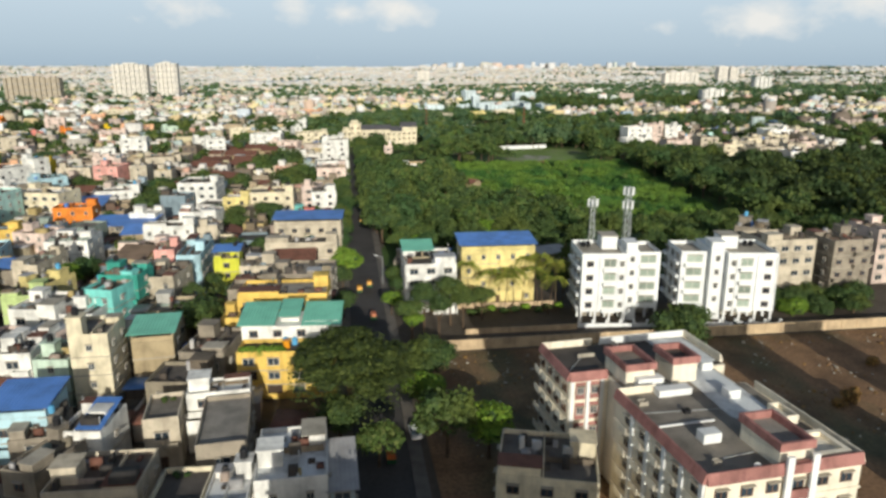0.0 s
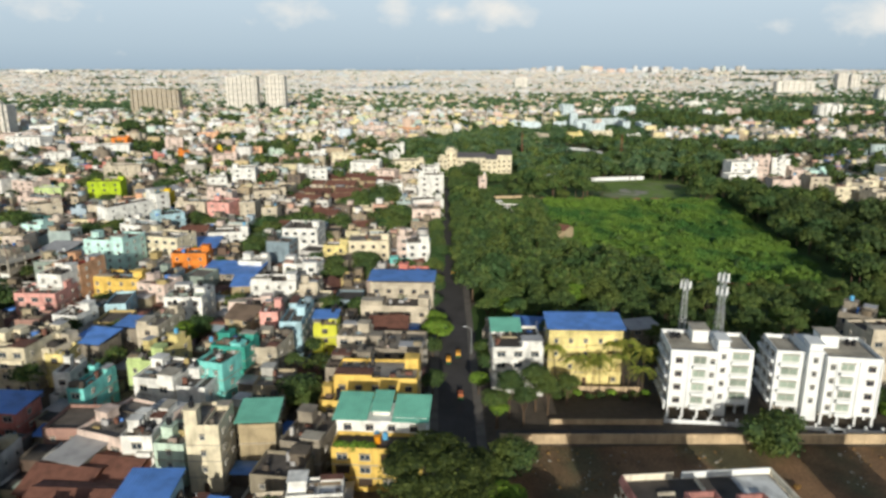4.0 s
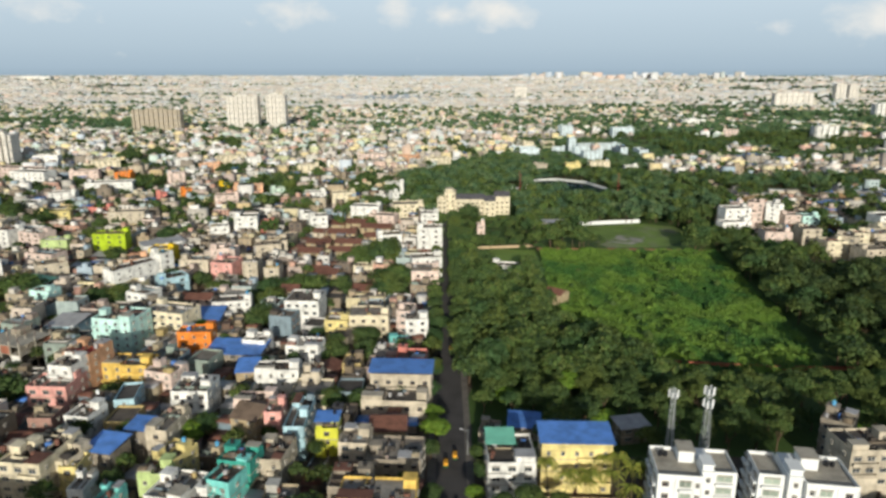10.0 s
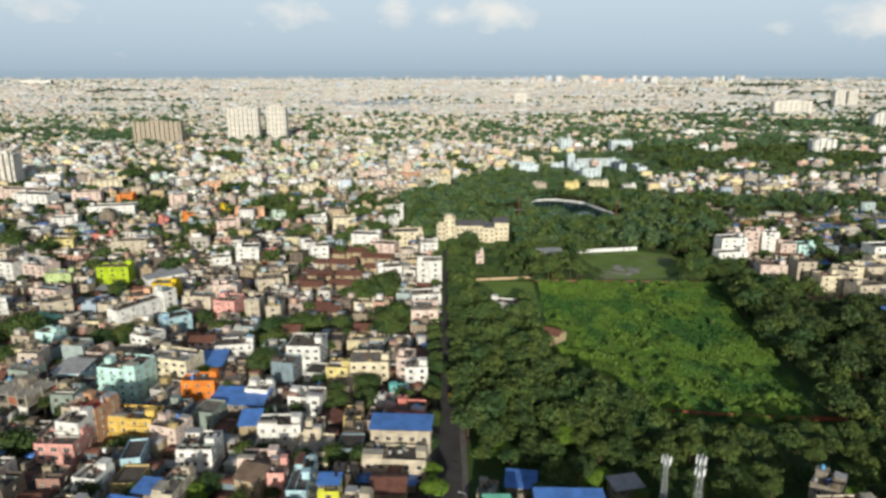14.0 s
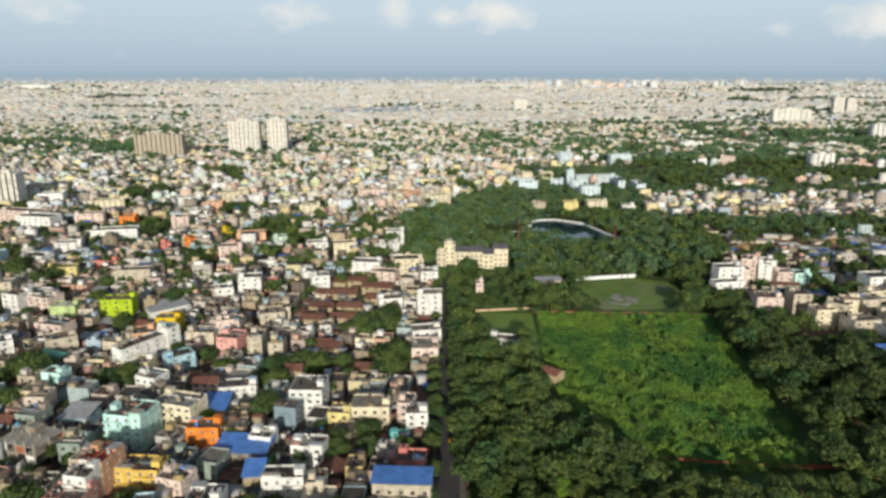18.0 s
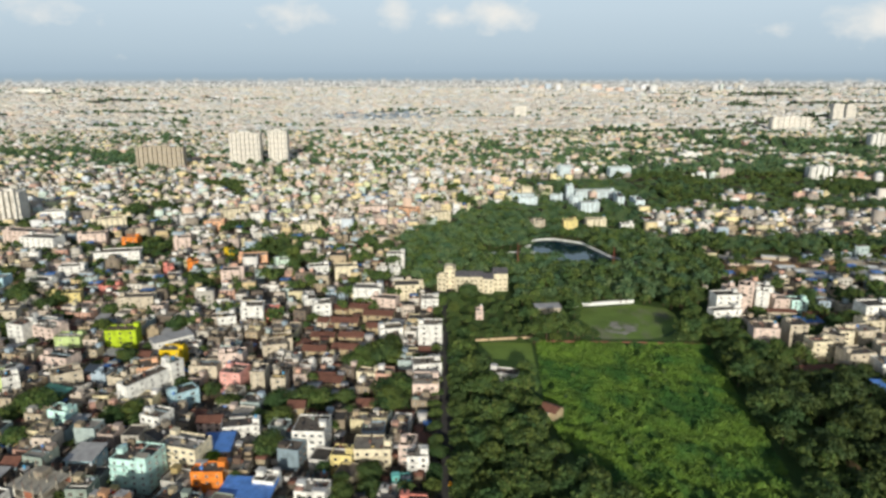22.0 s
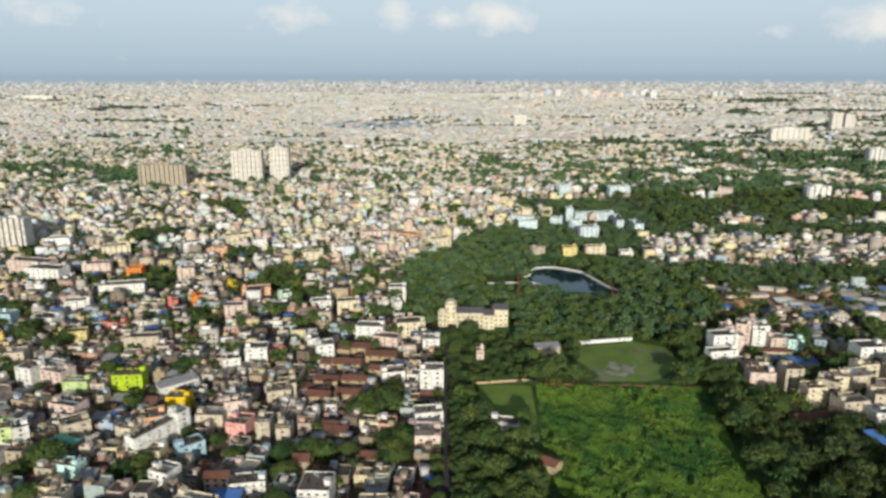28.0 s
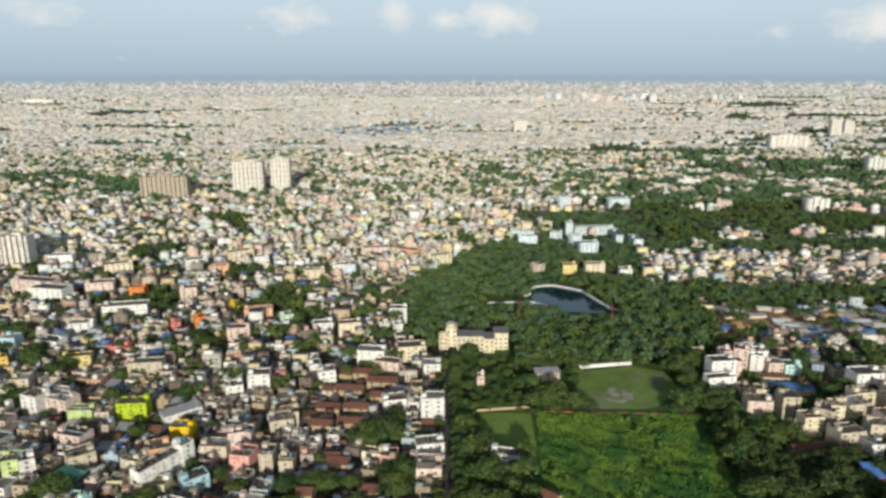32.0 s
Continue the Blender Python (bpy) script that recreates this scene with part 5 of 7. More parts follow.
# neighbours of the lot and of the street, behind the flight's start
def neighbour_block(x, y, w, d, h, words):
    root = thing("apartment_block", pose(x, y, 0), words, "apartment building", "blocks behind the street")
    PLACED.append((x, y, w / 2, d / 2, 0.0))
    bm = bmesh.new()
    tray(bm, -w / 2, w / 2, -d / 2, d / 2, -0.3, h, 1.0, 0.3)
    part("wall", bm, cream_paint, root)
    bm = bmesh.new()
    bx(bm, -w / 2 + 0.32, w / 2 - 0.32, -d / 2 + 0.32, d / 2 - 0.32, h - 0.05, h + 0.06)
    part("roof", bm, roof_mat, root)
    for s in range(int(h / 3)):
        for k in range(int(w / 6)):
            shared("window", WINDOWS[1], root, pose(-w / 2 + (k + 0.5) * 6, d / 2, s * 3.0 + 1.0, 0, 0, 180))
        for side in (-1, 1):
            shared("window", WINDOWS[1], root, pose(side * w / 2, 0, s * 3.0 + 1.0, 0, 0, 90 * side))
        if s:
            bm = bmesh.new()
            bx(bm, -w / 2 - 0.1, w / 2 + 0.1, -d / 2 - 0.1, d / 2 + 0.1, s * 3.0 - 0.08, s * 3.0 + 0.08)
            part("floor_band", bm, slab_mat, root)
    bm = bmesh.new()
    bx(bm, -2.0, 1.5, -d * 0.3, d * 0.1, h + 0.06, h + 2.6)
    part("stair_head", bm, cream_paint, root)


# all eight stay out of view; added for the shade they cast
neighbour_block(-34, 32, 26, 16, 17.5, "cream apartment block beyond the near houses")
neighbour_block(-68, 38, 26, 14, 20, "cream apartment block at the street corner")
neighbour_block(-95, 89, 36, 12, 22, "cream apartment block west of the near houses")
neighbour_block(-130, 118, 26, 12, 19, "cream apartment block at the west edge")
neighbour_block(-6.5, 34, 7, 18, 18, "narrow cream block at the kerb")
neighbour_block(20, 33, 16, 16, 19, "cream block beside the earth lot")
neighbour_block(79, 50, 12, 14, 21, "cream block along the earth lot")
neighbour_block(98, 54, 9, 12, 20, "cream block at the end of the lot")


def terrace_house():
    """The yellow house at the street with its white upper floor under green sheets."""
    root = thing("house", pose(-11.2, 116.0, 0, 0, 0, -4), "yellow three-storey house with a white green-roofed upper floor", "house")
    PLACED.append((-11.2, 117, 9.2, 7.5, radians(-4)))
    yellow, white, dark = wall_mat("yellow"), wall_mat("white"), material("recess_shade", srgb(70, 56, 44), stain=0.3)
    bm = bmesh.new()
    tray(bm, -8.4, 8.2, -4.5, 1.4, -0.3, 7.9, 0.8)
    part("wall", bm, yellow, root)
    bm = bmesh.new()
    bx(bm, -8.2, 8.0, -4.3, 1.2, 7.85, 7.96)
    part("terrace", bm, roof_mat, root)
    bm = bmesh.new()
    bx(bm, -8.6, 8.4, 1.42, 9.0, -0.3, 11.0)
    part("upper_wall", bm, white, root)
    for x0, x1, y0, y1, z0, z1 in ((-9.2, -2.6, 0.4, 9.4, 11.6, 13.0), (-2.3, 1.6, 2.6, 9.6, 12.4, 13.4), (2.0, 9.0, 0.6, 9.2, 11.4, 12.9)):
        bm = bmesh.new()
        sheet(bm, x0, x1, y0, y1, z0, z1)
        part("sheet_roof", bm, green_sheet, root)
        bm = bmesh.new()
        for px in (x0 + 0.4, x1 - 0.4):
            bx(bm, px - 0.06, px + 0.06, y0 + 1.2, y0 + 1.32, 11.0, z0 + 0.1)
        bx(bm, x0 + 0.46, x1 - 0.46, y0 + 1.22, y0 + 1.30, 11.0, 11.7)
        part("railing", bm, white, root)
    for s in range(3):
        z = 0.4 + s * 2.6
        for k in range(4):
            px = -6.4 + k * 4.2
            if (s + k) % 3 == 1:
                # flat dark panel on the wall, coloured as the shade of an open recess
                bm = bmesh.new()
                bx(bm, px - 1.3, px + 1.3, -4.56, -4.5, z + 0.3, z + 2.1)
                part("recess", bm, dark, root)
                bm = bmesh.new()
                bx(bm, px - 1.5, px + 1.5, -5.4, -4.57, z - 0.05, z + 0.08)
                bx(bm, px - 1.5, px + 1.5, -5.4, -5.3, z + 0.08, z + 0.9)
                part("balcony", bm, yellow, root)
            else:
                shared("window", WINDOWS[2], root, pose(px, -4.5, z + 0.6))
    for s in range(1, 3):
        bm = bmesh.new()
        bx(bm, -8.55, 8.35, -4.64, 1.4, s * 2.65 - 0.08, s * 2.65 + 0.08)
        part("floor_band", bm, slab_mat, root)
    for k in range(4):
        shared("window", WINDOWS[1], root, pose(-6.5 + k * 4.2, 1.42, 9.0))
    bm = bmesh.new()
    tube(bm, (-0.4, -1.2, 7.96), (-0.4, -1.2, 9.4), 0.62, 0.62, 16)
    tank = part("water_tank", bm, material("orange_tank", srgb(226, 150, 30), rough=0.5, stain=0.2, bump=0), root, "orange plastic water tank")
    shared("blue_tank", TANKS[2], root, pose(0.8, 0.4, 7.96))
    shared("blue_tank", TANKS[2], root, pose(-0.8, 0.6, 7.96))


def shrub(x, y, z, r, mats, words, seed):
    me = crown_mesh(seed, 420, 5, 0.16, mats, flat=0.8)
    ob = tagged(new("shrub", me), words, "shrub", "shrubs")
    ob.matrix_world = Matrix.Translation((x, y, z + r * 0.45)) @ Matrix.Diagonal((r, r, r * 0.75, 1))


def unfinished_building(x, y, rot):
    """A bare concrete frame: slabs on columns, a few brick infills, bars left standing on top."""
    root = thing("unfinished_building", pose(x, y, 0, 0, 0, rot), "unfinished grey concrete building with bare column bars on its roof", "building")
    PLACED.append((x, y, 9.5, 7.5, radians(rot)))
    for s in range(3):
        z = 3.4 * (s + 1)
        bm = bmesh.new()
        bx(bm, -9.2, 9.2, -7.2, 7.2, z - 0.22, z)
        part("floor_slab", bm, slab_mat, root)
    for cx in (-8.8, -4.4, 0.0, 4.4, 8.8):
        for cy in (-6.8, 0.0, 6.8):
            bm = bmesh.new()
            for s in range(3):
                bx(bm, cx - 0.2, cx + 0.2, cy - 0.2, cy + 0.2, 3.4 * s, 3.4 * s + 3.18)
            part("column", bm, slab_mat, root)
            bm = bmesh.new()
            bx(bm, cx - 0.22, cx + 0.22, cy - 0.22, cy + 0.22, 10.2, 11.6)
            stub = part("column_stub", bm, slab_mat, root)
            bm = bmesh.new()
            tube(bm, (cx, cy, 11.6), (cx + 0.1, cy, 14.2), 0.11, 0.05, 5)
            part("bar_bundle", bm, rust_sheet, stub)
    for s, x0, x1, m in ((0, -8.6, -4.6, "brick"), (0, 0.2, 4.2, "white"), (1, -4.2, -0.2, "concrete"), (1, 4.6, 8.6, "white"), (2, -8.6, -4.6, "white"), (2, 0.2, 4.2, "brick")):
        bm = bmesh.new()
        bx(bm, x0, x1, -6.9, -6.7, 3.4 * s, 3.4 * s + 3.18)
        part("infill_wall", bm, wall_mat(m), root)
    for s in range(3):
        bm = bmesh.new()
        bx(bm, -8.6, 8.6, 6.6, 6.8, 3.4 * s, 3.4 * s + 3.18)
        part("rear_wall", bm, wall_mat("brick"), root)
    bm = bmesh.new()
    bx(bm, -3.8, 0.6, 1.2, 5.8, 10.2, 12.6)
    part("stair_head", bm, wall_mat("concrete"), root)


def lot_rubble():
    """Stones, clods and dry tufts strewn over the earth lot."""
    rg = np.random.default_rng(17)
    x, y = rg.uniform(12, 150, 2600), rg.uniform(84, 126, 2600)
    ok = np.array([noise.noise(Vector((a / 9, c / 6, 1.5))) > -0.05 for a, c in zip(x, y)]) & ~((x > 25) & (x < 56) & (y < 96))
    x, y = x[ok], y[ok]
    w = 0.12 + 0.7 * rg.beta(1.2, 4, len(x))
    v, f, m = blocks(x, y, 0.0, w, w * rg.uniform(0.6, 1.2, len(x)), 0.03 + w * rg.uniform(0.25, 0.6, len(x)), rg.uniform(0, 3, len(x)), 0, 0)
    m = np.repeat(rg.integers(0, 3, len(x)), 5)
    tagged(new("rubble", arrays("rubble", v, f, [dirt, dry, slab_mat], m)), "clods, stones and dry tufts on the earth lot", "rubble", "", "stuff")


terrace_house()
dry = leaf_mat("leaves_dry", (138, 104, 58), (120, 92, 54), (150, 116, 66))
lot_rubble()
for k, (x, y, r) in enumerate(((84, 97, 2.6), (81, 95.5, 1.6), (99, 110, 1.8), (19.5, 100, 1.2), (47, 112, 1.0), (66, 112, 1.1))):
    shrub(x, y, 0.0, r, [dry, leaf_core], "dry brown shrub on the bare earth lot", 300 + k)
for k, (x, y, z, r) in enumerate(((-22.4, 79.6, 6.04, 0.7), (-21.2, 79.4, 6.04, 0.6), (-28.2, 97.8, 7.44, 0.8), (-27.0, 98.1, 7.44, 0.6), (-6.4, 86.2, 7.04, 0.7), (-5.2, 86.3, 7.04, 0.6))):
    shrub(x, y, z, r, [leaf_mid, leaf_core], "green potted plants on a flat roof", 340 + k)
for k, (x, y) in enumerate(((-18.8, 112.9), (-17.4, 112.8), (-15.9, 112.7), (-14.2, 112.6), (-12.8, 112.5))):
    shrub(x, y, 7.95, 1.5, [leaf_bright, leaf_core], "green potted plants along the house's terrace", 320 + k)
for k in range(9):
    shrub(27 + k * 2.7, 147.5 + (k % 3) * 1.2, 0.0, 1.6, [(leaf_mid, leaf_dark, leaf_bright)[k % 3], leaf_core], "green garden shrub before the yellow house", 330 + k)
run_wall("garden_wall", [(24.5, 152.6), (48, 151.6)], 1.3, stone_wall, "low pale garden wall before the yellow house", 0.3)
run_wall("plot_wall", [(24, 136.2), (48.5, 136.0)], 1.2, stone_wall, "low weathered wall along the lane", 0.3)


# ---- houses that stand out, each at its place ----
house(-47.5, 99.0, 7.9, 7.8, 7.6, 0, "ltblue", "blueshed")
house(-42.7, 115.5, 6.1, 9, 13, 0, "cream", "tower")
house(-35.1, 121.6, 6.9, 7.6, 9.2, 4, "brown", "greenshed")
house(-56.2, 118.7, 5.8, 9, 9, 0, "white", "flat")
house(-49.5, 117.7, 5.8, 9, 8, -6, "mint", "flat")
house(-60.6, 123.4, 14.9, 14, 7.6, -20, "pinkwhite", "flat")
house(-36.8, 93.8, 5.8, 8, 7, -8, "white", "bluetarp")
house(-27.6, 95.4, 4.8, 8, 7.4, 6, "beige", "grey")
house(-61.9, 93.6, 6.2, 9, 6, 0, "mint", "flat")
house(-45.2, 96.9, 6.2, 9, 5, 7, "concrete", "flat")
house(-67.2, 115.7, 7.0, 9, 6, -17, "concrete", "tin")
house(-67.0, 110.2, 12.2, 12, 4, -9, "brick", "rust")
house(-58.8, 113.0, 9.4, 14, 4, -11, "brick", "rust")
house(-61.0, 103.2, 17.4, 14, 4, -3, "brick", "rust")
house(-18.2, 90.5, 6.6, 14, 7.4, 5, "concrete", "grey")
house(-20.6, 100.4, 9.2, 5.0, 7.8, 5, "white", "lime")
PLACED.append((-32, 91, 5, 4, 0.0))
PLACED.append((-23.5, 90, 2, 5, 0.0))
house(-8.3, 81.0, 8.8, 12.5, 7, 2, "white", "lime")
house(-2.2, 80.5, 3.0, 10, 5, 2, "skyblue", "tin")
house(-31.8, 81.5, 11.0, 9, 6, -2, "beige", "flat")
house(-21.2, 76.8, 6.0, 7.6, 6, -2, "cream", "grey")
house(-15.4, 76.4, 5.0, 8, 6, -2, "white", "lime")
house(-40.0, 88.0, 5.1, 12, 6, -22, "concrete", "flat")
house(-25.2, 121.3, 8.0, 12, 7, -11, "concrete", "flat")
house(-55.8, 121.4, 5.2, 10, 9, -8, "white", "flat")
house(-13.9, 141.7, 18.1, 10, 10, -3, "yellow", "flat")
house(-23.0, 136.7, 4.8, 9, 7, -5, "yellow", "flat")
house(-21.1, 149.0, 9.8, 10, 9, -3, "concrete", "flat")
house(-31.2, 176.8, 6.3, 7, 8, 0, "limeyellow", "bluecap")
house(-122.5, 203.3, 12.9, 12, 9, -3, "pink", "flat")
house(-120.6, 208.8, 8.7, 10, 13, -11, "white", "flat")
house(-119.0, 217.7, 9.9, 12, 14, -13, "orangebrown", "redroof")
house(-122.5, 250.6, 15.9, 14, 14, -10, "aqua", "flat")
house(-108.1, 262.8, 18.3, 12, 12, -16, "cream", "bluecap")
house(-96.8, 271.2, 11.9, 14, 6, 6, "pinkwhite", "blueshed")
house(-79.8, 239.3, 10.7, 12, 5, -5, "concrete", "blueshed")
house(-70.8, 238.3, 11.7, 12, 5, -5, "concrete", "blueshed")
house(-66.1, 220.4, 6.7, 10, 6, 7, "brown", "blueshed")
house(-92.8, 247.4, 12.8, 8, 9, 0, "orange", "flat")
house(-106.8, 220.6, 16.2, 10, 8, -3, "yellow", "flat")
house(-91.8, 214.3, 10.7, 9, 8, -18, "pinkwhite", "bluecap")
house(-96.5, 196.5, 6.0, 12, 8, 10, "ltblue", "grey")
house(-76.9, 200.0, 11.4, 12, 9, 0, "white", "flat")
house(-76.7, 177.5, 6.3, 14, 9, -8, "beige", "flat")
house(-88.8, 165.6, 8.0, 8.5, 7, -12, "concrete", "blueshed")
house(-83.6, 176.0, 6.2, 6.5, 7, -8, "concrete", "blueshed")
house(-102.8, 182.7, 7.6, 9, 9, -10, "white", "flat")
house(-102.3, 157.7, 11.8, 14, 11, -9, "cream", "flat")
house(-96.0, 160.3, 7.6, 8, 9, -19, "beige", "flat")
house(-71.4, 158.5, 7.8, 12, 7, 0, "ltgreen", "flat")
house(-69.5, 162.7, 7.5, 9, 8, -20, "paleyellow", "flat")
house(-50.8, 151.2, 7.0, 13, 10, -18, "turquoise", "flat")
house(-49.9, 155.8, 8.7, 8, 11, -10, "darkteal", "flat")
house(-54.8, 185.8, 8.2, 12, 8, -17, "brown", "gable")
house(-55.8, 192.1, 11.7, 8, 8, -2, "pinkwhite", "flat")
house(-48.1, 184.9, 5.1, 8, 9, 0, "pink", "flat")
house(-63.7, 148.5, 10.1, 12, 7, -12, "white", "flat")
house(-54.3, 143.5, 6.7, 10, 7, -8, "white", "flat")
house(-87.4, 150.0, 4.0, 8, 7, 0, "white", "flat")
house(-77.9, 141.5, 4.0, 12, 8, -7, "turquoise", "flat")
house(-93.6, 134.0, 11.5, 8, 6, -5, "coral", "blueshed")
house(-93.4, 158.6, 4.6, 9, 8, 0, "paleyellow", "flat")
house(-97.2, 159.6, 4.9, 9, 9, 0, "cream", "flat")
house(-101.2, 160.3, 9.3, 14, 11, -10, "cream", "flat")
house(-39.8, 179.8, 5.8, 18, 10, 0, "ltblue", "flat")
house(-42.7, 161.7, 7.5, 12, 9, -8, "beige", "flat")
house(-53.8, 213.3, 14.4, 8, 9, 3, "white", "flat")
house(-41.0, 203.5, 11.9, 12, 6, -4, "cream", "grey")
house(-56.7, 276.5, 14.2, 15, 12.5, -3, "white", "flat")
house(-48.7, 234.1, 12.2, 9, 9, -7, "white", "bluecap")
house(-28.5, 264.5, 16.0, 12, 10, 0, "cream", "flat")
house(-13.5, 263.1, 5.6, 10, 12, -13, "pinkwhite", "flat")
house(-9.2, 255.9, 8.8, 9, 11, 4, "white", "flat")
house(-15.5, 244.3, 7.5, 6, 6, 8, "turquoise", "flat")
house(-12.1, 206.5, 19.5, 8.5, 10.6, -3, "beige", "blueshed")
house(-13.5, 196.1, 20.1, 9, 7, -4, "beige", "flat")
house(-14.4, 180.0, 10.1, 10, 7, 0, "brown", "rust")
house(-11.0, 163.3, 14.0, 12, 8, -4, "concrete", "flat")
house(-22.6, 170.1, 7.8, 9, 8, -6, "beige", "flat")
house(-41.8, 210.9, 5.9, 9, 9, 0, "beige", "flat")
house(-40.5, 260.0, 9.2, 9, 9, -7, "paleyellow", "flat")
house(-69.0, 244.2, 9.0, 8, 7, -10, "white", "flat")
house(-9.8, 225.6, 10.3, 9, 8, -5, "coral", "flat")
house(-125.2, 220.4, 7.9, 10, 12, -13, "beige", "flat")
house(-120.3, 272.4, 15.8, 12, 10, -39, "concrete", "flat")
house(-131.8, 292.0, 11.0, 10, 10, -20, "white", "flat")
house(-91.1, 286.0, 17.0, 9, 8, 10, "white", "bluecap")
house(-106.3, 290.0, 11.0, 8, 8, 4, "pinkwhite", "rust")
house(-180.6, 300.0, 10.0, 8, 8, -10, "aqua", "flat")
house(-198.0, 324.0, 16.0, 9, 5, -24, "concrete", "greenshed")
house(18.3, 158.2, 11.9, 14, 11, 0, "white", "greencap")
house(35.2, 159.9, 17.8, 9, 13.3, -2, "paleyellow", "bluehip")
house(-194.0, 395.0, 18.3, 10, 12, 5, "lime", "flat")
house(-153.2, 368.7, 13.2, 9, 10, 0, "brightyellow", "flat")
house(-151.5, 328.0, 29.0, 8, 12, 60, "white", "flat")
house(-143.0, 341.0, 8.0, 8, 14.5, 60, "white", "bluecap")
house(-108.9, 337.9, 11.5, 12, 11, -11, "pink", "flat")
house(-117.8, 357.3, 10.5, 10, 13, 14, "pinkwhite", "flat")
house(-139.8, 423.9, 11.2, 10, 10, 22, "white", "flat")
house(-124.2, 431.0, 14.4, 11, 15, 7, "white", "flat")
house(-113.0, 440.3, 9.7, 9, 9, 0, "coral", "flat")
house(-210.7, 454.8, 23.6, 10, 13, 7, "beige", "flat")
house(-270.7, 474.4, 19.6, 9, 9, 15, "paleyellow", "flat")
house(-224.4, 391.4, 15.3, 9, 9, 0, "ltgreen", "flat")
house(-214.8, 362.2, 18.0, 11, 9, -16, "pinkwhite", "flat")
house(-199.1, 338.7, 13.9, 12, 10, 38, "beige", "flat")
house(-96.0, 338.6, 7.6, 11, 11, 0, "beige", "flat")
house(-84.4, 334.7, 7.6, 10, 9, 0, "beige", "flat")
house(-129.3, 317.6, 13.2, 9, 9, 40, "ltblue", "flat")
house(-6.4, 394.0, 14.6, 11, 16, 0, "white", "flat")
house(-7.7, 350.4, 15.6, 10, 10, 9, "white", "flat")
house(-7.4, 328.1, 13.3, 15, 10, 0, "pinkwhite", "flat")
house(-31.5, 406.0, 14.5, 11, 9, 12, "white", "flat")
house(-38.7, 567.9, 14.6, 10, 14, 0, "white", "flat")
house(-37.0, 533.3, 6.0, 8, 12, 26, "white", "flat")
house(-24.0, 487.7, 21.2, 13, 12, 9, "cream", "flat")
house(-7.7, 454.4, 11.9, 11, 12, 0, "white", "flat")
house(-52.9, 479.2, 20.3, 12, 12, -6, "white", "flat")
house(-80.3, 441.1, 11.5, 11, 13, 14, "white", "bluecap")
house(-91.4, 454.5, 8.7, 11, 12, 19, "white", "flat")
house(-38.8, 346.4, 12.0, 7, 6, -14, "cream", "flat")
house(-39.9, 467.2, 18.6, 10, 8, -16, "pinkwhite", "flat")
house(-55.9, 453.8, 14.3, 10, 6, -8, "brown", "rust")
house(-72.2, 455.0, 17.7, 10, 5, -12, "brown", "rust")
house(-63.7, 429.1, 19.2, 10, 5, -5, "brown", "rust")
house(-41.7, 439.6, 19.8, 10, 6, -8, "brown", "rust")
house(-254.6, 412.2, 17.3, 12, 11, -13, "white", "flat")
house(-261.8, 406.0, 12.6, 12, 12, -18, "white", "flat")
house(-242.9, 403.3, 16.4, 12, 11, -19, "pinkwhite", "flat")
house(-398.0, 645.5, 44.7, 14, 16, -12, "pinkwhite", "flat")
house(-370.0, 620.4, 35.1, 16, 16, -11, "white", "flat")
house(-280.8, 579.2, 37.0, 14, 13, 12, "white", "flat")
house(-348.4, 712.7, 27.4, 12, 14, 24, "cream", "flat")
house(-290.4, 627.4, 14.4, 10, 14, 0, "orange", "flat")
house(-286.4, 431.9, 12.0, 11, 11, 13, "beige", "flat")
house(-232.6, 331.8, 7.8, 11, 11, 21, "ltgreen", "flat")
house(-224.9, 332.4, 7.8, 12, 11, 34, "white", "flat")
house(195.8, 451.3, 17.8, 11, 16, 6, "white", "flat")
house(189.7, 436.1, 20.5, 8, 10, 10, "white", "flat")
house(219.5, 472.1, 10.6, 11, 16, -23, "pinkwhite", "flat")
house(227.0, 465.7, 8.3, 11, 14, -14, "white", "flat")
house(239.7, 462.9, 12.1, 10, 9, 0, "pinkwhite", "flat")
house(250.0, 459.9, 11.3, 10, 9, 0, "aqua", "flat")
house(197.8, 396.6, 15.2, 12, 13, -6, "pinkwhite", "flat")
house(218.5, 400.0, 11.3, 12, 14, 0, "beige", "flat")
house(234.7, 385.4, 11.6, 13, 13, -38, "beige", "flat")
house(210.1, 372.8, 6.7, 9, 9, 0, "beige", "flat")
house(286.9, 433.2, 19.3, 13, 15, 5, "white", "flat")
house(256.0, 392.8, 15.9, 12, 13, 11, "beige", "flat")
house(233.2, 360.4, 16.1, 12, 12, 9, "beige", "flat")
house(241.2, 348.7, 7.2, 12, 11, 0, "white", "flat")
house(211.3, 352.9, 27.2, 9, 5, 6, "beige", "rust")
house(225.5, 322.1, 6.7, 12, 7, 0, "coral", "blueshed")
house(193.0, 1092.0, 19.0, 14, 20, 20, "skyblue", "flat")
house(281.0, 1090.0, 34.0, 14, 17, 8, "skyblue", "flat")
house(202.4, 907.5, 53.5, 10, 11, 8, "skyblue", "flat")
house(176.7, 815.2, 22.7, 12, 12, 7, "skyblue", "flat")
house(226.0, 868.0, 8.5, 40, 12, -6, "skyblue", "flat")
house(243.0, 845.0, 11.0, 30, 11, 0, "skyblue", "flat")
house(105.0, 890.0, 31.1, 10, 9, -12, "skyblue", "flat")
house(108.0, 858.0, 24.0, 9, 10, 8, "skyblue", "flat")
house(149.0, 882.0, 15.0, 10, 9, -21, "skyblue", "flat")
house(167.7, 897.0, 9.0, 12, 19, 0, "skyblue", "flat")
house(168.0, 853.0, 14.0, 9, 12, 20, "skyblue", "flat")
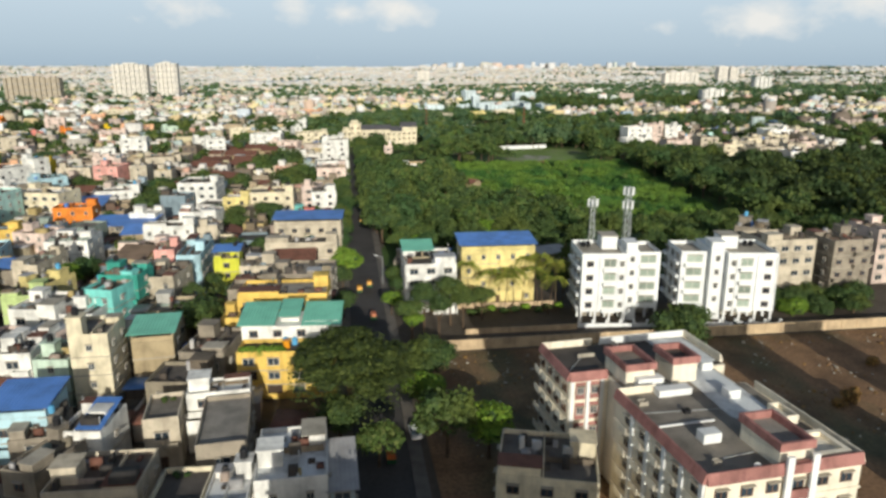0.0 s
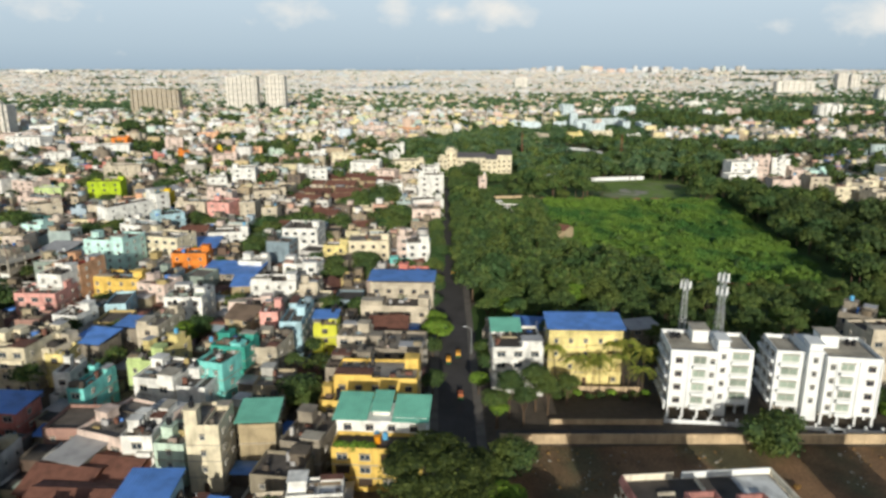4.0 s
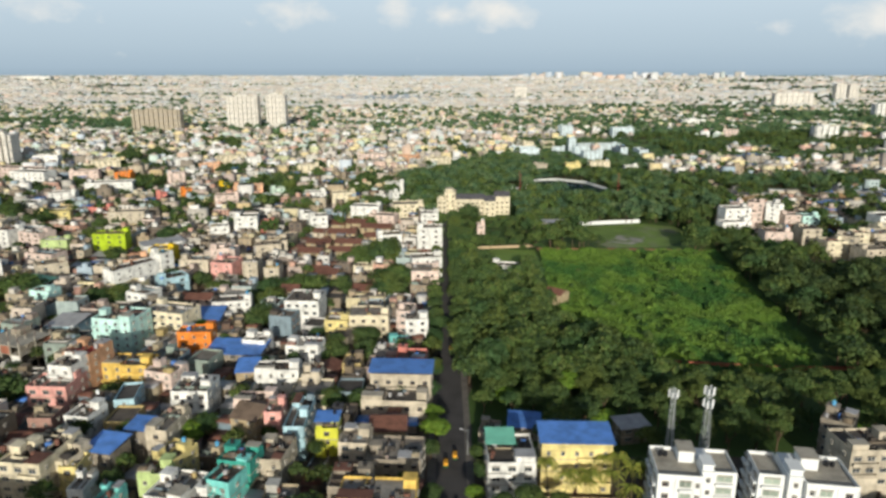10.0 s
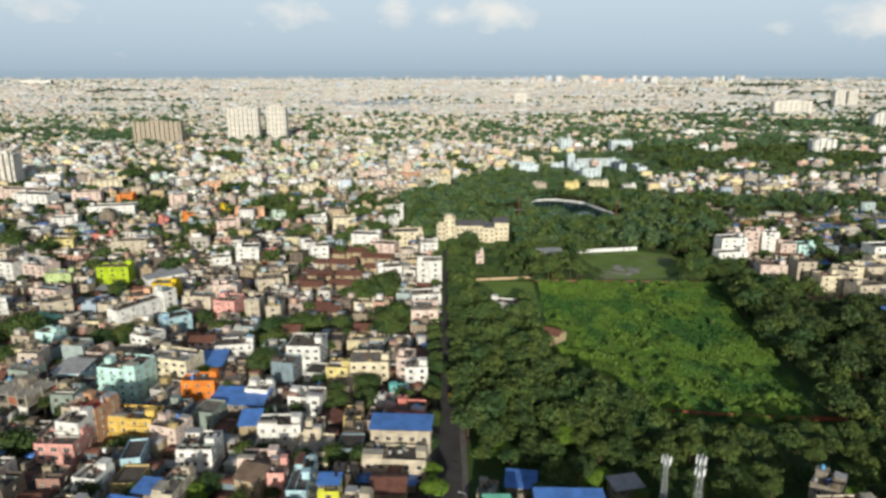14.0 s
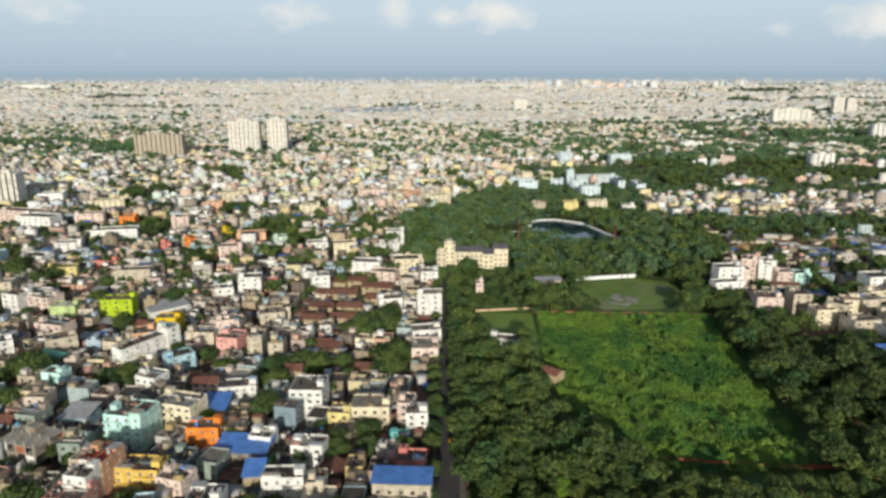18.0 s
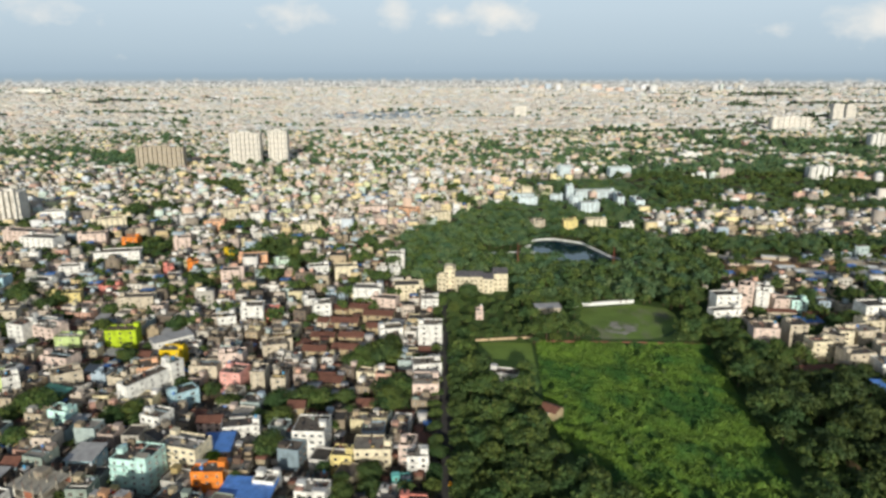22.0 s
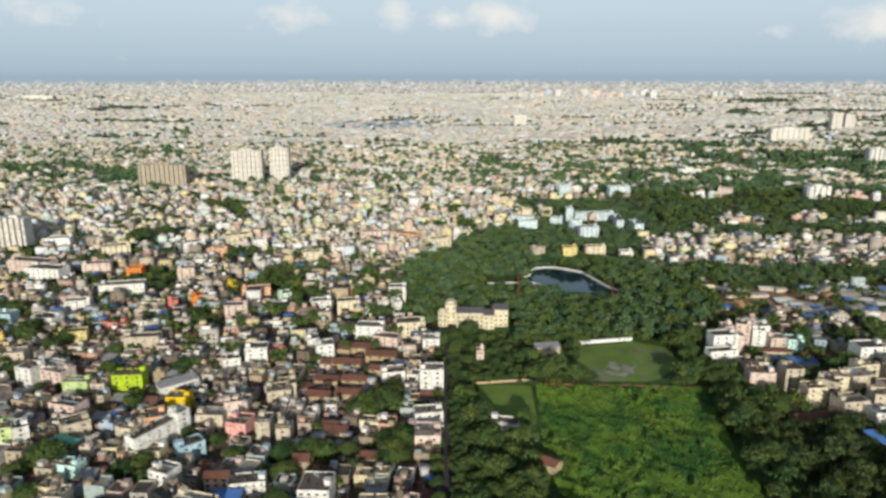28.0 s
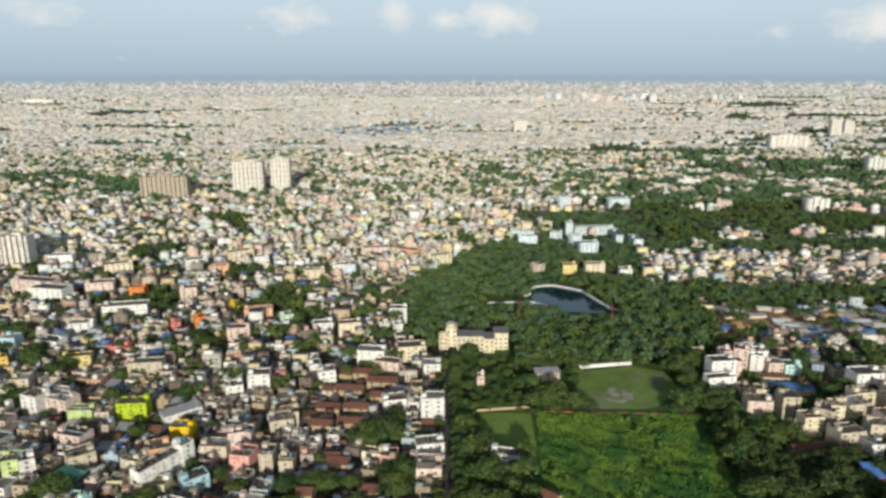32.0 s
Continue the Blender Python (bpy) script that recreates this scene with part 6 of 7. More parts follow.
house(116.5, 938.0, 14.0, 10, 10, 4, "cream", "flat")
house(143.0, 942.0, 16.0, 10, 10, 18, "cream", "flat")
house(137.0, 721.0, 15.0, 10, 10, 2, "paleyellow", "flat")
house(223.0, 477.0, 10.0, 11, 15, 4, "pinkwhite", "flat")
house(232.0, 471.0, 8.0, 10, 15, 0, "white", "flat")
house(209.0, 459.0, 9.0, 9, 12, -6, "pinkwhite", "flat")
house(206.0, 470.0, 8.0, 8, 15, 2, "pinkwhite", "flat")
house(238.0, 431.0, 27.0, 9, 4, -2, "beige", "blueshed")
house(211.0, 420.0, 8.5, 9, 9, -8, "cream", "flat")
house(232.0, 450.0, 24.0, 6, 4, -5, "beige", "rust")
house(259.0, 444.0, 22.0, 7, 4, 3, "brick", "rust")
house(242.0, 388.0, 8.0, 10, 14, -10, "cream", "flat")
house(268.0, 406.0, 13.0, 11, 14, 6, "cream", "flat")
house(282.0, 396.0, 12.0, 12, 15, 4, "concrete", "flat")
house(268.0, 378.0, 12.0, 11, 13, 8, "pinkwhite", "flat")
house(254.0, 366.0, 11.0, 10, 13, -4, "beige", "flat")
house(284.0, 376.0, 13.0, 11, 14, 0, "white", "flat")
house(272.0, 358.0, 12.0, 11, 12, 5, "beige", "flat")
house(292.0, 412.0, 11.0, 10, 14, -6, "pinkwhite", "flat")
house(305.0, 434.0, 12.0, 12, 15, 8, "cream", "flat")
house(221.0, 377.0, 12.0, 10, 12, 4, "cream", "flat")
house(452.0, 1088.9, 21.1, 14, 14, -28, "pinkwhite", "flat")
house(23.6, 74.1, 12.1, 11, 8, -17, "cream", "flat")
house(109.6, 159.0, 13.9, 11, 13, 2, "beige", "flat")
house(124.9, 156.8, 11.2, 11, 13, 4, "concrete", "flat")
house(139.9, 162.3, 7.4, 11, 14, 2, "pinkwhite", "flat")
house(110.2, 171.7, 7.6, 9, 13, -40, "concrete", "flat")
house(34.5, 342.6, 15.6, 8, 7.5, -13, "white", "flat")
house(73.8, 452.9, 17.1, 8, 6, 6, "beige", "tin")
house(54.2, 306.1, 8.8, 8, 5, -40, "brown", "rust")
house(14.8, 179.9, 5.5, 8, 5, -12, "concrete", "bluecap")
house(25.4, 185.9, 8.8, 8, 4, -8, "concrete", "blueshed")
house(56.3, 183.0, 8.7, 6, 5, 13, "concrete", "tin")
house(26.3, 445.9, 5.1, 7, 6, 0, "pinkwhite", "flat")
house(163.7, 717.5, 20.8, 10, 12, 4, "cream", "flat")
house(194.4, 707.2, 13.2, 10, 9, 0, "white", "flat")
house(103.9, 730.0, 13.8, 9, 8, 20, "beige", "flat")
house(-170.0, 226.0, 12.0, 12, 10, -14, "white", "flat")
unfinished_building(-155.5, 237.0, -18)
house(-149.8, 261.7, 11.4, 12, 7, -4, "ltblue", "tin")
house(-337.0, 504.6, 10.9, 12, 12, 0, "ltblue", "flat")
house(-423.7, 740.4, 24.6, 14, 16, 11, "white", "flat")
house(-336.4, 646.9, 25.4, 12, 13, 13, "pinkwhite", "flat")
house(-271.8, 730.8, 22.7, 12, 14, 31, "white", "flat")
house(-239.6, 713.4, 21.1, 11, 11, 0, "peach", "flat")
house(-235.9, 774.3, 29.4, 12, 12, 32, "cream", "flat")
house(-204.2, 745.8, 15.1, 10, 13, 29, "white", "flat")
house(-242.1, 626.1, 15.2, 11, 14, 14, "pinkwhite", "flat")
house(-189.9, 596.3, 8.4, 8, 9, 22, "brightyellow", "flat")
house(-162.3, 574.1, 23.9, 10, 11, 11, "peach", "flat")
house(-224.5, 545.3, 7.9, 8, 9, 20, "coral", "flat")
house(-207.1, 553.0, 8.3, 9, 11, 30, "orange", "flat")
house(-166.2, 528.7, 17.7, 11, 11, 8, "pinkwhite", "flat")
house(-134.6, 559.3, 10.6, 10, 11, 24, "mint", "flat")
house(-250.8, 499.3, 15.1, 9, 7, -9, "coral", "flat")
house(-305.6, 503.6, 19.7, 12, 10, -14, "white", "flat")
house(-164.0, 393.4, 23.5, 9, 7, 40, "white", "tin")
house(-128.1, 349.6, 15.5, 10, 9, -4, "beige", "flat")
house(-158.8, 343.9, 12.9, 12, 11, 21, "peach", "flat")
house(-166.7, 334.8, 10.5, 12, 10, -18, "beige", "flat")
house(-97.8, 378.1, 13.8, 12, 10, 17, "beige", "flat")
house(-323.3, 470.2, 5.4, 9, 10, 40, "yellow", "flat")
house(-72.8, 402.9, 14.7, 9, 5, -6, "brown", "rust")
house(-55.2, 402.9, 15.3, 9, 5, -6, "brown", "rust")
house(-74.4, 381.2, 13.9, 9, 5, -6, "brown", "rust")
house(-56.7, 384.0, 15.3, 9, 5, -5, "brown", "rust")
house(-63.2, 343.6, 12.7, 9, 5, -5, "brown", "rust")
house(-39.2, 418.7, 16.9, 9, 5, -5, "brown", "rust")
house(-76.4, 426.4, 7.3, 9, 6, -13, "beige", "rust")
house(-33.8, 312.1, 14.4, 9, 5, -4, "brown", "rust")
house(-94.8, 386.7, 11.3, 11, 10, 14, "beige", "flat")
house(-70.0, 308.4, 8.1, 9, 6, 0, "brown", "rust")
house(-58.0, 339.2, 12.4, 9, 5, -10, "brown", "rust")
house(-166.8, 333.1, 7.2, 10, 10, 0, "beige", "flat")
house(-114.2, 358.9, 9.3, 10, 12, 0, "pinkwhite", "flat")
house(-99.3, 536.4, 16.0, 10, 12, 14, "white", "flat")
house(-77.5, 539.2, 18.5, 10, 11, 12, "cream", "flat")
house(-134.6, 694.2, 20.3, 10, 12, 12, "cream", "flat")
house(-110.0, 716.0, 18.1, 10, 12, 14, "white", "flat")
house(-40.8, 788.3, 30.3, 10, 10, -26, "peach", "flat")
house(-5.0, 758.6, 28.5, 10, 11, 26, "cream", "flat")
house(-80.7, 794.7, 33.3, 11, 11, 9, "pinkwhite", "flat")
house(-299.7, 539.5, 19.3, 11, 11, 12, "white", "flat")
house(-237.7, 537.7, 16.0, 10, 10, -14, "cream", "flat")

# ---- trees among the houses ----
tree(-0.6, 102.5, 9.8, 11.8, "broad")
tree(14, 116, 8.4, 4.9, "round")
tree(3, 88, 5.4, 3.4, "far")
tree(13, 89, 8.6, 5.0, "far")
tree(19, 88, 8.8, 4.4, "bright")
tree(-7, 120, 8.2, 3.1, "round")
tree(-31, 140, 10.0, 5.7, "round")
tree(-24, 198, 8.6, 5.2, "round")
tree(-69, 183, 8.1, 4.4, "round")
tree(-33, 199, 8.1, 4.4, "round")
tree(-68, 159, 5.5, 3.6, "round")
tree(-137, 229, 7.5, 5.0, "round")
tree(-1, 181, 8.1, 4.4, "bright")
tree(-3, 117, 7.7, 3.8, "round")
tree(-8, 156, 6.0, 2.8, "round")
tree(-3, 208, 6.5, 3.6, "round")
tree(15.2, 138.5, 11.4, 3.4, "round")
tree(21.5, 142, 11.6, 3.8, "round")
tree(12.4, 134.5, 6.2, 2.4, "bright")
tree(38, 150.5, 10.1, 4.3, "palm")
tree(48, 150, 11.1, 4.3, "palm")
tree(31, 150, 9.6, 4.2, "palm")
tree(43.5, 149, 10.3, 3.9, "palm")
tree(67, 124, 9.0, 6.9, "round")
tree(11, 169, 5.6, 2.3, "round")
tree(-141, 205, 9.5, 8.0, "round")
tree(-34, 199, 8.5, 4.9, "round")
tree(-136, 333, 9.0, 6.0, "round")
tree(-118, 327, 9.0, 5.4, "round")
tree(-144, 294, 8.5, 5.0, "round")
tree(-207, 299, 9.5, 7.5, "round")
tree(-191, 281, 9.0, 7.0, "round")
tree(-39, 238, 8.7, 5.3, "round")
tree(-27, 240, 8.0, 6.4, "round")
tree(-28, 254, 8.1, 4.5, "round")
tree(-69, 319, 10.0, 6.9, "round")
tree(-81, 315, 10.0, 8.1, "round")
tree(-86, 297, 9.0, 6.4, "round")
tree(-22, 327, 12.0, 11.2, "round")
tree(-72, 180, 7.5, 4.9, "bright")
tree(-106, 204, 8.0, 6.4, "round")
tree(-49, 180, 5.7, 2.5, "round")
tree(0, 266, 8.3, 4.7, "round")
tree(-1, 181, 7.9, 4.1, "bright")
tree(-96, 260, 8.2, 4.6, "bright")
tree(-61, 316, 10.0, 8.4, "round")
tree(-25, 314, 11.0, 9.8, "round")
tree(-32, 366, 11.0, 12.8, "round")
tree(-44, 360, 10.0, 9.5, "round")
tree(-29, 250, 9.0, 5.7, "round")
tree(-77, 298, 10.0, 8.0, "round")
tree(-75, 271, 10.0, 8.6, "round")
tree(-105, 312, 9.0, 7.0, "round")
tree(-134, 355, 9.0, 7.8, "round")
tree(-150, 306, 9.0, 6.8, "round")
tree(-199, 519, 11.0, 9.6, "round")
tree(-88, 464, 10.0, 8.0, "round")
tree(-305, 474, 11.0, 11.2, "round")
tree(-351, 535, 11.0, 9.8, "round")
tree(-200, 312, 9.0, 11.1, "round")
tree(-182, 371, 9.0, 6.5, "round")
tree(-158, 300, 9.0, 6.7, "round")
tree(-134, 300, 8.8, 5.4, "round")
tree(21, 492, 10.0, 9.2, "round")
tree(-309, 486, 12.0, 11.7, "round")
tree(-277, 457, 11.0, 8.9, "round")
tree(-331, 523, 11.0, 8.5, "round")
tree(-194, 509, 12.0, 10.8, "round")
tree(-179, 505, 11.0, 8.4, "round")
tree(-216, 412, 11.0, 9.2, "round")
tree(-274, 467, 11.0, 6.8, "round")
tree(-133, 536, 11.0, 7.4, "round")
tree(-172, 423, 10.0, 7.5, "round")
tree(-225, 450, 10.0, 7.8, "round")
tree(-280, 414, 10.0, 9.3, "round")
tree(-348, 768, 13.0, 16.6, "round")
tree(-321, 781, 13.0, 16.8, "round")
tree(-348, 723, 12.0, 12.4, "round")
tree(-322, 607, 12.0, 9.5, "round")
tree(-67, 629, 13.0, 12.6, "round")
tree(-51, 621, 13.0, 8.1, "round")
tree(-124, 561, 12.0, 7.6, "round")
tree(-72, 576, 12.0, 7.8, "round")
tree(-52, 521, 12.0, 7.3, "round")
tree(-29, 382, 11.0, 10.3, "round")
tree(-42, 368, 11.0, 10.0, "round")
tree(-47, 362, 11.0, 8.2, "round")
tree(-27, 312, 10.0, 7.2, "round")
tree(-48, 317, 10.0, 5.9, "round")
tree(-129, 323, 10.0, 6.0, "round")
tree(12, 134, 9.5, 3.0, "round")
tree(18, 135, 10.0, 3.2, "round")
tree(24, 140, 9.5, 3.2, "round")
tree(29, 144, 8.0, 3.0, "round")
tree(53, 160, 8.0, 3.6, "round")
tree(70, 127, 8.0, 4.6, "round")
tree(98, 145, 5.5, 4.4, "round")
tree(104, 143, 5.0, 4.2, "round")
tree(110, 145, 5.2, 4.4, "round")
tree(117, 143, 5.0, 4.2, "round")
tree(124, 146, 5.0, 4.0, "round")
tree(101, 138, 4.2, 3.6, "bright")
tree(108, 138, 4.2, 3.6, "round")
tree(116, 137, 4.0, 3.6, "round")
tree(13, 160, 7.0, 3.4, "round")
tree(12, 168, 7.0, 3.4, "round")
tree(35, 148, 9.1, 4.0, "palm")
tree(-2.5, 96, 7.5, 4.2, "round")
tree(11.5, 103, 7.2, 3.8, "bright")
tree(9.5, 110, 7.5, 4.0, "round")
tree(9, 150, 6, 2.6, "bright")
tree(-2, 150, 6.5, 3.2, "round")
tree(-2.2, 172, 6.0, 3.0, "round")
tree(-2, 192, 6.5, 3.2, "bright")
tree(-2, 222, 7, 3.4, "round")
tree(-2.4, 246, 7, 3.4, "round")
tree(-2, 270, 7, 3.6, "round")
tree(-2.2, 300, 7, 3.4, "round")
# two trees out of view, added to shade the road
tree(-1, 57, 13, 7.0, "round")
tree(9, 53, 13, 7.0, "round")
tree(8.4, 236, 7.3, 4.7, "far")
tree(-2.9, 240, 6.8, 4.3, "far")
tree(9.3, 244, 8.9, 4.5, "far")
tree(-2.4, 248, 6.3, 3.3, "far")
tree(8.3, 253, 9.3, 5.2, "far")
tree(9.3, 262, 7.5, 4.6, "far")
tree(9.2, 270, 9.1, 5.3, "far")
tree(-1.8, 274, 7.3, 3.8, "far")
tree(8.3, 278, 8.2, 4.3, "far")
tree(9.4, 287, 8.4, 4.6, "far")
tree(8.9, 296, 9.2, 5.2, "far")
tree(-2.2, 300, 7.2, 3.7, "far")
tree(8.3, 304, 7.8, 5.2, "far")
tree(-2.9, 308, 7.3, 3.5, "far")
tree(8.9, 312, 8.2, 4.6, "far")
tree(8.3, 321, 8.0, 4.4, "far")
tree(8.4, 330, 7.9, 5.1, "far")
tree(-1.9, 334, 7.8, 3.3, "far")
tree(8.1, 338, 7.6, 5.1, "far")
tree(8.4, 346, 7.8, 4.4, "far")
tree(-2.9, 350, 7.4, 4.3, "far")
tree(9.5, 355, 8.8, 5.4, "far")
tree(-2.4, 359, 7.9, 4.1, "far")
tree(8.7, 364, 9.4, 4.9, "far")
tree(8.5, 372, 7.5, 4.7, "far")
tree(-2.2, 376, 7.9, 3.6, "far")
tree(8.0, 380, 7.1, 4.4, "far")
tree(8.6, 389, 7.7, 4.3, "far")
tree(8.7, 398, 7.5, 4.3, "far")
tree(-2.7, 402, 7.4, 3.4, "far")
tree(8.1, 406, 8.2, 4.5, "far")
tree(8.2, 414, 8.3, 5.1, "far")
tree(-1.0, 418, 7.0, 3.5, "far")
tree(8.7, 423, 7.1, 4.7, "far")
tree(-1.2, 427, 7.7, 3.8, "far")
tree(8.1, 432, 7.6, 4.5, "far")
tree(-2.5, 436, 7.7, 3.4, "far")
tree(8.1, 440, 9.3, 4.9, "far")
tree(8.6, 448, 9.3, 5.0, "far")
tree(9.2, 457, 8.2, 4.3, "far")
tree(-1.3, 461, 7.8, 4.3, "far")
tree(8.5, 466, 8.6, 5.2, "far")
tree(9.3, 474, 8.3, 5.0, "far")
tree(28, 153.5, 11.1, 3.8, "palm")
tree(41, 154, 11.6, 4.2, "palm")
tree(46, 154.5, 12.1, 4.2, "palm")
tree(50.5, 153, 10.6, 3.8, "palm")
tree(45, 146, 9.1, 3.8, "palm")
tree(239, 317, 6.4, 5.0, "far")
tree(187, 323, 8.7, 3.7, "far")
tree(249, 328, 6.1, 4.2, "far")
tree(266, 320, 8.2, 3.9, "far")
tree(213, 305, 7.5, 5.1, "far")
tree(253, 335, 7.2, 4.8, "far")
tree(198, 313, 8.0, 4.8, "far")
tree(234, 304, 6.8, 3.9, "far")
tree(218, 336, 6.6, 5.0, "far")
tree(286, 302, 7.1, 4.4, "far")
tree(189, 319, 8.7, 3.8, "far")
tree(254, 305, 7.7, 5.0, "far")
tree(209, 300, 6.3, 4.5, "far")
tree(188, 304, 7.5, 5.1, "far")
tree(234, 318, 7.9, 3.7, "far")
tree(252, 308, 7.8, 5.1, "far")
tree(192, 325, 7.8, 3.8, "far")
tree(217, 345, 9.0, 3.8, "far")
tree(266, 343, 6.7, 4.6, "far")
tree(191, 316, 8.0, 4.5, "far")
tree(274, 304, 7.0, 5.0, "far")
tree(253, 320, 7.2, 5.2, "far")
tree(251, 301, 8.4, 4.1, "far")
tree(235, 310, 7.3, 4.1, "far")
tree(196, 328, 6.3, 4.9, "far")
tree(189, 335, 8.4, 4.4, "far")
tree(291, 392, 7.5, 3.8, "far")
tree(311, 413, 7.3, 3.4, "far")
tree(309, 394, 6.1, 4.6, "far")
tree(197, 360, 6.4, 3.7, "far")
tree(271, 373, 6.2, 4.0, "far")
tree(289, 361, 6.9, 4.2, "far")
tree(298, 415, 7.8, 3.4, "far")
tree(292, 481, 7.8, 3.9, "far")
tree(208, 358, 7.1, 3.4, "far")
tree(280, 364, 7.6, 3.5, "far")
tree(197, 380, 6.9, 4.0, "far")
tree(247, 379, 7.0, 4.5, "far")
tree(315, 443, 7.0, 4.0, "far")
tree(318, 361, 7.3, 4.0, "far")
tree(236, 473, 7.4, 3.3, "far")
tree(289, 427, 7.0, 4.1, "far")
tree(202, 452, 6.7, 4.4, "far")
tree(226, 490, 7.5, 4.1, "far")
tree(-2.4, 222, 8.5, 3.6, "round")
tree(9.3, 232, 9, 4.2, "round")
tree(-2.3, 252, 8, 3.4, "round")
tree(9.2, 268, 9.5, 4.4, "round")
tree(-2.4, 286, 8.6, 3.8, "round")
tree(9.1, 304, 9.2, 4.3, "round")
tree(-2.2, 322, 8.8, 3.9, "round")
tree(9.2, 346, 9.6, 4.5, "round")
tree(-2.4, 362, 8.2, 3.6, "round")
tree(9.0, 388, 9, 4.2, "round")
tree(-2.3, 404, 8.8, 4.0, "round")


# ---- filling the quarter with houses ----
rnd = random.Random(11)


def free(x, y, r, keep=0.4):
    for px, py, hw, hd, a in PLACED:
        dx, dy = x - px, y - py
        if abs(dx) > 40 or abs(dy) > 40:
            continue
        c, s = math.cos(-a), math.sin(-a)
        if abs(dx * c - dy * s) < hw + r + keep and abs(dx * s + dy * c) < hd + r + keep:
            return False
    return True


def clear_of_trees(x, y, r):
    return all((x - tx) ** 2 + (y - ty) ** 2 > (r + tr * 0.55) ** 2 for tx, ty, tr in TREES)


TEMPLATES = {}
KINDS = [(7.5, 8.5, 6.4, "flat"), (8.5, 9.5, 9.4, "flat"), (7, 9, 3.4, "rust"), (9, 8, 6.2, "flat"), (8, 10, 6.4, "grey"), (6.5, 8, 6.6, "flat"), (7.5, 8, 3.3, "tin"),
         (7.5, 9, 6.4, "flat"), (8, 8.5, 6.2, "flat"), (6.5, 7.5, 3.3, "flat"), (8.5, 9, 3.4, "rust"), (7, 7.5, 6.3, "flat"), (9.5, 10, 6.5, "flat"), (7, 8, 3.3, "flat")]


def fill_house(k, x, y, rot):
    w, d, h, roof = KINDS[k]
    far = y > 270
    k += 100 * far
    if k not in TEMPLATES:
        TEMPLATES[k] = house(x, y, w, d, h, rot, None, roof, seed=100 + k, group="houses of the quarter", plain=far)
    else:
        copy_thing(TEMPLATES[k], pose(x, y, 0, 0, 0, rot))
        PLACED.append((x, y, w / 2, d / 2, radians(rot)))
        if roof == "flat":
            ROOFS.append((x, y, w, d, h + 0.06, radians(rot)))


def forest_edge(y):
    """The west edge of the park's trees."""
    return float(np.interp(y, (172, 478, 541, 690, 860), (10.0, 10.0, -45.0, -38.0, 62.0)))


def wooded(x, y):
    if y < 172 or x < forest_edge(y):
        return False
    if y < 500:
        if x > 184 and y > 336:
            return x < 420 and noise.noise(Vector((x / 22, y / 22, 1.7))) > -0.12
        return x < 430
    if y < 525:
        return x < 214
    if y < 610:
        return x < 222
    if y < 690:
        return x < 480 and not (y > 655 and x > 205)
    if y < 790:
        return x < 215 + (y - 690) * 0.2
    if y < 860:
        return x < 620 and (x < 215 + (y - 690) * 0.2 or noise.noise(Vector((x / 60, y / 45, 7.7))) > -0.3)
    if y < 1060:
        return 100 + (y - 860) * 0.05 < x < 700 and noise.noise(Vector((x / 60, y / 45, 7.7))) > (-0.5 if x < 290 else -0.08)
    return False


near_limit = 440
PLACED.append((-9.5, 103.5, 6.5, 5.5, 0.0))
y = 84.0
while y < near_limit:
    x = -4.5 - rnd.uniform(3.5, 5)
    col = 0
    while x > -0.70 * y - 24:
        k = rnd.randrange(len(KINDS))
        w, d = KINDS[k][:2]
        px, py = x + rnd.uniform(-0.8, 0.8) + (y % 60 < 12) * 1.0, y + rnd.uniform(-1.5, 1.5) - x * 0.10
        if free(px, py, max(w, d) * 0.42) and clear_of_trees(px, py, 3.5) and px < -4 - w / 2:
            fill_house(k, px, py, -6 + rnd.uniform(-7, 7) + (90 if rnd.random() < 0.25 and abs(w - d) < 2 else 0))
        x -= 10.2 + (3.5 if col % 5 == 4 else 0)
        col += 1
    y += 10.8 + (2.5 if int(y / 11) % 4 == 0 else 0)


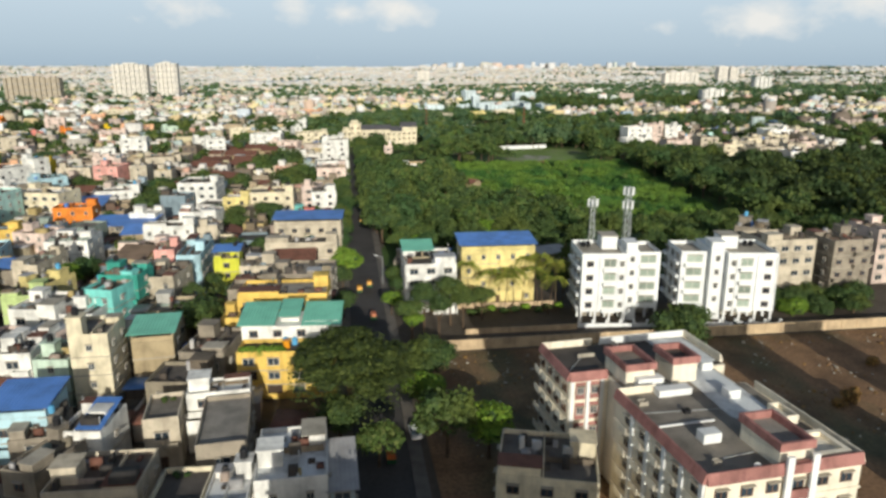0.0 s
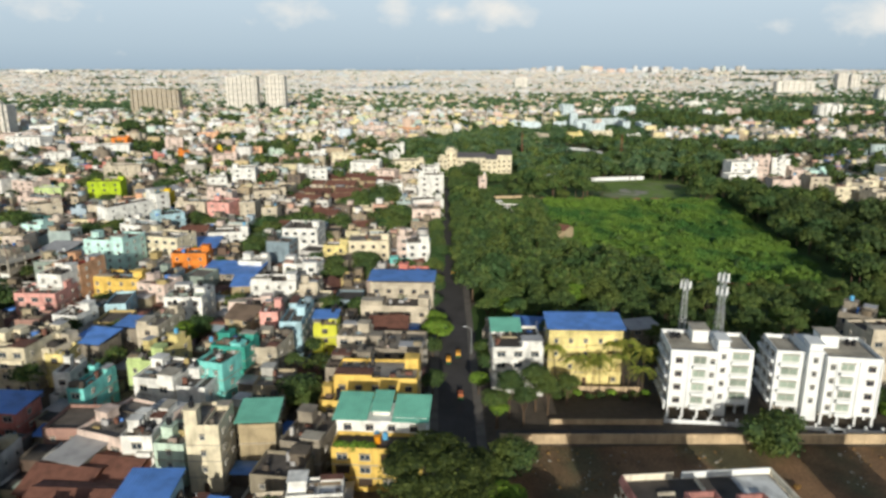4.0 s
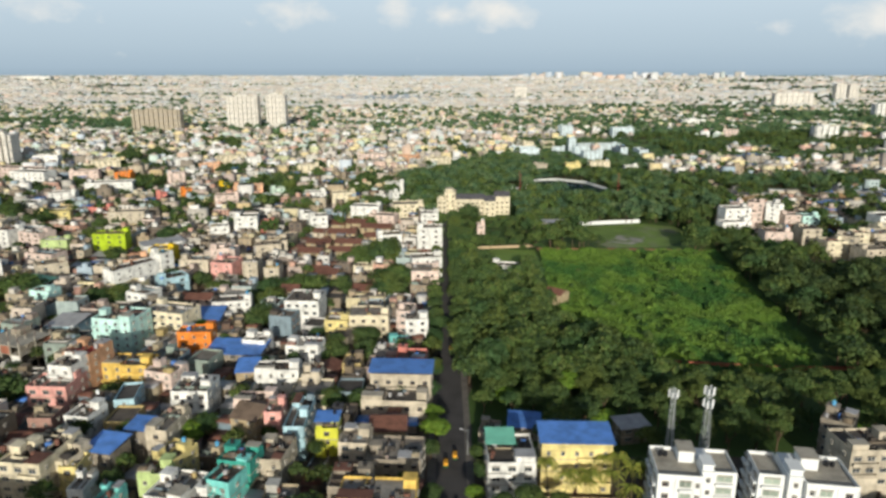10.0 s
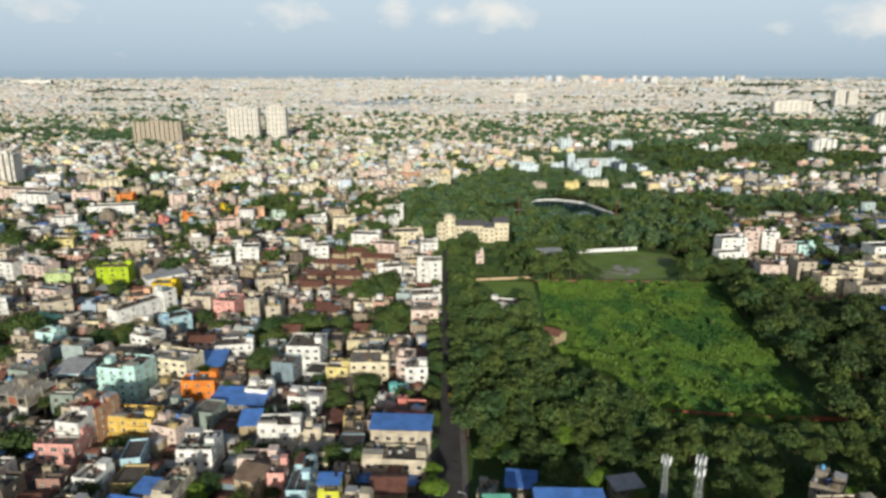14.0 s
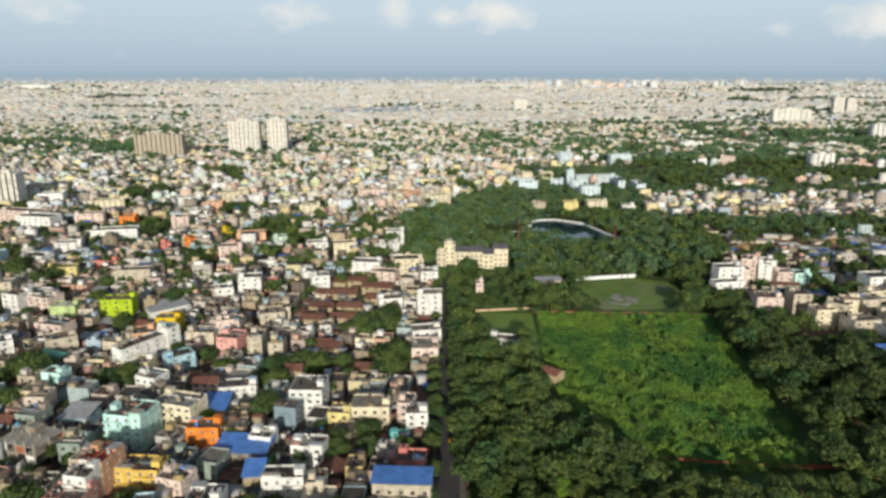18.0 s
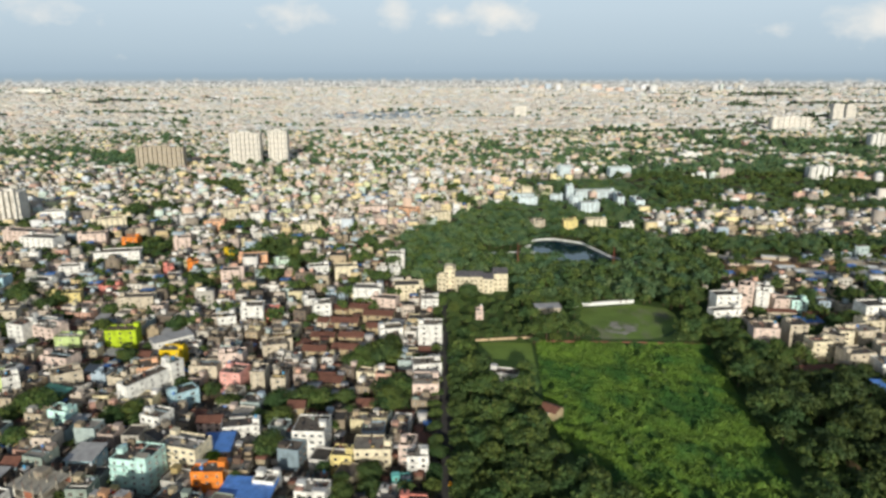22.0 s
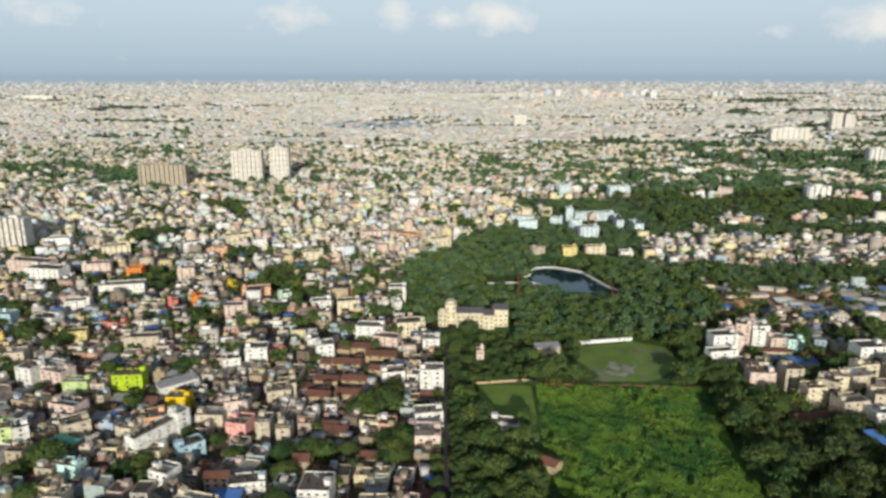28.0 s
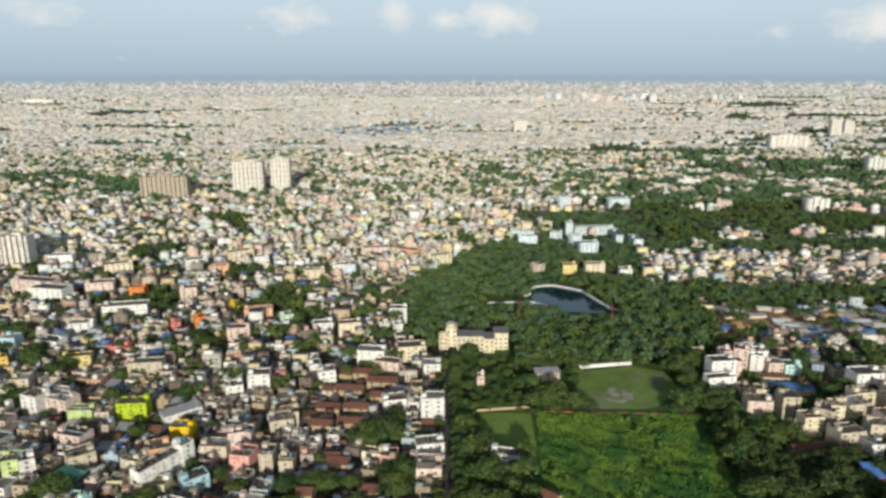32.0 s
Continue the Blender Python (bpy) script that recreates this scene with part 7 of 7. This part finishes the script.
def annexes():
    """Lean-tos and back rooms wedged between the houses."""
    rg = random.Random(31)
    rows = []
    yy = 78.0
    while yy < near_limit:
        xx = -5.0
        while xx > -0.70 * yy - 24:
            px, py = xx + rg.uniform(-1.2, 1.2), yy + rg.uniform(-1.2, 1.2)
            lane = abs((px - 0.10 * py) % 47 - 23) < 2.0 or abs((py + 0.10 * px) % 58 - 20) < 2.0
            w, d = rg.uniform(3.2, 5.6), rg.uniform(3.4, 6.0)
            if px < -5.5 and not lane and free(px, py, max(w, d) * 0.40, 0.0) and clear_of_trees(px, py, 1.0):
                rows.append((px, py, w, d, rg.choice((2.7, 3.0, 3.3, 3.2, 5.6)), radians(-6 + rg.uniform(-8, 8)), rg.choice((1, 1, 1, 1, 1, 1, 2, 2, 2, 3, 3, 4))))
                PLACED.append((px, py, w / 2, d / 2, 0.0))
            xx -= 4.4
        yy += 4.6
    A = np.array(rows)
    sets = [blocks(A[:, 0], A[:, 1], -0.2, A[:, 2], A[:, 3], A[:, 4] + 0.2, A[:, 5], 0, 1)]
    for m in (2, 3, 4):
        B = A[A[:, 6] == m]
        sets.append(blocks(B[:, 0], B[:, 1], B[:, 4] + 0.05, B[:, 2] + 0.7, B[:, 3] + 0.8, 0.14, B[:, 5], m, m))
    B = A[A[:, 6] == 1]
    for sx in (-1, 1):      # parapets
        sets.append(blocks(B[:, 0] + sx * (B[:, 2] / 2 - 0.1), B[:, 1], B[:, 4] - 0.1, 0.16, B[:, 3], 0.7, B[:, 5], 0, 0))
    v, f, m = joined(*sets)
    tagged(new("lean_tos", arrays("lean_tos", v, f, [annex_wall, annex_roof, rust_sheet, tin_sheet, blue_sheet], m)), "lean-tos and back rooms packed between the houses", "houses", "", "stuff")


def roof_clutter():
    """Low walls, bins, covers and boxes that stand about on the flat roofs."""
    rg = random.Random(77)
    rows = []
    for x, y, w, d, z, a in ROOFS:
        if y > 430:
            continue
        c, s = math.cos(a), math.sin(a)

        def put(px, py, bw, bd, bh, m):
            rows.append((x + px * c - py * s, y + px * s + py * c, z, bw, bd, bh, a, m))

        W, D = w / 2 - 0.35, d / 2 - 0.35
        if w > 6 and rg.random() < 0.7:      # a low wall across
            py = rg.uniform(-0.5, 0.5) * D
            put(0, py, 2 * W - 0.1, 0.14, rg.uniform(0.4, 0.9), 0)
        for _ in range(int(w * d / (11 if y < 240 else 22)) + 1):
            bw, bd = rg.uniform(0.4, 1.6), rg.uniform(0.4, 1.4)
            px, py = rg.uniform(-1, 1) * (W - bw / 2), rg.uniform(-1, 1) * (D - bd / 2)
            put(px, py, bw, bd, rg.choice((0.3, 0.5, 0.8, 1.1, 1.6)), 4 if rg.random() < 0.02 else rg.choice((0, 0, 1, 1, 1, 1, 2, 3)))
        if rg.random() < 0.35:      # a cover over part of the roof
            bw, bd = rg.uniform(1.8, 3.2), rg.uniform(1.6, 2.8)
            px, py = rg.choice((-1, 1)) * (W - bw / 2), rg.choice((-1, 1)) * (D - bd / 2)
            put(px, py, bw, bd, rg.uniform(1.4, 2.2), rg.choice((0, 0, 1)))
    A = np.array(rows)
    sets = [blocks(A[:, 0], A[:, 1], A[:, 2] - 0.02, A[:, 3], A[:, 4], A[:, 5] + 0.02, A[:, 6], 0, 0)]
    v, f, _ = joined(*sets)
    m = np.repeat(A[:, 7].astype(int), len(f) // len(A))
    tagged(new("roof_clutter", arrays("roof_clutter", v, f, [annex_wall, annex_roof, rust_sheet, tin_sheet, blue_sheet], m)), "boxes, low walls and bins on the flat roofs", "clutter", "", "stuff")


annex_wall = material("annex_wall", None, palette=GENERIC, stain=0.3, grain=0.15, streak=0.35, per_object=0.12, island=True)
annex_roof = material("annex_roof", None, palette=[srgb(*c) for c in ((88, 82, 76), (70, 66, 62), (106, 98, 88), (78, 70, 62), (62, 58, 54))], stain=0.4, grain=0.2, per_object=0.15, island=True)
annexes()
roof_clutter()


def city(name, y0, y1, step, hmin, hmax, tall, label, detail):
    """Houses too far to count, joined into one piece of stuff."""
    rg = np.random.default_rng(int(y0))
    X, Y = [], []
    yy = y0
    while yy < y1:
        half = 0.72 * yy + 60
        n = int((half + 0.88 * yy + 60) / step)
        xs = -half + (np.arange(n) + rg.uniform(-0.3, 0.3, n)) * step
        X.append(xs), Y.append(yy + rg.uniform(-0.3, 0.3, n) * step)
        yy += step * 1.05
    X, Y = np.concatenate(X), np.concatenate(Y)
    keep = np.ones(len(X), bool)
    for i in range(len(X)):
        a, b = X[i], Y[i]
        if b < 1100 and (wooded(a, b) or inside(a, b, YARD) or (-6 < a < 12 and b < 640) or (a > 0 and b < 690 and a < 180) or (a > 0 and b < 330)):
            keep[i] = False
        elif ((a + 235) / 215) ** 2 + ((b - 2640) / 260) ** 2 < 1 and rg.random() < 0.8:
            keep[i] = False
        elif b < 1350 and not free(a, b, step * 0.35):
            keep[i] = False
        elif b < 1200 and not clear_of_trees(a, b, 3):
            keep[i] = False
        else:
            g = 0.6 * noise.noise(Vector((a / 180, b / 200, 3.3))) + 0.75 * noise.noise(Vector((a / 60, b / 55, 8.3)))
            if b > 1400:
                far = min(1.0, (b - 1400) / 500)
                g = (1 - far) * g + far * (0.75 * noise.noise(Vector((a / 260, b / 75, 8.3))) + 0.55 * noise.noise(Vector((a / 900, b / 240, 2.9))))
            if a < 0 and b < 1900:
                g -= 0.16
            if 690 < b < 1150 and a > 0.27 * b:
                g += -0.35 if b < 790 else 0.30
            if b > 1300 and a < -0.36 * b:
                g += 0.14
            if g > (0.30 if b < 1500 else 0.24) - (0.30 if b > 900 else 0.0) * min(1.0, max(0.0, (a / b - 0.22) / 0.25)):
                keep[i] = False
                GREEN.append((a, b))
            elif rg.random() < (0.30 if b > 1000 and noise.noise(Vector((a / 330, b / 480, 6.6))) > 0.16 else 0.09):
                keep[i] = False
    X, Y = X[keep], Y[keep]
    n = len(X)
    Z = np.array([far_rise(a, b) for a, b in zip(X, Y)]) - 0.4
    rot = np.array([0.35 * noise.noise(Vector((a / 300, b / 300, 9.1))) for a, b in zip(X, Y)]) + rg.normal(0, 0.05, n)
    w, d = step * rg.uniform(0.55, 0.95, n), step * rg.uniform(0.52, 0.95, n)
    h = rg.choice((0.35, 0.6, 0.6, 0.85, 1.0), n) * rg.uniform(hmin, hmax, n) + 1.5
    if y0 > 1000:      # even rows of joined houses, now and then a long block
        h = hmax * 0.62 * rg.uniform(0.72, 1.12, n)
        w = step * (rg.uniform(0.60, 1.15, n) if y0 < 1800 else rg.uniform(0.85, 1.5, n))
        long = rg.random(n) < 0.05
        w[long] *= 2.4
        d[long] *= 1.2
    big = rg.random(n) < tall
    h[big] *= 1.35
    w[big] *= 1.25
    sets = [blocks(X, Y, Z, w, d, h, rot)]
    # stair heads, parapet blocks and upper floors
    m = rg.random(n) < (0.75 if y0 < 1800 else 0.35)
    f = rg.uniform(0.25, 0.55, n)
    ox, oy = rg.uniform(-0.2, 0.2, n) * w, rg.uniform(-0.2, 0.25, n) * d
    sets.append(blocks((X + ox)[m], (Y + oy)[m], (Z + h)[m], (w * f)[m], (d * f)[m], rg.uniform(1.6, 3.0, m.sum()), rot[m]))
    if y0 > 3000:      # taller blocks on the skyline
        k = 46
        bx_, by_ = rg.uniform(0.10, 0.44, k), rg.uniform(4300, 4850, k)
        sets.append(blocks(bx_ * by_, by_, 38.0, rg.uniform(20, 60, k), 20.0, rg.uniform(26, 52, k), 0.0))
    if detail:
        c, s = np.cos(rot), np.sin(rot)
        for u in (-0.3, 0.0, 0.3):
            for lev in range(3):
                z = 1.2 + lev * 3.1
                ok = (h > z + 1.6) & (rg.random(n) < 0.85)
                lx, ly = u * w, -d / 2 - 0.03
                sets.append(blocks((X + lx * c - ly * s)[ok], (Y + lx * s + ly * c)[ok], (Z + z)[ok], 1.3, 0.14, 1.3, rot[ok], 2, 2))
        # sheets on some roofs
        ok = rg.random(n) < 0.05
        sets.append(blocks(X[ok], Y[ok], (Z + h)[ok] + 1.9, (w * 0.9)[ok], (d * 0.8)[ok], 0.12, rot[ok], 3, 3))
        ok = (rg.random(n) < 0.08) & (h < 8)
        sets.append(blocks(X[ok], Y[ok], (Z + h)[ok] + 0.05, (w * 1.06)[ok], (d * 1.06)[ok], 0.25, rot[ok], 4, 4))
    v, f4, mi = joined(*sets)
    tagged(new(name, arrays(name, v, f4, [hazed_wall if y0 > 1800 else (mid_wall if y0 < 690 else city_wall), pale_roof if y0 > 1800 else (far_roof if y0 > 690 else city_roof), glass, blue_sheet, rust_sheet], mi)), label, "houses", "", "stuff")


GREEN = []
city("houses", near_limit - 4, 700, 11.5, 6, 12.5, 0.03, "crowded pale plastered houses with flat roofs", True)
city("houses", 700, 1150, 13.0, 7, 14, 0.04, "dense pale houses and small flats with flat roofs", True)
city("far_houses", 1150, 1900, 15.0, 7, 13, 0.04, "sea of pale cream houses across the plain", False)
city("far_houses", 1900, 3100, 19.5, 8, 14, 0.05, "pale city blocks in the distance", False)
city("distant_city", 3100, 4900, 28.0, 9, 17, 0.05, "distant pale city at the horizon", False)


# ---- trees of the park and far green patches ----
def scatter(name, spots, kind_arrays, mats, label, lo, hi, tall, stems=True):
    rg = np.random.default_rng(len(spots) + 5)
    sets = []
    for k, (v0, f0, m0) in enumerate(kind_arrays):
        mine = [p for i, p in enumerate(spots) if i % len(kind_arrays) == k]
        if not mine:
            continue
        P = np.array(mine)
        n = len(P)
        r = lo + (hi - lo) * rg.beta(1.6, 2.2, n)
        a = rg.uniform(0, math.tau, n)
        c, s = np.cos(a)[:, None], np.sin(a)[:, None]
        vx = (v0[None, :, 0] * c - v0[None, :, 1] * s) * r[:, None] + P[:, 0, None]
        vy = (v0[None, :, 0] * s + v0[None, :, 1] * c) * r[:, None] + P[:, 1, None]
        up, foot = r * tall + rg.uniform(-1.4, 2.2, n), np.array([far_rise(x, y) for x, y in mine])
        vz = v0[None, :, 2] * r[:, None] * 0.95 + (up + foot)[:, None]
        V = np.stack([vx, vy, vz], 2).reshape(-1, 3)
        F = np.where(f0[None] < 0, -1, f0[None] + (np.arange(n) * len(v0))[:, None, None]).reshape(-1, 4)
        mi = np.tile(np.where(m0 == 1, len(mats) - 1, k % (len(mats) - 1)), n)
        sets.append((V, F, mi))
        if stems:
            sets.append(blocks(P[:, 0], P[:, 1], foot - 0.1, 0.07 * r, 0.07 * r, np.maximum(up, 0.5), a, len(mats), len(mats)))
    v, f, m = joined(*sets)
    tagged(new(name, arrays(name, v, f, mats + [bark], m)), label, "trees", "", "stuff")


def open_land(x, y):
    if inside(x, y, PATH) or (166 < x < 186 and 283 < y < 293):
        return True
    if any(inside(x + dx, y + dy, poly) for dx, dy in ((0, 0), (0, 6), (0, 11), (0, 16), (4, 3)) for poly in (FIELD, OVAL, LAWN)):
        return True
    return any(inside(x, y + dy, POND) for dy in (0, 9, 18, 26)) or (38 < x < 104 and 584 < y < 626)


# houses of the eastern block, wedged between the flats
for _ in range(60):
    px, py = rnd.uniform(190, 360), rnd.uniform(342, 500)
    k = rnd.choice((0, 3, 4, 5, 8, 12))
    if free(px, py, 4.2) and clear_of_trees(px, py, 3.0):
        fill_house(k, px, py, rnd.uniform(-12, 6))
near_spots, mid_spots, far_spots, back_spots, low_spots = [], [], [], [], []
y = 176.0
while y < 1045:
    step = 7.3 if y < 420 else 7.8
    x = -50.0
    while x < 0.88 * y + 30 and x < 650:
        px, py = x + rnd.uniform(-2.6, 2.6), y + rnd.uniform(-2.6, 2.6)
        if wooded(px, py) and not open_land(px, py) and free(px, py, 3.0) and not (inside(px, py, [(60, 420), (66, 440), (90, 440), (90, 412)]) and rnd.random() < 0.6):
            if y > 860 and rnd.random() < 0.25 or y > 690 and rnd.random() < 0.12:
                pass
            elif 470 < py < 503 and -6 < px < 56 and rnd.random() < 0.88:
                pass
            elif y < 216 and px < 150:
                if y > 192 or rnd.random() < 0.65:
                    near_spots.append((px, py))
            elif y > 290 and any(abs(px - q[0]) < q[2] + 2 and 0 < q[1] - py < 15 for q in PLACED):
                pass
            elif 404 < py < 503 and -5 < px < 58:
                low_spots.append((px, py))
            elif y < 470:
                mid_spots.append((px, py))
            elif y > 690:
                if not any(abs(px - q[0]) < q[2] + 4 and 0 < q[1] - py < 26 for q in PLACED):
                    back_spots.append((px, py))
            else:
                far_spots.append((px, py))
        x += step
    y += step * 0.92
for px, py in near_spots:
    tree(px, py, rnd.uniform(6, 9.5), rnd.uniform(3.2, 5.2), "bright" if rnd.random() < 0.05 else "far")
shrub_spots = []
while len(shrub_spots) < 150:
    px, py = rnd.uniform(52, 166), rnd.uniform(228, 404)
    if inside(px, py, FIELD) and inside(px, py + 6, FIELD) and noise.noise(Vector((px / 22, py / 30, 5.5))) + rnd.uniform(-0.2, 0.2) > 0.12:
        shrub_spots.append((px, py))
mixes = [leaf_mid, leaf_mid, leaf_dark, leaf_mid, leaf_mid, leaf_dark, leaf_mid, leaf_mid, leaf_mid, leaf_dark, leaf_core]
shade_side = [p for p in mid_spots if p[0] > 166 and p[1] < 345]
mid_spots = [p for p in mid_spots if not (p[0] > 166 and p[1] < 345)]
scatter("park_trees", shade_side, [canopy_arrays(180 + s, 680, 9 + 2 * (s % 4), 0.105, dome=0.3 + 0.1 * s, flat=0.6 + 0.05 * s) for s in range(6)], [leaf_shaded, leaf_shaded, leaf_dark, leaf_shaded, leaf_rain, leaf_core], "dense park trees east of the field, leaves coloured dark for shade", 3.2, 9.0, 0.95)
scatter("park_trees", mid_spots, [canopy_arrays(60 + s, 680, 8 + 2 * (s % 5), 0.105, dome=0.25 + 0.06 * s, flat=0.5 + 0.03 * s) for s in range(10)], mixes, "dense leafy park trees in mixed greens", 3.2, 9.2, 0.85)
scatter("park_trees", low_spots, [canopy_arrays(380 + s, 420, 7 + s, 0.125, dome=0.4, flat=0.7) for s in range(4)], [leaf_mid, leaf_mid, leaf_dark, leaf_mid, leaf_core], "low leafy trees before the cream hall", 2.2, 4.4, 0.75)
scatter("shrubs", shrub_spots, [crown_arrays(140 + s, 90, 3, 0.28) for s in range(4)], [leaf_field, leaf_mid, leaf_field, leaf_core], "low green shrubs overgrown by creepers", 1.2, 2.8, 0.8, False)
scatter("wood", far_spots, [canopy_arrays(80 + s, 170, 6 + s % 4, 0.19, dome=0.3 + 0.06 * s, flat=0.6, cores=4) for s in range(10)], [leaf_wood_hazed, leaf_mid, leaf_wood_hazed, leaf_wood_hazed, leaf_mid, leaf_wood_hazed, leaf_dark, leaf_wood_hazed, leaf_mid, leaf_wood_hazed, leaf_core], "dark green wood beyond the field", 3.6, 7.6, 0.95)
scatter("wood", back_spots, [canopy_arrays(280 + s, 120, 6 + s % 3, 0.22, dome=0.4, flat=0.6, cores=3) for s in range(6)], [leaf_wood_hazed, leaf_mid, leaf_wood_hazed, leaf_mid, leaf_wood_hazed, leaf_wood_hazed, leaf_core], "dark green trees round the far pale blue buildings", 3.0, 6.0, 0.8)
clumps = []
for a, b in GREEN:
    if b > 1500 and rnd.random() < 0.6:
        continue
    for _ in range(2 if b < 1150 else 1):
        clumps.append((a + rnd.uniform(-6, 6), b + rnd.uniform(-6, 6)))
y = 430.0
while y < 1900:      # single trees between far houses
    for _ in range(int(min(y, 700) / 16)):
        px = rnd.uniform(-0.78, 0.78) * y
        if not wooded(px, y) and not (0 < px < 180 and y < 690):
            clumps.append((px, y + rnd.uniform(-8, 8)))
    y += 14
yards = []
y = 150.0
while y < 440:      # trees in the courtyards of the quarter
    for _ in range(9):
        px, py = rnd.uniform(-0.74 * y, -8), y + rnd.uniform(-6, 6)
        if free(px, py, 0.6, 0.0) and clear_of_trees(px, py, 2.0):
            yards.append((px, py))
    y += 9
scatter("courtyard_trees", yards, [canopy_arrays(160 + s, 480, 9, 0.12, dome=0.5, flat=0.75) for s in range(6)], [leaf_dark, leaf_mid, leaf_dark, leaf_mid, leaf_rain, leaf_core], "small green trees in the courtyards between houses", 2.2, 4.2, 1.3)
near_clumps = [p for p in clumps if p[1] < 1100]
far_clumps = [p for p in clumps if p[1] >= 1100]
scatter("street_trees", near_clumps, [canopy_arrays(100 + s, 64, 5, 0.30, dome=0.5, flat=0.8, cores=2) for s in range(5)], [leaf_dark, leaf_mid, leaf_core], "dark green trees between the houses", 3.0, 6.6, 1.1)
scatter("far_trees", far_clumps, [crown_arrays(110 + s, 16, 1, 0.5) for s in range(5)], [leaf_wood_hazed, leaf_wood_hazed, leaf_core], "dark green tree clumps in the far city", 5, 12, 0.6, False)


# ---- the field of creepers ----
def rough(x, y):
    """Humps of the overgrown field."""
    across, along = 0.8 * x + 0.6 * y, 0.6 * x - 0.8 * y
    return 1.9 * noise.noise(Vector((across / 6, along / 15, 0))) + 1.0 * noise.noise(Vector((across / 2.6, along / 5, 4))) + 0.8 * noise.noise(Vector((x / 24, y / 24, 9)))


def field_mound():
    bm = bmesh.new()
    st = 1.5
    g = {}
    for i in range(int((172 - 40) / st) + 1):
        for j in range(int((406 - 224) / st) + 1):
            x, y = 40 + i * st, 224 + j * st
            if inside(x, y, FIELD):
                z = 0.6 + rough(x, y)
                g[i, j] = bm.verts.new((x, y, max(0.12, z + 0.35)))
    for (i, j), v in g.items():
        q = [g.get(k) for k in ((i, j), (i + 1, j), (i + 1, j + 1), (i, j + 1))]
        if all(q):
            bm.faces.new(q)
    solid("creeper_field", bm, creeper, "uneven field overgrown with bright green creepers", "field", "stuff")
    rg = np.random.default_rng(3)
    pts = []
    while len(pts) < 42000:
        x, y = rg.uniform(42, 170), rg.uniform(226, 404)
        if inside(x, y, FIELD) and rough(x, y) + rg.uniform(-1.2, 1.2) > -0.5:
            pts.append((x, y, 0.7 + rough(x, y)))
    P = np.array(pts)
    n = len(P)
    t = rg.normal(0, 0.6, (n, 3)) + np.array((0, -0.4, 1.0))
    t /= np.linalg.norm(t, axis=1)[:, None]
    a = np.cross(t, rg.normal(0, 1, (n, 3)))
    a /= np.linalg.norm(a, axis=1)[:, None]
    b = np.cross(t, a)
    s = rg.uniform(0.22, 0.55, (n, 1))
    P[:, 2] = np.maximum(P[:, 2], 0.1) + 0.4 + rg.uniform(-0.1, 0.5, n)
    V = np.stack([P + a * s, P + b * s, P - a * s, P - b * s], 1).reshape(-1, 3)
    tagged(new("creeper_leaves", arrays("creeper_leaves", V, np.arange(n * 4).reshape(-1, 4), [leaf_field])), "bright green creeper leaves over the field", "leaves", "", "stuff")


field_mound()
